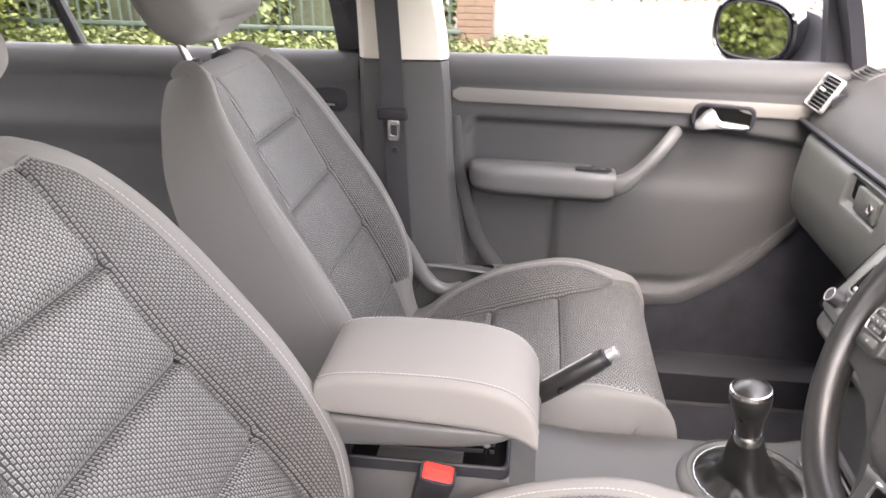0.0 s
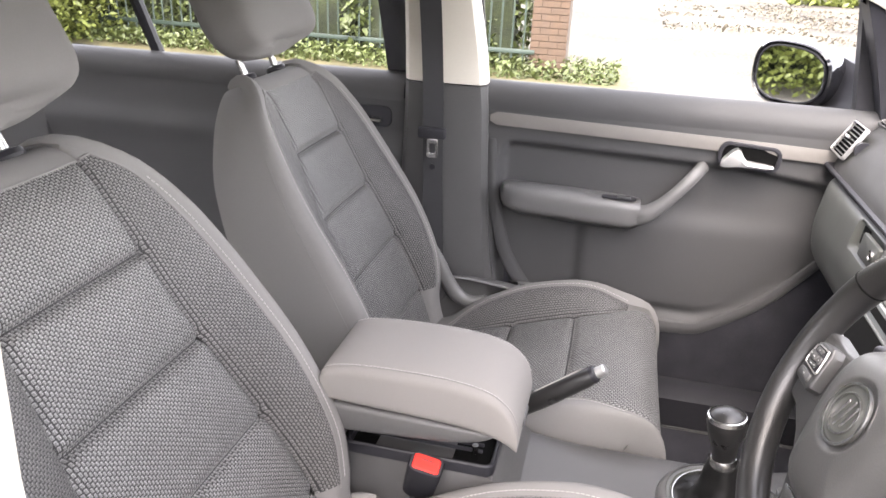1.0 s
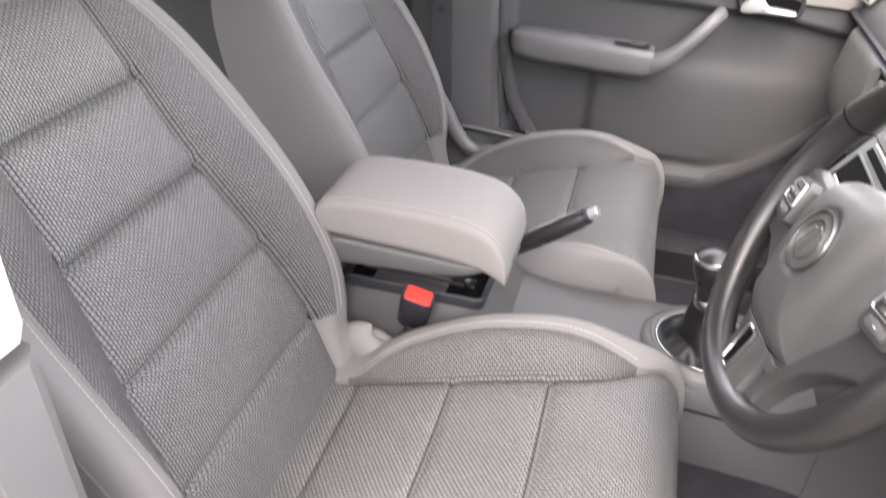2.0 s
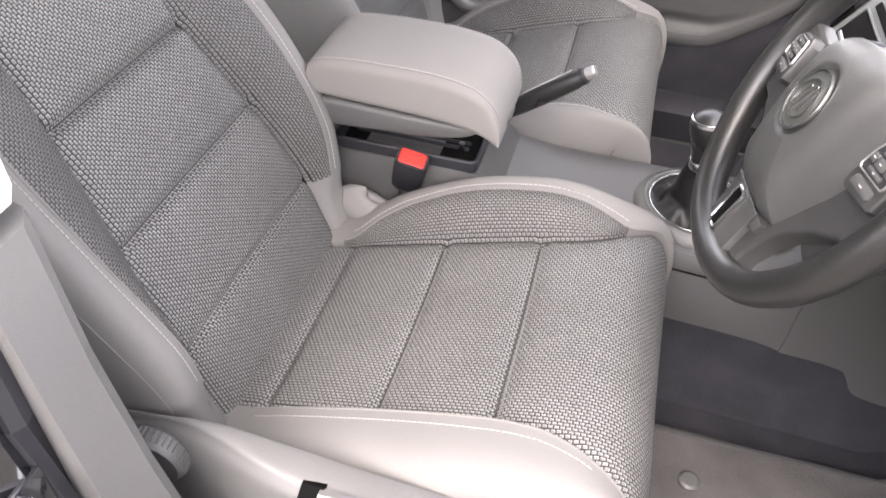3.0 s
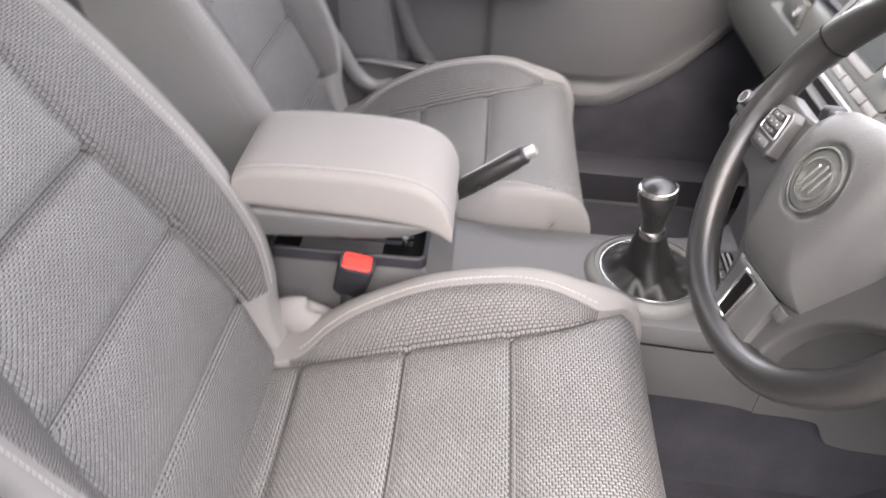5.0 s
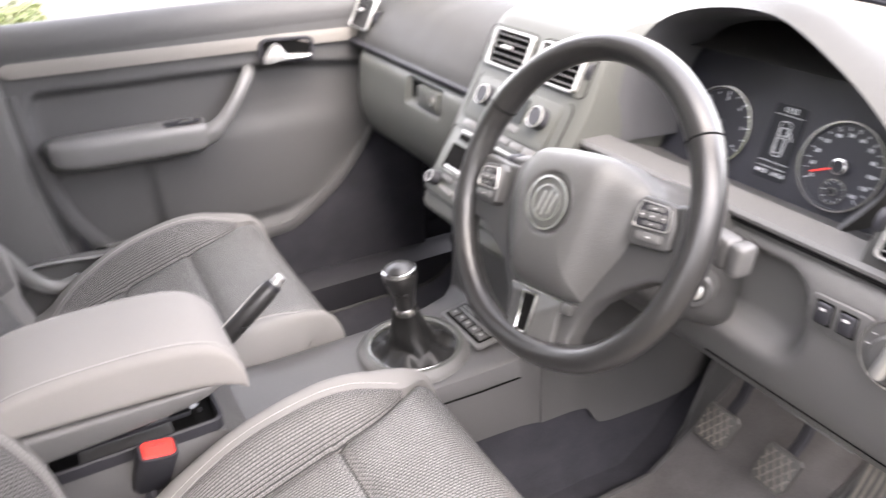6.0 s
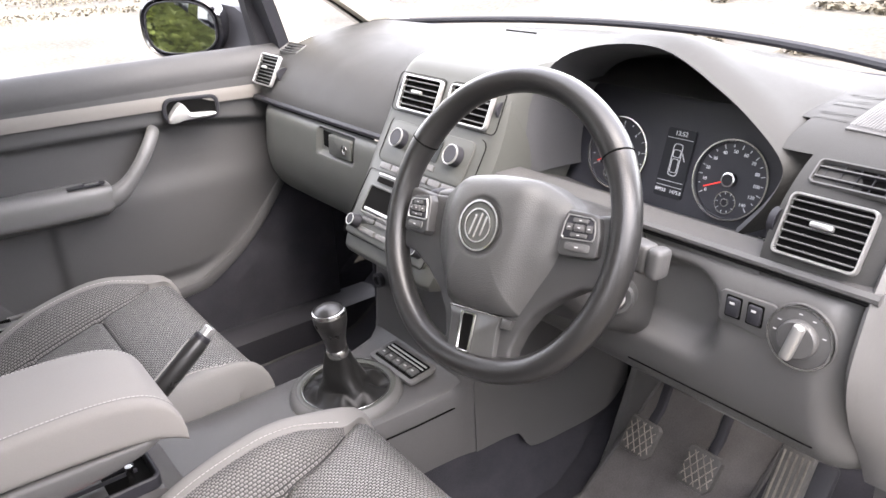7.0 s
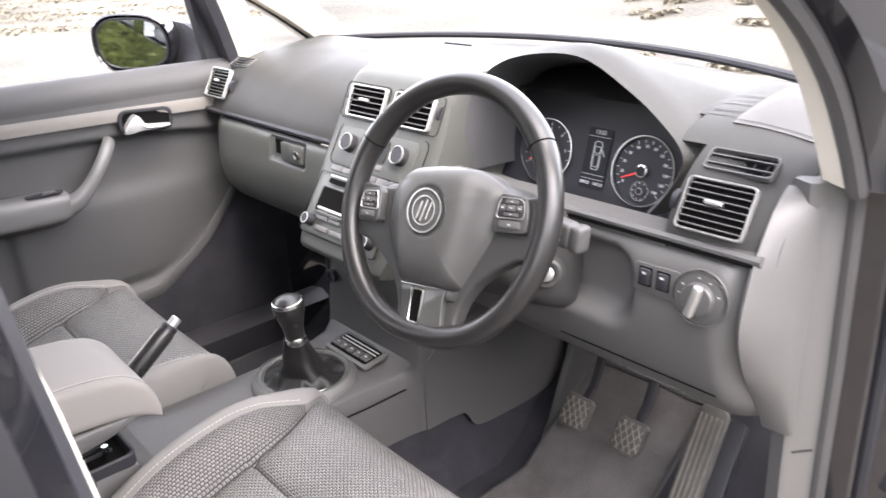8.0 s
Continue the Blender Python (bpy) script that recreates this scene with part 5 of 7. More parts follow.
def dial(dx_, r, marks, texts, start, stop, needle):
    m = CM @ Matrix.Translation((dx_, 0, 0))
    d = part("dial", revolve([(r, -0.001), (r, 0.003), (r - 0.002, 0.003), (r - 0.002, 0.0), (0.0, 0.0)], m, 48), M_DIAL, cl, "round white-marked dial")
    part("dial_ring", revolve([(r, 0.0), (r + 0.0022, 0.001), (r + 0.0018, 0.005), (r - 0.0005, 0.005), (r - 0.001, 0.0)], m, 48, False), M_CHROME, d, "thin chrome dial ring")
    bits = []
    for i in range(marks):
        a = radians(start + (stop - start) * i / (marks - 1))
        q = r - 0.0075
        bits.append(rbox(m @ Vector((q * math.cos(a), q * math.sin(a), 0.0006)), (0.006 if i % 2 == 0 else 0.0035, 0.0009, 0.0006), 0, 1, m.to_3x3() @ Matrix.Rotation(a, 3, "Z")))
    part("dial_marks", joined(*bits), M_INK, d, "lit white marks")
    for i, s in enumerate(texts):
        a = radians(start + (stop - start) * i / (len(texts) - 1))
        q = r - 0.0150
        part("numeral", lettering(s, 0.0066, m @ Matrix.Translation((q * math.cos(a), q * math.sin(a), 0.0006))), M_INK, d)
    a = radians(needle)
    part("needle", rbox(m @ Vector((0.021 * math.cos(a), 0.021 * math.sin(a), 0.004)), (0.034, 0.0016, 0.001), 0.0004, 1, m.to_3x3() @ Matrix.Rotation(a, 3, "Z")), M_NEEDLE, d, "red needle")
    part("needle_hub", revolve([(0.0095, 0.0), (0.0095, 0.006), (0.0075, 0.0075), (0.0, 0.0075)], m, 28), M_BLACK, d)
    part("hub_ring", revolve([(0.0078, 0.0074), (0.0098, 0.006), (0.0098, 0.0076), (0.0078, 0.0084), (0.0078, 0.0074)], m, 28, False), M_CHROME, d, "chrome hub ring")
    # small dial inside the large one
    sm = m @ Matrix.Translation((0.002 if dx_ > 0 else -0.002, -0.0305, 0.0008))
    part("small_ring", revolve([(0.0142, 0.0), (0.0155, 0.0), (0.0155, 0.002), (0.0142, 0.002), (0.0142, 0.0)], sm, 32, False), M_CHROME, d, "small chrome ring")
    part("small_hub", revolve([(0.0052, 0.0), (0.0052, 0.003), (0.0, 0.003)], sm, 20), M_BLACK, d)
    part("small_hub_ring", revolve([(0.0042, 0.0031), (0.0055, 0.0028), (0.0055, 0.004), (0.0042, 0.004), (0.0042, 0.0031)], sm, 20, False), M_CHROME, d)
    small = [rbox(sm @ Vector((0.0125 * math.cos(t), 0.0125 * math.sin(t), 0.0003)), (0.0028, 0.0007, 0.0005), 0, 1, sm.to_3x3() @ Matrix.Rotation(t, 3, "Z")) for t in (radians(30 + 300 * k / 8) for k in range(9))]
    part("small_marks", joined(*small), M_INK, d)
    return d


dial(0.0765, 0.0530, 17, ("0", "10", "20", "30", "40", "50", "60", "70", "80", "100", "120", "140"), 212, -48, 205)
dial(-0.1140, 0.0530, 13, ("0", "1", "2", "3", "4", "5", "6"), 212, -32, 210)
# display between the dials
TM = CM @ Matrix.Translation((-0.0125, 0, 0))
dp = part("trip_display", plate(rrect(0.046, 0.098, 0.004), TM @ Matrix.Translation((0.0, 0.004, -0.0008)), 0.0022), M_SCREEN, cl, "dark trip display")
part("clock_text", lettering("13:52", 0.0095, TM @ Matrix.Translation((0.0, 0.046, 0.0018))), M_INK, dp, "lit clock digits")
part("trip_text", lettering("89933", 0.0072, TM @ Matrix.Translation((-0.0125, -0.036, 0.0018))), M_INK, dp)
part("trip_text", lettering("1475.8", 0.0072, TM @ Matrix.Translation((0.0125, -0.036, 0.0018))), M_INK, dp)
for yy in (0.039, -0.022, -0.029):
    part("display_line", rbox(TM @ Vector((0, yy, 0.0016)), (0.042, 0.0007, 0.0004), 0, 1, TM.to_3x3()), M_INK, dp)
icon = [hoop(rrect(0.0155, 0.046, 0.005), rrect(0.0135, 0.044, 0.004), TM @ Matrix.Translation((0, 0.009, 0.0014)), 0.0005)]
icon.append(hoop(rrect(0.0125, 0.011, 0.003), rrect(0.011, 0.0095, 0.0025), TM @ Matrix.Translation((0, 0.018, 0.0014)), 0.0005))
icon.append(hoop(rrect(0.0115, 0.020, 0.003), rrect(0.010, 0.0185, 0.0025), TM @ Matrix.Translation((0, 0.0005, 0.0014)), 0.0005))
icon.append(rbox(TM @ Vector((0.0118, 0.014, 0.0016)), (0.0012, 0.012, 0.0005), 0, 1, TM.to_3x3() @ Matrix.Rotation(0.5, 3, "Z")))
part("car_outline", joined(*icon), M_INK, dp, "lit car outline with an open door")
for dx_ in (-0.190, 0.138):
    part("warning_marks", joined(*[rbox(CM @ Vector((dx_ + 0.006 * i, -0.062, 0.0)), (0.004, 0.0015, 0.0006), 0, 1, CM.to_3x3()) for i in range(3)]), M_PRINT, cl)

# light switch panel
LM = axes((0.5385, -0.6115, 0.998), RIGHT, (0.06, 0, 1)) @ Matrix.Scale(0.92, 4)
ls = part("light_switch", plate([(-0.062, -0.022), (0.0, -0.026), (0.0, -0.030)] + [(0.037 + 0.040 * math.cos(radians(a)), -0.006 + 0.040 * math.sin(radians(a))) for a in range(216, 505, 12)] + [(0.0, 0.020), (-0.062, 0.018), (-0.066, 0.014), (-0.066, -0.018)], LM, 0.004, 0.0015), M_DARK, dash, "round light switch beside two thumb wheels")
DM = LM @ Matrix.Translation((0.037, -0.006, 0.004))
part("switch_rim", revolve([(0.036, 0.0), (0.039, 0.0), (0.0385, 0.004), (0.036, 0.004), (0.036, 0.0)], DM, 44, False), M_CHROME, ls, "thin chrome rim")
part("switch_face", revolve([(0.036, 0.0), (0.036, 0.002), (0.034, 0.003), (0.0, 0.003)], DM, 44), M_DARK, ls)
rot = part("switch_knob", revolve([(0.023, 0.003), (0.0225, 0.010), (0.021, 0.012), (0.0, 0.012)], DM, 36), M_DARK, ls, "dark rotary knob")
part("knob_bar", rbox(DM @ Vector((0, 0, 0.017)), (0.012, 0.044, 0.012), 0.004, 3, DM.to_3x3().normalized() @ Matrix.Rotation(-0.25, 3, "Z")), M_SILVER, rot, "silver grip bar")
for a, s in ((62, 2), (95, 1), (20, 2), (150, 2), (178, 2)):
    part("symbol", rbox(DM @ Vector((0.029 * math.cos(radians(a)), 0.029 * math.sin(radians(a)), 0.0034)), (0.0040, 0.0014, 0.0006), 0.0004, 1, DM.to_3x3().normalized()), M_PRINT, ls)
for x in (-0.047, -0.019):
    w = part("thumb_wheel_well", plate(rrect(0.021, 0.028, 0.002), LM @ Matrix.Translation((x, 0.0, 0.0042)), 0.0006), M_HOLE, ls)
    tw = part("thumb_wheel", rbox(LM @ Vector((x, 0.0, 0.0055)), (0.016, 0.022, 0.007), 0.003, 2, LM.to_3x3().normalized()), M_BLACK, ls)
    part("symbol", rbox(LM @ Vector((x, 0.006, 0.0092)), (0.006, 0.003, 0.0006), 0.0004, 1, LM.to_3x3().normalized()), M_PRINT, tw)


# ---- steering wheel and column ----
WA = radians(24)
WM = Matrix.Translation((0.351, -0.3715, 1.092)) @ Matrix.Rotation(radians(4.1), 4, "Z") @ axes((0, 0, 0), RIGHT, (math.sin(WA), 0, math.cos(WA))) @ Matrix.Rotation(radians(6.9), 4, "Z")
wheel = thing("steering_wheel", "black leather three-spoke steering wheel with a grey centre", "steering wheel", (0.343, -0.376, 1.094))
RIM = 0.1655


def rim(a, b):
    r0 = RIM - 0.005 * (max(0.0, -math.sin(a) - 0.80) / 0.20) ** 2
    fat = 1.0 + 0.10 * math.exp(-(((abs(math.degrees(math.atan2(math.sin(a), abs(math.cos(a))))) - 35) / 12) ** 2)) * (1 if math.sin(a) > 0 else 0)
    rr, zz = 0.0148 * fat * math.cos(b), 0.0165 * fat * math.sin(b)
    return WM @ Vector(((r0 + rr) * math.cos(a), (r0 + rr) * math.sin(a), -0.0136 + zz))


bm = surf(rim, [2 * math.pi * i / 120 for i in range(121)], [2 * math.pi * i / 18 for i in range(18)], None, 0.0, True)
bmesh.ops.remove_doubles(bm, verts=bm.verts, dist=1e-5)
rimo = part("rim", bm, M_LEATHER, wheel, "black leather rim")
for a in (32, 148):
    part("rim_seam", tube([WM @ Vector(((RIM + 0.0151 * 1.06 * math.cos(b)) * math.cos(radians(a)), (RIM + 0.0151 * 1.06 * math.cos(b)) * math.sin(radians(a)), -0.0136 + 0.0168 * 1.06 * math.sin(b))) for b in (2 * math.pi * i / 20 for i in range(20))], 0.0011, 5, True), M_HOLE, rimo)
# dark Y-shaped body of the spokes behind the centre pad
half = [(0.0, 0.030), (0.070, 0.026), (0.110, 0.024), (0.152, 0.030), (0.160, 0.022), (0.160, -0.036), (0.150, -0.046), (0.126, -0.050), (0.098, -0.066), (0.074, -0.086), (0.058, -0.110), (0.050, -0.134), (0.052, -0.150), (0.060, -0.158), (0.040, -0.166), (0.0, -0.168)]
part("spoke_body", plate([(x, y) for x, y in half[::-1]] + [(-x, y) for x, y in half[1:-1]], WM @ Matrix.Translation((0, 0, -0.034)), 0.020, 0.005, 3), M_SPOKE_BODY, wheel, "dark moulded spokes")
HUB = smooth_line([(0.0, 0.056), (0.044, 0.055), (0.076, 0.046), (0.098, 0.031), (0.098, 0.010), (0.090, -0.028), (0.072, -0.062), (0.057, -0.088), (0.048, -0.095), (0.0, -0.097), (-0.048, -0.095), (-0.057, -0.088), (-0.072, -0.062), (-0.086, -0.028), (-0.088, 0.010), (-0.084, 0.027), (-0.070, 0.040), (-0.044, 0.051), (0.0, 0.056)], 97)


def hub(r, j):
    k = j * 96
    i = min(int(k), 95)
    p = HUB[i] + (HUB[i + 1] - HUB[i]) * (k - i)
    f = min(r, 1.0)
    x, y = p[0] * f, p[1] * f
    # domed middle shield with softer shoulders falling away to the buttons
    shoulder = 0.010 / (1 + math.exp((abs(x) - 0.058 + 0.16 * max(0.0, -y)) / 0.0055))
    z = -0.002 + 0.010 * (1 - f**2) - 0.014 * f**8 + shoulder
    dent = -0.004 / (1 + math.exp((math.hypot(x, y + 0.004) - 0.0325) / 0.0008))
    if r > 1:
        return WM @ Vector((p[0] * (1 + 0.02 * (r - 1)), p[1] * (1 + 0.02 * (r - 1)), z - 0.022 * (r - 1)))
    return WM @ Vector((x, y, z + dent))


part("airbag_cover", surf(hub, span(0.02, 0.9, 40) + [0.93, 0.96, 0.98, 1, 1.15, 1.5, 2.0], span(0, 1, 97)), M_HUB, wheel, "grained grey centre pad")
part("crash_mark", joined(*[rbox(WM @ Vector((-0.010 + 0.0052 * i, -0.080, 0.0018)), (0.0036, 0.0042, 0.0008), 0.0003, 1, WM.to_3x3()) for i in range(5)]), M_HUB, wheel)
BW = WM @ Matrix.Translation((0, -0.004, 0.0095)) @ Matrix.Diagonal((0.94, 0.94, 1.0, 1.0))
bd = part("badge", revolve([(0.0, 0.0), (0.0, 0.0075), (0.0265, 0.0070), (0.0285, 0.0055), (0.0285, 0.0)], BW, 40), M_SMOOTH, wheel, "round plain badge in a chrome ring")
part("badge_ring", revolve([(0.0275, 0.0055), (0.0310, 0.0055), (0.0305, 0.0085), (0.0280, 0.0085), (0.0275, 0.0055)], BW, 44, False), M_CHROME, bd, "chrome ring")
part("badge_disc", revolve([(0.0185, 0.0072), (0.0205, 0.0072), (0.0205, 0.0090), (0.0185, 0.0090), (0.0185, 0.0072)], BW, 40, False), M_CHROME, bd, "chrome ring")
part("badge_mark", joined(*[rbox(BW @ Vector((x, 0.0, 0.0078)), (0.0034, h, 0.002), 0.0008, 1, BW.to_3x3() @ Matrix.Rotation(t, 3, "Z")) for x, h, t in ((-0.0085, 0.026, -0.3), (0.0, 0.032, -0.3), (0.0085, 0.026, -0.3))]), M_CHROME, bd, "chrome mark")
for side in (1, -1):
    # button pad on each spoke: a dark block with a bright-edged rocker field and one button below
    BM = WM @ Matrix.Translation((side * 0.1185, 0.003 if side > 0 else -0.004, -0.015)) @ Matrix.Rotation(side * 0.10, 4, "Y") @ Matrix.Diagonal((0.88, 0.86, 1.0, 1.0))
    pad = part("button_pad", plate([(side * x, y) for x, y in ((-0.024, 0.022), (-0.018, 0.030), (0.012, 0.028), (0.021, 0.024), (0.026, 0.006), (0.026, -0.020), (0.021, -0.024), (-0.020, -0.026), (-0.026, -0.020))][::-side], BM, 0.013, 0.003, 3), M_SPOKE_BODY, wheel, "dark button block on the spoke")
    rim_in = [(side * x, y) for x, y in ((-0.0165, 0.0230), (0.0110, 0.0220), (0.0165, 0.0190), (0.0190, 0.0080), (0.0190, 0.0000), (0.0170, -0.0030), (-0.0190, -0.0040), (-0.0215, -0.0010), (-0.0195, 0.0150))]
    rim_out = [(x * 1.07, 0.0095 + (y - 0.0095) * 1.11) for x, y in rim_in]
    part("rocker_field", plate(rim_in[::-side], BM @ Matrix.Translation((0, 0, 0.0125)), 0.0012, 0.0003), M_BLACK, pad)
    part("rocker_rim", hoop(rim_out, rim_in, BM @ Matrix.Translation((0, 0, 0.0125)), 0.0022, 0.0006), M_SILVER, pad, "thin silver rim")
    for x, y, w, h in ((0, 0.0095, 0.013, 0.0085), (-0.0135, 0.0095, 0.008, 0.0085), (0.0125, 0.0095, 0.008, 0.0085), (0, 0.0182, 0.020, 0.0055), (0, 0.0008, 0.022, 0.0050)):
        bt = part("button", plate(rrect(w, h, 0.0015), BM @ Matrix.Translation((x, y, 0.0137)), 0.0018 if w != 0.013 else 0.0030, 0.0006), M_DARK, pad)
        part("symbol", rbox(BM @ Vector((x, y, 0.0157 if w != 0.013 else 0.0169)), (0.0032, 0.0013, 0.0003), 0, 1, BM.to_3x3()), M_PRINT, bt)
    bt = part("button", plate(rrect(0.032, 0.010, 0.003), BM @ Matrix.Translation((0, -0.0135, 0.0125)), 0.0026, 0.001), M_DARK, pad)
    part("symbol", rbox(BM @ Vector((0, -0.0135, 0.0152)), (0.0045, 0.0014, 0.0004), 0, 1, BM.to_3x3()), M_PRINT, bt)
# lower spoke: dark satin shield with a chrome-edged slot and silver shoulders
shield = [(-0.042, -0.0985), (-0.0385, -0.112), (-0.0365, -0.140), (-0.0385, -0.154), (-0.026, -0.1625), (0.0, -0.1655), (0.026, -0.1625), (0.0355, -0.154), (0.0335, -0.140), (0.0330, -0.112), (0.0345, -0.0985)]
low = part("lower_spoke", plate(shield, WM @ Matrix.Translation((0, 0, -0.020)), 0.013, 0.002), M_SPOKE, wheel, "dark satin lower spoke")
part("edge_line", tube([WM @ Vector((x, y, -0.0073)) for x, y in [shield[-1]] + shield[:1]], 0.0010, 6), M_CHROME, low, "thin chrome line")
part("shoulder", plate([(0.0360, -0.0985), (0.0345, -0.111), (0.0475, -0.110), (0.0520, -0.0985)], WM @ Matrix.Translation((0, 0, -0.020)), 0.0125, 0.002), M_SPOKE, low, "silver shoulder")
slot = [(-0.0225, -0.1035), (-0.0215, -0.146), (-0.0185, -0.1485), (-0.0025, -0.1485), (0.0005, -0.146), (0.0020, -0.1035), (-0.0005, -0.1015), (-0.0200, -0.1015)]
inner_slot = [(-0.0102 + (x + 0.0102) * 0.66, -0.125 + (y + 0.125) * 0.86) for x, y in slot]
part("slot_rim", hoop(slot, inner_slot, WM @ Matrix.Translation((0, 0, -0.0075)), 0.0035, 0.001), M_CHROME, low, "chrome slot rim")
part("slot_well", plate(inner_slot, WM @ Matrix.Translation((0, 0, -0.0075)), 0.0012), M_HOLE, low)

col = thing("steering_column", "dark grey column cover with two stalks and a key barrel", "steering column", (0.5, -0.376, 1.0))
axis_n = WM.to_3x3() @ Vector((0, 0, -1))
cen = WM.translation
rings = []
for d, w, h, sink in ((0.040, 0.050, 0.042, 0.0), (0.060, 0.066, 0.055, 0.006), (0.12, 0.072, 0.066, 0.018), (0.19, 0.074, 0.074, 0.028), (0.26, 0.074, 0.078, 0.030)):
    c = WM @ Vector((0, -sink, -d))
    rings.append([c + WM.to_3x3() @ Vector((x, y, 0)) for x, y in rrect(2 * w, 2 * h, 0.028)])
part("column_cover", loft(rings), M_SPOKE_BODY, col, "dark grey column cover")
def stalk(side, reach, lift, cap):
    R = WM.to_3x3()
    a, b = WM @ Vector((side * 0.055, 0.020 + 0.5 * lift, -0.105)), WM @ Vector((side * (reach - 0.040), 0.036 + lift * 0.8, -0.104))
    c = WM @ Vector((side * reach, 0.036 + lift, -0.102))
    s = part("stalk", tube([a, a.lerp(b, 0.6), b], [0.012, 0.011, 0.013], 10), M_DARK, col, "dark control stalk")
    X = (c - b).normalized()
    m = axes((b + c) / 2, X, R @ Vector((0, 1, 0.35)))
    part("stalk_body", rbox(m @ Vector((-0.008, 0, 0)), (0.036, 0.034, 0.024), 0.006, 3, m.to_3x3()), M_DARK, s, "flat dark stalk end")
    part("stalk_cap", rbox(m @ Vector((0.018, 0, 0)), (0.018, 0.035, 0.025), 0.006, 3, m.to_3x3()), cap, s, "stalk end cap")
    part("symbol", joined(*[rbox(m @ Vector((x, y, 0.0122)), (0.006, 0.003, 0.0006), 0, 1, m.to_3x3()) for x in (-0.017, -0.005) for y in (-0.006, 0.004)]), M_PRINT, s)
stalk(1, 0.158, -0.046, M_DARK)
stalk(-1, 0.190, -0.016, M_BLACK)
IM = axes((0.478, -0.452, 0.985), RIGHT, (0.3, 0.0, 1)) @ Matrix.Rotation(0.5, 4, "Y")
part("ignition", revolve([(0.021, -0.03), (0.021, 0.0), (0.018, 0.004), (0.0135, 0.004), (0.013, 0.001), (0.0, 0.001)], IM, 28), M_SPOKE_BODY, col, "dark key barrel")
part("key_slot", revolve([(0.0105, 0.001), (0.0105, 0.005), (0.009, 0.006), (0.0, 0.006)], IM, 24), M_SILVER, col, "grey key slot")
part("key_hole", rbox(IM @ Vector((0, 0, 0.0072)), (0.0022, 0.011, 0.001), 0, 1, IM.to_3x3()), M_HOLE, col)


# ---- centre console, lever, armrest ----
con = thing("centre_console", "grey plastic tunnel console between the front seats", "console", (0.2, 0, 0.39))
# (x, half width at the top, top height, half width at the bottom)
CON = [(-0.30, 0.085, 0.700, 0.100), (-0.24, 0.092, 0.738, 0.102), (-0.10, 0.098, 0.740, 0.105), (-0.004, 0.100, 0.738, 0.108), (0.012, 0.100, 0.735, 0.110), (0.030, 0.100, 0.712, 0.110), (0.048, 0.100, 0.694, 0.112), (0.12, 0.102, 0.685, 0.115), (0.22, 0.106, 0.682, 0.122), (0.34, 0.110, 0.680, 0.130), (0.42, 0.116, 0.683, 0.134), (0.47, 0.124, 0.690, 0.138), (0.490, 0.132, 0.705, 0.142), (0.500, 0.137, 0.745, 0.145), (0.507, 0.138, 0.81, 0.146), (0.513, 0.138, 0.885, 0.146), (0.56, 0.138, 0.886, 0.146)]
rings = []
for x, wt, zt, wb in CON:
    r = 0.016
    half = [(wb, 0.562), (wb - 0.001, 0.60), (wt + 0.006, zt - 0.045), (wt, zt - r), (wt - r * 0.3, zt - r * 0.3), (wt - r, zt), (wt * 0.5, zt), (0.0, zt)]
    rings.append([Vector((x, -a, b)) for a, b in half] + [Vector((x, a, b)) for a, b in half[-2::-1]])
part("console_body", loft(rings), M_CONSOLE, con, "grey grained console body")
part("side_gap", tube([(x, -y, z) for x, y, z in ((0.10, 0.1135, 0.664), (0.24, 0.1210, 0.660), (0.40, 0.1275, 0.656), (0.48, 0.1290, 0.656), (0.56, 0.1290, 0.660))], 0.0016, 5), M_HOLE, con)
tun = single("tunnel_carpet", loft([[Vector((x, a, b)) for a, b in ((-w - 0.02, 0.38), (-w, 0.44), (-w + 0.004, 0.56), (w - 0.004, 0.56), (w, 0.44), (w + 0.02, 0.38))] for x, w in ((-1.2, 0.12), (-0.2, 0.12), (0.3, 0.128), (0.6, 0.134), (1.12, 0.15))]), M_CARPET, "black carpet over the transmission tunnel", "carpet", kind="structure")
# forward cheek of the console beside the pedals
def cheek(side):
    """Side panel ahead of the lever: flush with the console, deeper towards the pedals, bowed outwards."""
    def fn(u, v):
        x = 0.504 + 0.366 * u
        top = along([(0, 0.700), (0.3, 0.780), (0.6, 0.86), (1, 0.90)], u)
        bot = along([(0, 0.562), (0.26, 0.556), (0.30, 0.530), (0.34, 0.514), (0.5, 0.508), (0.86, 0.518), (1, 0.56)], u)
        y = 0.1485 - 0.003 * v + 0.014 * u + 0.010 * u * u + 0.005 * math.sin(math.pi * v) * u
        return Vector((x, side * y, bot + (top - bot) * v))
    return surf(fn, span(0, 1, 40), span(0, 1, 16), None, 0.006)
part("cheek_panel", cheek(-1), M_CONSOLE, con, "grey lower side panel")
part("carpet_side", surf(lambda x, z: Vector((x, 0.1475 + 0.03 * (x - 0.5), z)), span(0.505, 1.0, 8), span(0.40, 0.878, 8), None, 0.006), M_CARPET, con, "black carpeted side")
part("foot_guard", loft([[Vector((a + x, y, z)) for x, y in ((0.0, -0.198), (0.004, -0.208), (0.016, -0.214), (0.20, -0.222), (0.20, -0.200), (0.01, -0.192))] for z, a in ((0.392, 0.752), (0.46, 0.790), (0.54, 0.822), (0.60, 0.846), (0.70, 0.876), (0.80, 0.90))]), M_SPOKE_BODY, con, "dark guard beside the clutch")
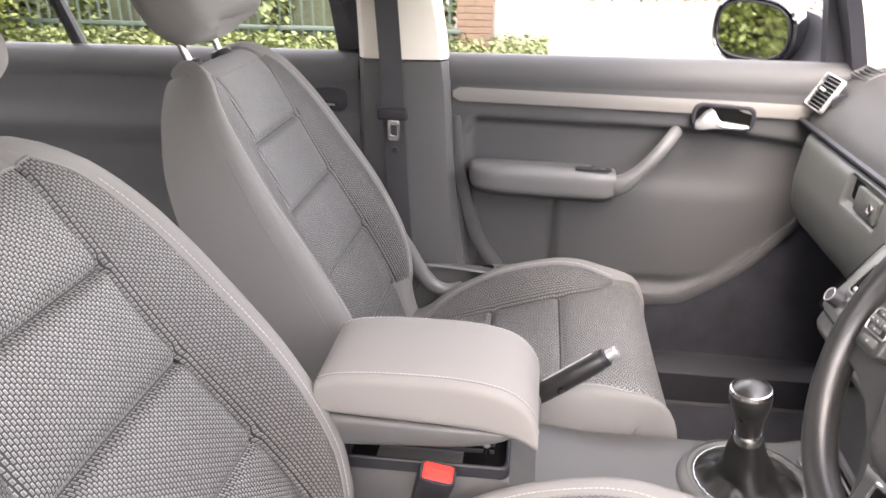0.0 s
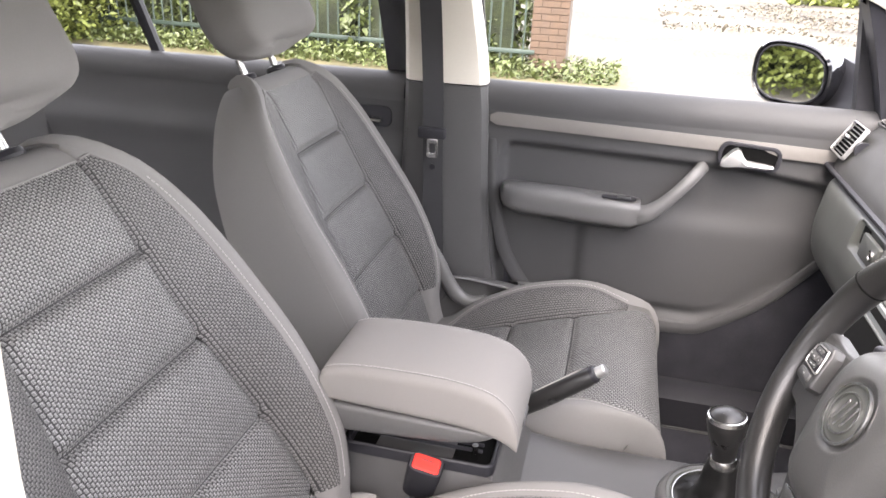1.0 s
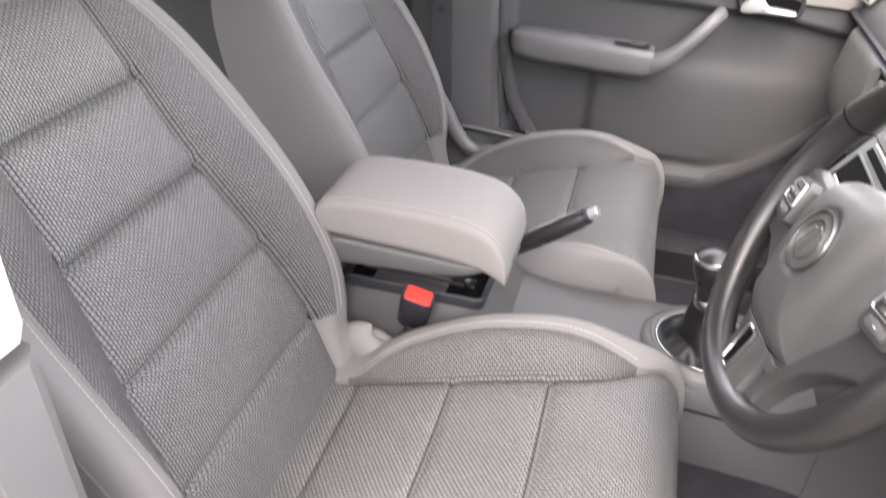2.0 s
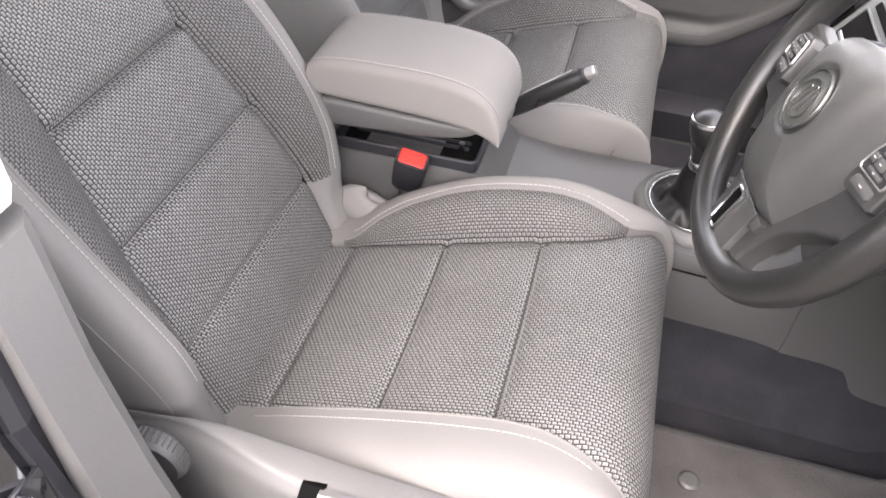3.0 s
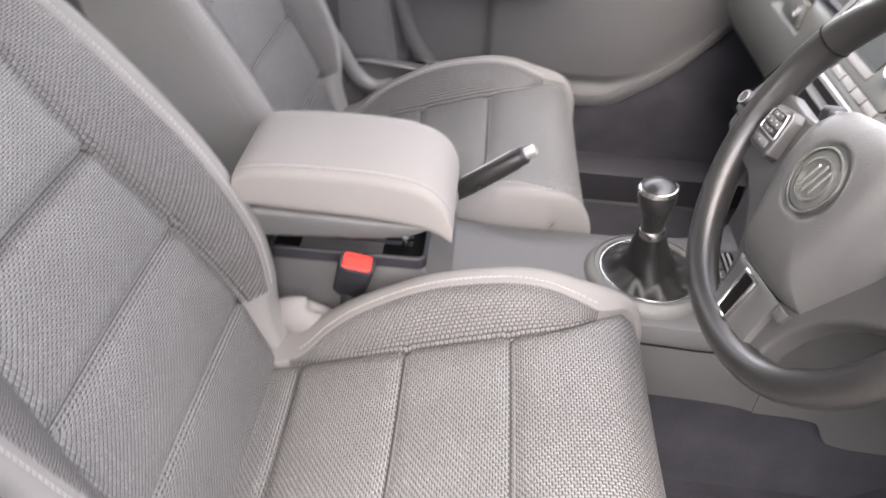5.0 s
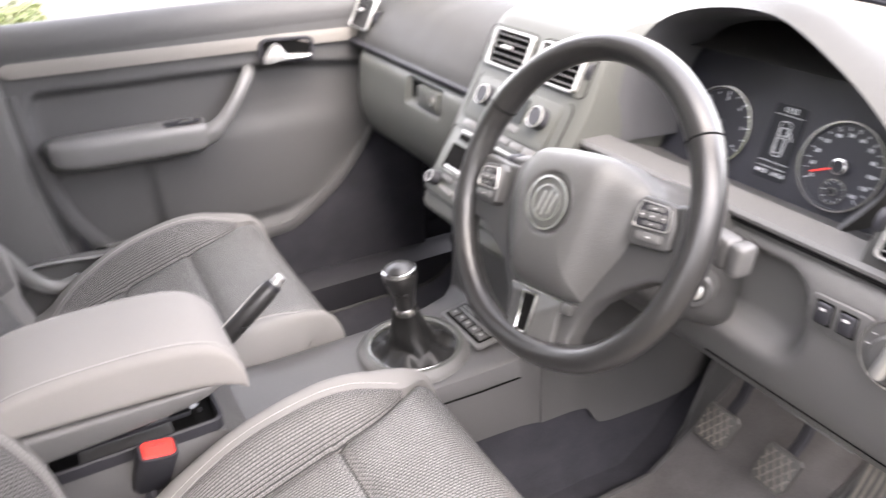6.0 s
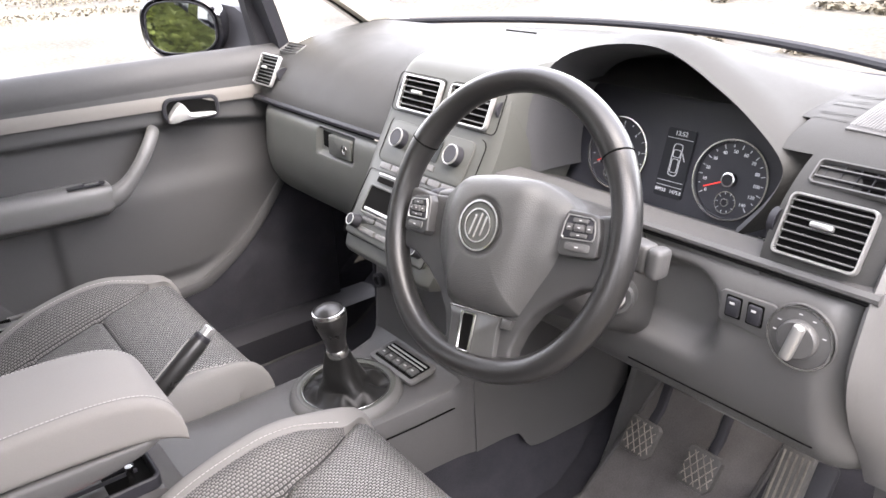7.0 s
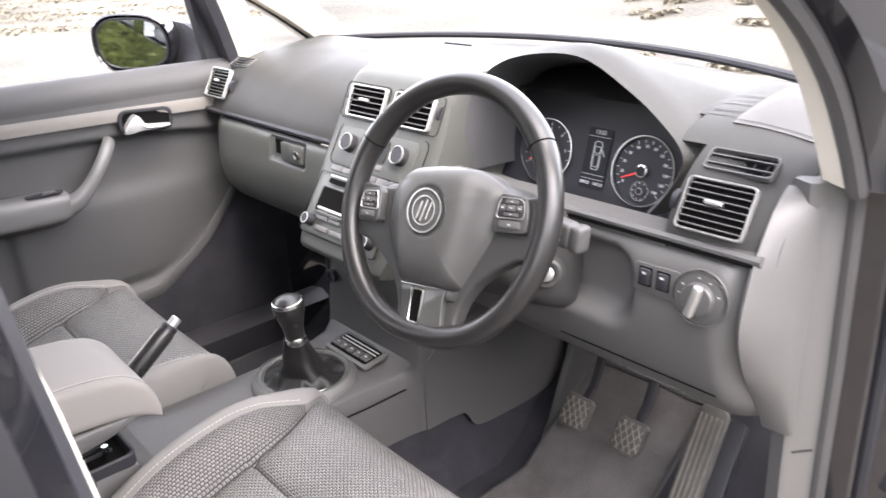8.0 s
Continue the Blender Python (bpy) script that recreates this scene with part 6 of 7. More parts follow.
part("lower_cheek", loft([[Vector((x, y, z)) for x, y in ((x0, -w), (x0, w), (0.72, w + 0.01), (0.72, -w - 0.01))] for z, x0, w in ((0.60, 0.55, 0.11), (0.75, 0.548, 0.10), (0.84, 0.535, 0.098), (0.895, 0.50, 0.10))]), M_DARK, con, "dark side below the radio")
soc = part("socket", revolve([(0.014, 0.0), (0.014, 0.010), (0.009, 0.010), (0.009, 0.004), (0.0, 0.004)], axes((0.502, 0.115, 0.80), RIGHT, (0, 0, 1)), 20), M_BLACK, con)
# open bin under the armrest
BX = axes((-0.100, -0.012, 0.7375), (1, 0, 0), (0, 1, 0))
bin_rim = part("bin", hoop(rrect(0.225, 0.176, 0.014), rrect(0.213, 0.164, 0.010), BX, 0.018, 0.002), M_BLACK, con, "open black storage tray")
# shallow black sheet painted as the shade down in the tray
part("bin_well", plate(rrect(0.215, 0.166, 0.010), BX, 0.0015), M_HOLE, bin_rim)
for y in (-0.060, -0.045):
    part("bin_rail", rbox((-0.10, y, 0.750), (0.18, 0.003, 0.006), 0.001), M_BLACK, bin_rim)
part("bin_pin", tube([(-0.020, -0.066, 0.740), (-0.020, -0.066, 0.764)], 0.005, 10), M_CHROME, bin_rim, "small chrome pin")
# switch row ahead of the lever
ST = axes((0.458, -0.005, 0.6925), RIGHT, (1, 0, 0.12))
tray = part("switch_panel", plate(rrect(0.130, 0.060, 0.008), ST, 0.006, 0.002), M_TRIM, con, "dark switch row")
part("switch_well", plate(rrect(0.112, 0.044, 0.004), ST @ Matrix.Translation((0, 0, 0.0062)), 0.0006), M_HOLE, tray)
for i in range(5):
    part("switch", rbox(ST @ Vector((-0.043 + 0.0215 * i, -0.008, 0.008)), (0.019, 0.018, 0.006), 0.002, 2, ST.to_3x3()), M_DARK, tray)
    part("symbol", rbox(ST @ Vector((-0.043 + 0.0215 * i, -0.008, 0.0112)), (0.006, 0.003, 0.0005), 0, 1, ST.to_3x3()), M_PRINT, tray)
for y in (0.007, 0.015):
    part("switch_trim", rbox(ST @ Vector((0, y, 0.0075)), (0.106, 0.003, 0.003), 0.001, 1, ST.to_3x3()), M_SILVER, tray, "silver line")
lever = thing("gear_lever", "black leather gear lever with a chrome-topped knob", "gear lever", (0.345, 0, 0.684))
LX, LY, LZ = 0.345, 0.0, 0.686
part("boot_collar", revolve([(0.098, -0.016), (0.0955, -0.002), (0.091, 0.006), (0.084, 0.010)], Matrix.Translation((LX, LY, LZ)), 56, False), M_TRIM, lever, "grey plastic collar")
part("boot_ring", surf(lambda a, b: Vector((LX + (0.080 + 0.008 * math.cos(b)) * math.cos(a), LY + (0.080 + 0.008 * math.cos(b)) * math.sin(a), LZ + 0.001 + 0.009 * math.sin(b))), [2 * math.pi * i / 48 for i in range(49)], [2 * math.pi * i / 10 for i in range(10)], None, 0, True), M_SMOOTH, lever, "smooth grey boot ring")
part("ring_line", tube([(LX + 0.073 * math.cos(a), LY + 0.073 * math.sin(a), LZ + 0.0075) for a in (2 * math.pi * i / 48 for i in range(48))], 0.0007, 6, True), M_CHROME, lever, "thin chrome line")
def boot(h, a):
    # folded skirt in the ring, then a squarish gaiter up to the knob
    if h < 0.3:
        k = h / 0.3
        r = 0.074 - 0.034 * k ** 0.8
        z = 0.002 + 0.016 * k ** 1.5 + (0.006 * math.sin(5 * a + 1.0) + 0.004 * math.sin(9 * a + 2.0)) * math.sin(math.pi * k)
    else:
        k = (h - 0.3) / 0.7
        r = 0.040 - 0.021 * k ** 0.8 + 0.0018 * math.sin(3 * a + 7 * k) * (1 - k)
        z = 0.018 + 0.072 * k
    square = 1.0 + 0.13 * math.cos(4 * a) * min(1.0, h / 0.3) * (1 - 0.7 * h)
    cx, cy = LX + (0.330 - LX) * h, LY - 0.008 * h
    return Vector((cx + r * square * math.cos(a), cy + r * square * math.sin(a), LZ + z))
part("boot", surf(boot, span(0, 1, 34), [2 * math.pi * i / 56 for i in range(56)], None, 0, True), M_BOOT, lever, "creased black leather boot")
KM = axes((0.329, -0.014, 0.779), RIGHT, (0.985, 0, 0.10))
part("collar", revolve([(0.017, -0.012), (0.0185, -0.008), (0.0185, 0.0), (0.017, 0.003), (0.0, 0.003)], KM, 28), M_CHROME, lever, "chrome collar")
kn = part("knob", revolve([(0.015, 0.0), (0.017, 0.006), (0.018, 0.020), (0.0225, 0.038), (0.0265, 0.052), (0.0272, 0.062), (0.0255, 0.070), (0.0, 0.070)], KM, 32), M_LEATHER, lever, "black knob")
part("knob_ring", revolve([(0.0262, 0.066), (0.0272, 0.068), (0.0262, 0.0735), (0.0245, 0.0742), (0.0240, 0.070)], KM, 32, False), M_CHROME, kn, "chrome ring")
part("knob_cap", revolve([(0.0235, 0.070), (0.0225, 0.0745), (0.016, 0.0790), (0.008, 0.0810), (0.0, 0.0815)], KM, 28), M_LEATHER, kn, "black cap")
part("gear_pattern", joined(*[rbox(KM @ Vector((x, y, 0.0806 - 0.0008)), (w, h, 0.0012), 0.0003, 1, KM.to_3x3()) for x, y, w, h in ((-0.008, 0, 0.0012, 0.014), (0, 0, 0.0012, 0.014), (0.008, 0, 0.0012, 0.014), (0, 0, 0.017, 0.0012))]), M_PRINT, kn, "white gear pattern lines")

brake = thing("handbrake", "black leather handbrake lever with a chrome button", "handbrake", (0.03, 0.035, 0.70))
hb0, hb1 = Vector((-0.06, 0.036, 0.700)), Vector((0.136, 0.032, 0.856))
hd = (hb1 - hb0).normalized()
part("grip", tube([hb0.lerp(hb1, f) for f in (0, 0.3, 0.5, 0.62, 0.8, 0.94, 1.0)], [0.010, 0.011, 0.0135, 0.0155, 0.0155, 0.0150, 0.0125], 14), M_LEATHER, brake, "black leather grip")
part("grip_seam", tube([hb0.lerp(hb1, f) + Vector((-0.0100, 0, 0.0125)) for f in span(0.62, 0.95, 8)], 0.001, 5), M_THREAD, brake)
part("end_ring", tube([hb1 - hd * 0.004, hb1 + hd * 0.002, hb1 + hd * 0.004], [0.0135, 0.0130, 0.0105], 16), M_BLACK, brake, "black end ring")
part("button", tube([hb1 + hd * 0.002, hb1 + hd * 0.017, hb1 + hd * 0.019], [0.0088, 0.0086, 0.0068], 14), M_SILVER, brake, "chrome release button")

def arm_prof(u):
    """x, top and bottom of the lid from back to front."""
    return along([(0, -0.238, 0.872, 0.852), (0.05, -0.230, 0.893, 0.846), (0.18, -0.19, 0.905, 0.842), (0.45, -0.10, 0.909, 0.838), (0.65, -0.036, 0.906, 0.834), (0.78, 0.006, 0.896, 0.828), (0.87, 0.030, 0.878, 0.820), (0.94, 0.042, 0.856, 0.814), (0.98, 0.046, 0.838, 0.813), (1.0, 0.046, 0.828, 0.816)], u)
def lid(u, j):
    x, zt, zb = arm_prof(u)
    h, w = (zt - zb) / 2, 0.083
    a = 2 * math.pi * j
    c, s = math.cos(a), math.sin(a)
    y = -0.055 + w * math.copysign(abs(c) ** 0.28, c) * (1.0 - 0.06 * (u < 0.03))
    z = (zt + zb) / 2 + h * math.copysign(abs(s) ** 0.32, s)
    return Vector((x, y, z))
jj = [i / 48 for i in range(48)]
bm = surf(lid, span(0, 1, 44), jj, None, 0, True)
bm.verts.ensure_lookup_table()
bm.faces.new([bm.verts[i] for i in range(48)]), bm.faces.new([bm.verts[43 * 48 + i] for i in range(48)])
arm = part("armrest", bm, M_ARM, con, "padded pale grey fabric armrest lid")
for side in (1, -1):
    bits = []
    for k in range(56):
        u = 0.05 + 0.9 * k / 56
        p0, p1 = lid(u, 0.155 if side > 0 else 0.345), lid(u + 0.011, 0.155 if side > 0 else 0.345)
        bits.append(tube([p0 + Vector((0, side * 0.0006, 0.0006)), p1 + Vector((0, side * 0.0006, 0.0006))], 0.00065, 5))
    part("stitching", joined(*bits), M_THREAD, arm, "pale stitching")
    part("seam", tube([lid(u, 0.148 if side > 0 else 0.352) for u in span(0.03, 0.98, 40)], 0.0012, 5), M_GREY, arm)
def under_lip(u, j):
    a = 2 * math.pi * j
    c, s = math.cos(a), math.sin(a)
    x = -0.235 + 0.250 * u
    zt, zb = 0.844 - 0.008 * u, along([(0, 0.790), (0.4, 0.798), (0.75, 0.806), (0.92, 0.817), (1, 0.830)], u)
    return Vector((x, -0.055 + 0.078 * math.copysign(abs(c) ** 0.3, c), (zt + zb) / 2 + (zt - zb) / 2 * math.copysign(abs(s) ** 0.35, s)))
bm = surf(under_lip, span(0, 1, 24), [i / 36 for i in range(36)], None, 0, True)
bm.verts.ensure_lookup_table()
bm.faces.new([bm.verts[i] for i in range(36)]), bm.faces.new([bm.verts[23 * 36 + i] for i in range(36)])
part("lid_underside", bm, M_DARK, arm, "grey plastic lid underside")
part("hinge", rbox((-0.235, -0.04, 0.79), (0.04, 0.12, 0.09), 0.012), M_TRIM, arm, "grey hinge post")
part("catch", rbox((0.040, -0.055, 0.822), (0.018, 0.05, 0.014), 0.005), M_DARK, arm, "dark catch")

# belt buckle beside the driver's seat
BK = axes((-0.086, -0.115, 0.732), (1, 0.06, -0.22), (0.10, -0.45, 1))
buck = thing("seat_belt_buckle", "black seat belt buckle with a red button", "buckle", (-0.088, -0.112, 0.69))
part("body", loft([[BK @ Vector((x * w, z, y * d)) for x, y in rrect(2, 2, 0.5, 3)] for z, w, d in ((-0.060, 0.016, 0.010), (-0.045, 0.023, 0.014), (0.0, 0.024, 0.015), (0.030, 0.0245, 0.016), (0.038, 0.023, 0.015))]), M_BLACK, buck)
part("button", loft([[BK @ Vector((x * w, z, y * d)) for x, y in rrect(2, 2, 0.3, 3)] for z, w, d in ((0.030, 0.0195, 0.0115), (0.0395, 0.0195, 0.0115), (0.0410, 0.0180, 0.0100))]), M_RED, buck, "bright red release button")
part("button_mark", rbox(BK @ Vector((0, 0.0413, -0.004)), (0.018, 0.0008, 0.0016), 0, 1, BK.to_3x3()), M_SEAM, buck)
part("stalk", tube([BK @ Vector((0, -0.055, 0)), Vector((-0.10, -0.125, 0.62)), Vector((-0.12, -0.13, 0.54))], 0.012, 8), M_BLACK, buck)

# passenger's belt on the pillar
belt = thing("seat_belt", "black seat belt hanging on the pillar with a steel tongue", "seat belt", (-0.27, 0.65, 0.5))
bl = smooth_line([(-0.292, 0.575, 1.50), (-0.290, 0.606, 1.40), (-0.286, 0.634, 1.28), (-0.283, 0.656, 1.15), (-0.281, 0.664, 1.05), (-0.276, 0.664, 0.90), (-0.266, 0.658, 0.75), (-0.25, 0.650, 0.55)], 30)
part("webbing", surf(lambda a, b: Vector(bl[a]) + Vector((0.0235 * b, 0, 0)), list(range(30)), [-1, -0.6, 0, 0.6, 1], None, 0.0016), M_BELT, belt, "black webbing")
part("tongue_grip", rbox((-0.280, 0.650, 1.043), (0.066, 0.018, 0.026), 0.006, 3), M_BLACK, belt, "black plastic grip")
part("tongue", hoop(rrect(0.026, 0.044, 0.006), rrect(0.013, 0.022, 0.003), axes((-0.278, 0.650, 1.008), (1, 0, 0), (0, 0, 1)), 0.003, 0.0008), M_CHROME, belt, "steel tongue")
part("tongue_stop", revolve([(0.007, 0.0), (0.007, 0.003), (0.0, 0.004)], axes((-0.276, 0.650, 0.965), (1, 0, 0), (0, 0, 1)), 14), M_BLACK, belt)

# ---- pedals and mats ----
def pedal(x, y, z, w, h, tilt, label):
    p = thing("pedal", label, "pedal", (x, y, z), "pedals")
    m = axes((x, y, z), RIGHT, (math.sin(tilt), 0, math.cos(tilt)))
    pd = part("pad", plate([(-w * 0.42, -h / 2), (w * 0.30, -h / 2), (w * 0.46, -h * 0.30), (w / 2, h * 0.40), (w * 0.40, h / 2), (-w * 0.42, h / 2), (-w / 2, h * 0.35), (-w / 2, -h * 0.35)], m, 0.012, 0.004), M_RUBBER, p, "worn rubber pad")
    for s in (1, -1):
        for i in range(-3, 4):
            c = Vector((i * w * 0.22 * s, 0, 0.0125))
            ends = []
            for k in range(-30, 31):
                q = Vector((c.x + k * 0.002 * 0.62, k * 0.002 * s, 0.0122))
                if abs(q.x) < w * 0.43 and abs(q.y) < h * 0.43:
                    ends.append(q)
            if len(ends) > 3:
                part("tread_rib", tube([m @ ends[0], m @ ends[-1]], 0.0011, 5), M_WORN, pd)
    part("arm", tube([m @ Vector((0, 0.01, -0.004)), m @ Vector((0, 0.06, -0.020)), Vector((x + 0.12, y, z + 0.20)), Vector((x + 0.13, y, z + 0.32))], [0.010, 0.010, 0.011, 0.012], 8, False, 0.7), M_BLACK, p, "black steel arm")
    return p
pedal(0.775, -0.288, 0.535, 0.064, 0.066, 0.55, "worn clutch pedal with a cross-ribbed pad")
pedal(0.768, -0.414, 0.545, 0.064, 0.068, 0.55, "worn brake pedal with a cross-ribbed pad")
acc = thing("pedal", "long grey accelerator pedal hinged on the floor", "pedal", (0.76, -0.54, 0.45), "pedals")
AM = axes((0.775, -0.545, 0.545), (0.04, -1, 0.0), (0.62, 0.08, 1))
part("pad", plate(rrect(0.052, 0.225, 0.016), AM, 0.014, 0.005), M_RUBBER, acc, "worn grey pad")
for i in range(-2, 3):
    part("rib", rbox(AM @ Vector((i * 0.0095, 0, 0.0142)), (0.004, 0.19, 0.002), 0.001, 1, AM.to_3x3()), M_WORN, acc)
part("housing", rbox(AM @ Vector((0.012, 0.0, -0.018)), (0.085, 0.20, 0.02), 0.008, 2, AM.to_3x3()), M_BLACK, acc)

def mat(x0, x1, y0, y1, label, pile, waist=0.0):
    m = thing("floor_mat", label, "floor mat", ((x0 + x1) / 2, (y0 + y1) / 2, 0.392), "floor mats")
    def top(u, v):
        x = x0 + (x1 - x0) * u
        cut = min(1.0, max(0.0, (x - 0.42) / 0.22))
        low = y0 + waist * cut * cut * (3 - 2 * cut)
        y = low + (y1 - low) * v
        rise = 0.0 if x < 0.70 else (x - 0.70) * 0.72
        return Vector((x, y, 0.398 + rise + 0.003 * noise.noise((x * 9, y * 9, 3.0))))
    part("carpet_face", surf(top, span(0, 1, 26), span(0, 1, 20), None, -0.006), pile, m, "worn grey pile")
    path = [top(u, 0) for u in span(0, 1, 20)] + [top(1, v) for v in span(0.05, 1, 12)] + [top(u, 1) for u in span(0.95, 0, 20)] + [top(0, v) for v in span(0.95, 0.05, 12)]
    part("binding", tube(path, 0.005, 6, True), M_SEAM, m, "stitched edge")
    return m
mt = mat(0.02, 0.93, -0.64, -0.215, "worn dusty grey floor mat before the driver's seat", M_MAT, 0.165)
part("fixing", revolve([(0.016, 0.0), (0.016, 0.005), (0.012, 0.008), (0.0, 0.008)], Matrix.Translation((0.42, -0.30, 0.399)), 24), M_DARK, mt, "round mat fixing")
mat(0.0, 0.90, 0.215, 0.62, "dark floor mat before the passenger seat", M_CARPET)


# ---- door mirror ----
mir = thing("door_mirror", "black painted door mirror with an oval glass", "door mirror", (0.60, 0.80, 1.13))
MM = axes((0.505, 0.945, 1.192), Vector((0.62, -0.785, 0)), (0, 0, 1))
def oval(w, h, p=0.70, cut=0.0):
    return [(w * math.copysign(abs(math.cos(a)) ** p, math.cos(a)), (h * (1 - cut * math.cos(a))) * math.copysign(abs(math.sin(a)) ** p, math.sin(a))) for a in (2 * math.pi * i / 48 for i in range(48))]
rings = []
for d, k in ((0.006, 0.88), (0.014, 0.95), (0.010, 1.0), (-0.02, 1.0), (-0.06, 0.93), (-0.095, 0.74), (-0.112, 0.42), (-0.116, 0.10)):
    rings.append([MM @ Vector((x, y - 0.004 * (d < -0.05), d)) for x, y in oval(0.112 * k, 0.074 * k, 0.72, 0.06)])
part("housing", loft(rings), M_GLOSS, mir, "gloss black housing")
part("mirror_glass", plate(oval(0.094, 0.060, 0.72, 0.06), MM @ Matrix.Translation((0, 0, 0.0085)), 0.004), M_MIRROR, mir, "silvered glass")
part("glass_rim", hoop(oval(0.0975, 0.0635, 0.72, 0.06), oval(0.0935, 0.0595, 0.72, 0.06), MM @ Matrix.Translation((0, 0, 0.0085)), 0.006, 0.001), M_BLACK, mir)
part("foot", loft([[Vector((x, y, z)) for x, z in ((0.555 + k, 1.118), (0.70, 1.112), (0.70, 1.20 + h), (0.60 + k, 1.215 + h))] for y, k, h in ((0.775, 0.05, -0.035), (0.82, 0.03, -0.01), (0.87, 0.01, 0.02), (0.93, -0.01, 0.03))]), M_BLACK, mir, "black mirror foot")
tri = thing("mirror_corner", "black triangular corner cover at the door window", "window corner", (0.6, 0.745, 1.15))
part("cover", loft([[Vector((x, y, z)) for x, z in ((0.600, 1.150), (0.700, 1.150), (0.640, 1.38), (0.560, 1.40))] for y in (0.742, 0.775)]), M_BLACK, tri)

# ---- the drive and what stands round it ----
single("ground", surf(lambda x, y: Vector((x, y, 0.0)), [-400, -60, -20, -8, -3, 0, 3, 8, 20, 60, 400], [-400, -60, -20, -8, -3, 0, 3, 8, 20, 60, 400]), M_CONCRETE, "pale sunlit gravel drive", "ground", kind="structure")
rng = random.Random(4)
leaf = [(-0.5, 0.0), (-0.15, 0.28), (0.25, 0.22), (0.6, 0.0), (0.25, -0.22), (-0.15, -0.28)]


def leaves(name, count, spot, size, label, category, mat=None):
    """Many small leaves, each a folded blade."""
    verts, faces = [], []
    for _ in range(count):
        p, s = spot(), size * rng.uniform(0.6, 1.4)
        q = Euler((rng.uniform(-1.1, 1.1), rng.uniform(-1.1, 1.1), rng.uniform(0, 6.3))).to_matrix()
        k = len(verts)
        for x, y in leaf:
            verts.append(p + q @ Vector((x * s, y * s, abs(y) * s * 0.4)))
        faces += [(k, k + 1, k + 2, k + 3), (k, k + 3, k + 4, k + 5)]
    me = bpy.data.meshes.new(name)
    me.from_pydata([tuple(v) for v in verts], [], faces)
    me.materials.append(mat or M_LEAF)
    for f in me.polygons:
        f.use_smooth = True
    return tagged(new(name, me), label, category, kind="stuff")


def hedge_spot(x0, x1, y0, depth, h):
    def f():
        x = rng.uniform(x0, x1)
        front = y0 + 0.35 * noise.noise((x * 0.7, 0, 1)) + 0.2 * noise.noise((x * 2.1, 0, 5))
        z = rng.uniform(0.05, h + 0.5 * noise.noise((x * 0.6, 3, 0)))
        y = front + depth * rng.random() ** 2.2 + 0.25 * noise.noise((x * 1.7, z * 1.9, 2)) + 0.4 * max(0.0, z - h + 0.6) ** 2
        return Vector((x, y, z))
    return f


leaves("hedge", 70000, hedge_spot(-14, -1.0, 8.0, 1.0, 3.0), 0.085, "tall clipped green hedge behind the iron fence", "hedge")
# backing sheet, painted dark as the shade seen through the leaves
single("hedge_core", surf(lambda x, z: Vector((x, 8.45 + 0.3 * noise.noise((x, z, 0)), z)), span(-15, -1.2, 30), span(0, 3.0, 10), None, 0.5), M_HEDGE_SHADE, "dark sheet painted as the shade inside the hedge", "hedge", kind="structure")
single("verge", surf(lambda x, y: Vector((x, y, 0.02 + 0.03 * noise.noise((x, y, 0)))), span(-15, 0.2, 40), span(7.0, 9.0, 10)), M_SOIL, "dry leaf-strewn verge along the hedge", "verge", kind="structure")
leaves("weeds", 12000, lambda: Vector((rng.uniform(-12, 0.1), 7.3 + 0.9 * rng.random(), 0.03 + 0.18 * rng.random() ** 2)), 0.055, "low yellow-green weeds on the verge", "weeds")
fence = thing("iron_fence", "dark green upright iron bar fence", "fence", (-2, 8.0, 0))
for i in range(60):
    part("bar", tube([(-9.0 + 0.135 * i, 7.85, 0.1), (-9.0 + 0.135 * i, 7.85, 1.75)], 0.012, 6), M_IRON, fence)
for z in (0.25, 1.6):
    part("rail", rbox((-5.0, 7.85, z), (8.2, 0.03, 0.05), 0.005), M_IRON, fence)
pier = thing("brick_pier", "brown brick gate pier at the fence end", "gate pier", (-0.75, 8.0, 0))
part("core", rbox((-0.75, 8.1, 0.9), (0.42, 0.42, 1.8), 0.0), M_MORTAR, pier)
for r in range(24):
    for x, w in ((-0.852, 0.204), (-0.641, 0.210)) if r % 2 else ((-0.906, 0.102), (-0.748, 0.204), (-0.590, 0.102)):
        part("brick", rbox((x, 7.886, 0.04 + 0.075 * r), (w, 0.02, 0.067), 0.003, 1), M_BRICK, pier)
part("cap", rbox((-0.75, 8.1, 1.84), (0.54, 0.54, 0.08), 0.02), M_CONCRETE, pier)
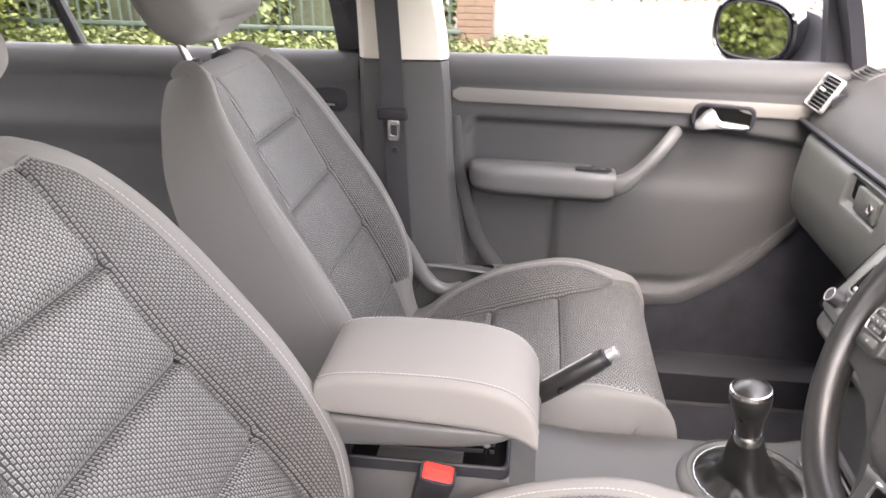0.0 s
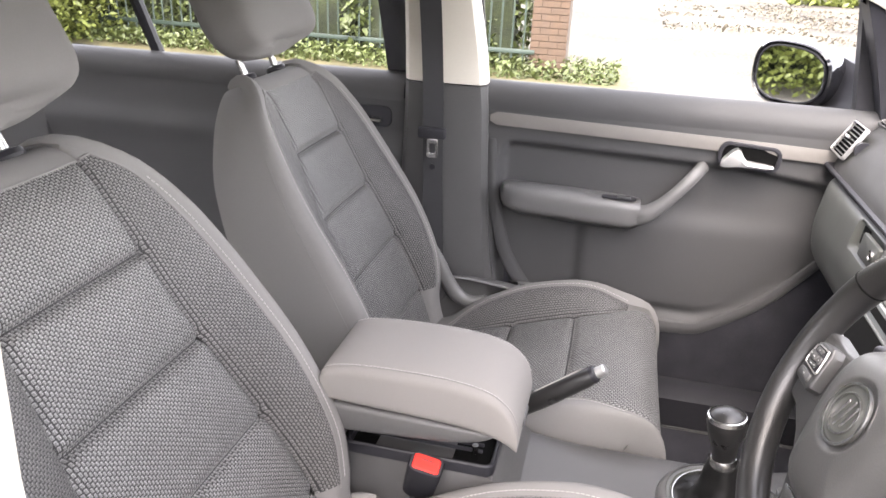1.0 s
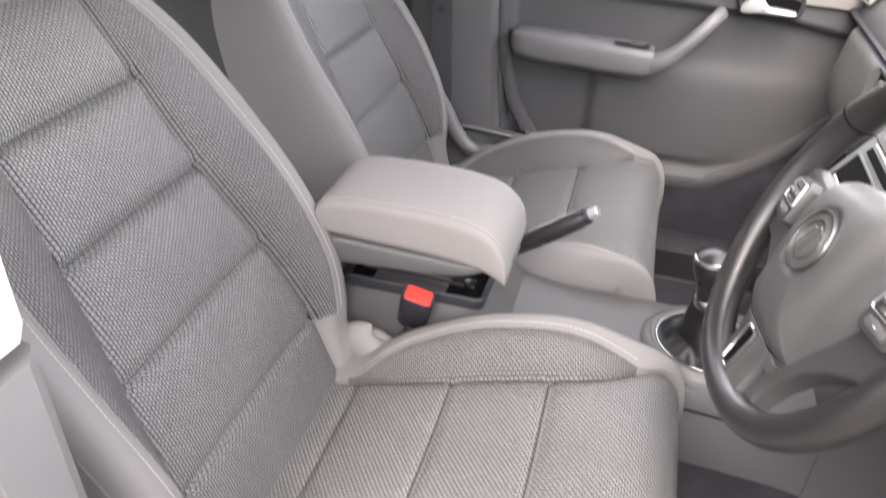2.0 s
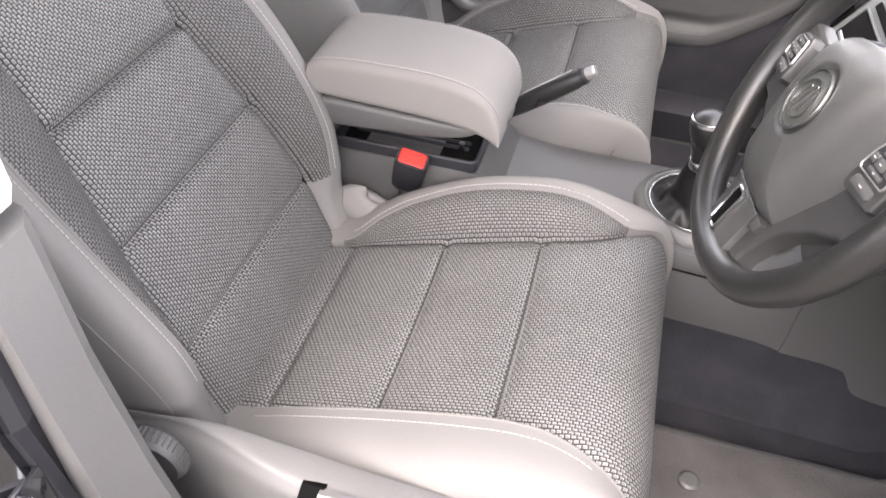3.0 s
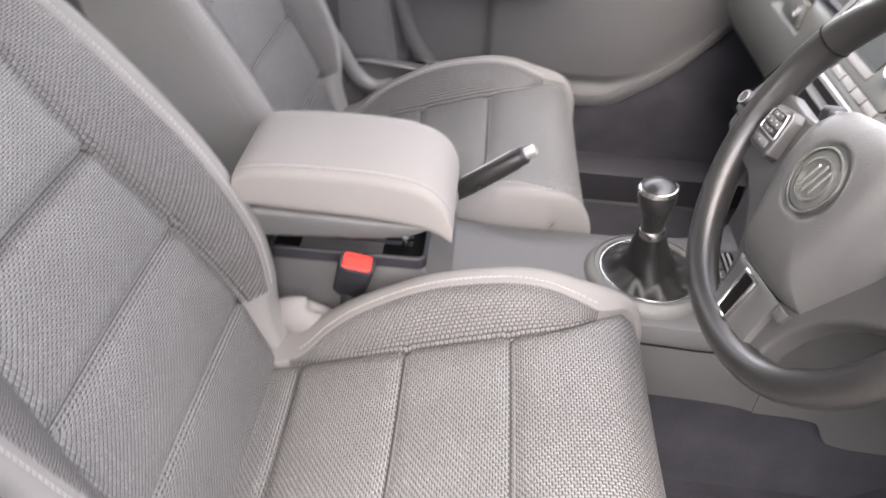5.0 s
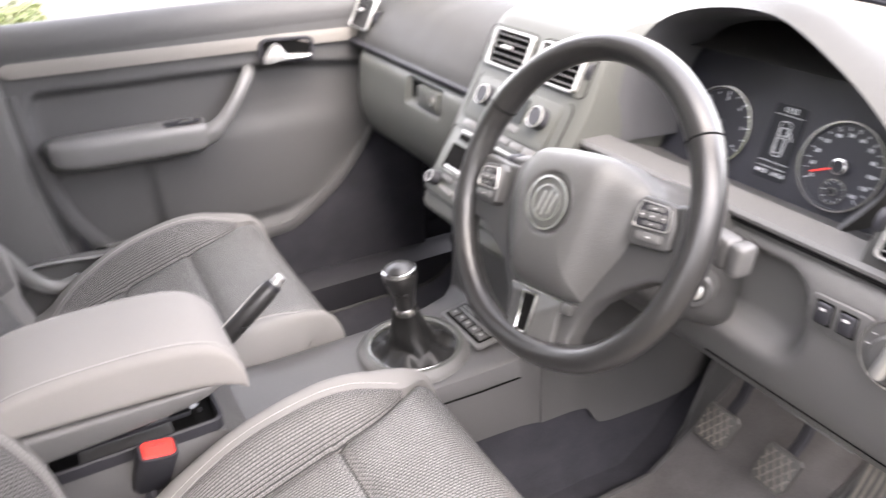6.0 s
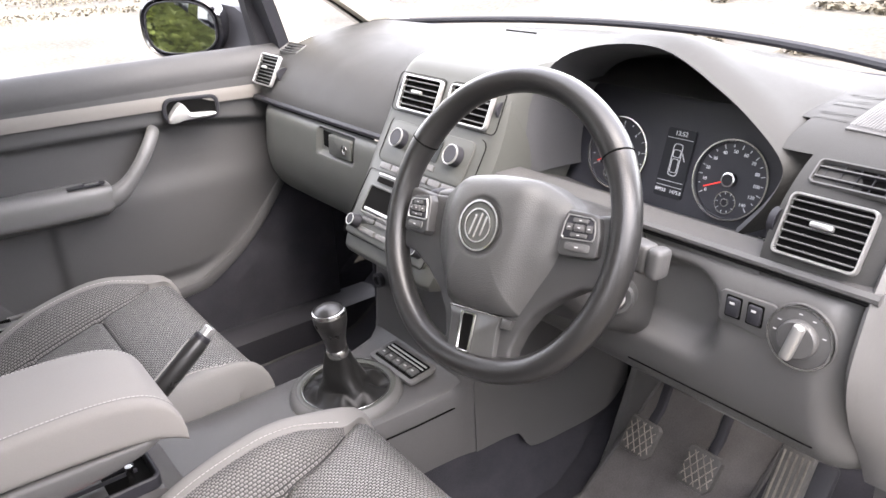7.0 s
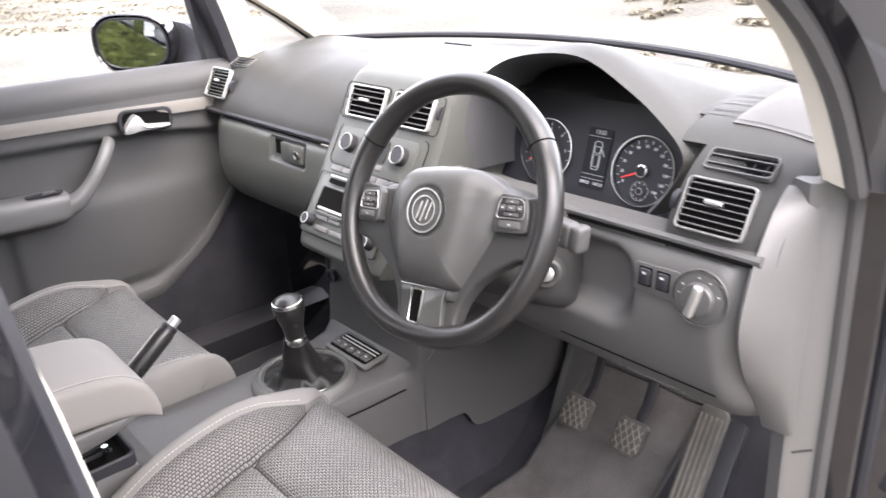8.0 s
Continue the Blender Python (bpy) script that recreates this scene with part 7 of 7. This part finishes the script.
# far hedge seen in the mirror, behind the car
# same painted-shade sheet behind the shrub leaves
single("shrub_core", surf(lambda y, z: Vector((-7.7 + 0.2 * noise.noise((y, z, 0)), y, z)), span(-3, 9, 24), span(0, 3.2, 10), None, 0.3), M_HEDGE_SHADE, "dark sheet painted as the shade inside the shrubs", "shrub", kind="structure")
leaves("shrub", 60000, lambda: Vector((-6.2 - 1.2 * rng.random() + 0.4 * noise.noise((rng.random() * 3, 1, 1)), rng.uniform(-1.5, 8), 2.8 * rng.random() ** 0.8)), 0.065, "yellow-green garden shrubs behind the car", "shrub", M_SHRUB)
leaves("tree_leaves", 9000, lambda: Vector((-7 + 2.5 * rng.gauss(0, 0.6), -9 + 2.5 * rng.gauss(0, 0.6), 4.5 + 1.6 * rng.gauss(0, 0.6))), 0.18, "green tree crown by the drive", "tree")

# drifts on the far drive and before the bonnet: fallen leaves, also painting dappled tree shade
M_FALLEN = surface("fallen_leaf_and_dapple", (0.10, 0.087, 0.062), 0.8, var=0.6, patch=2.0, grain=60, bump=0.0)


def drift(x0, x1, y0, y1, scale, cut):
    def f():
        while True:
            x, y = rng.uniform(x0, x1), rng.uniform(y0, y1)
            if noise.noise((x * scale, y * scale * 2.0, 4.0)) + 0.4 * noise.noise((x * scale * 4, y * scale * 5, 1.0)) > cut:
                return Vector((x, y, 0.012 + 0.03 * rng.random()))
    return f


leaves("leaves_and_dapple", 5200, drift(0.8, 15.0, 14.0, 26.0, 0.35, 0.06), 0.075, "brown fallen leaves and painted dappled shade along the far side of the drive", "fallen leaves", M_FALLEN)
leaves("leaves_and_dapple", 2600, drift(7.4, 9.6, 2.4, 5.3, 0.7, 0.0), 0.07, "brown fallen leaves and painted dappled shade on the drive", "fallen leaves", M_FALLEN)
leaves("leaves_and_dapple", 3000, drift(11.0, 16.0, 5.5, 9.0, 0.5, 0.0), 0.11, "brown fallen leaves and painted dappled shade on the drive", "fallen leaves", M_FALLEN)
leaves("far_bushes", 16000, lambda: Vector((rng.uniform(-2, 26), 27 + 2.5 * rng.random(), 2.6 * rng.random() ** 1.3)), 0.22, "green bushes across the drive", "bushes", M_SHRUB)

# unseen wall added on the driver's side to cut low sky light
single("light_block_wall", rbox((-1.0, -5.2, 1.25), (14.0, 0.3, 2.5), 0.02), M_RENDER, "plain grey wall added to block low sky light", "wall", kind="structure")
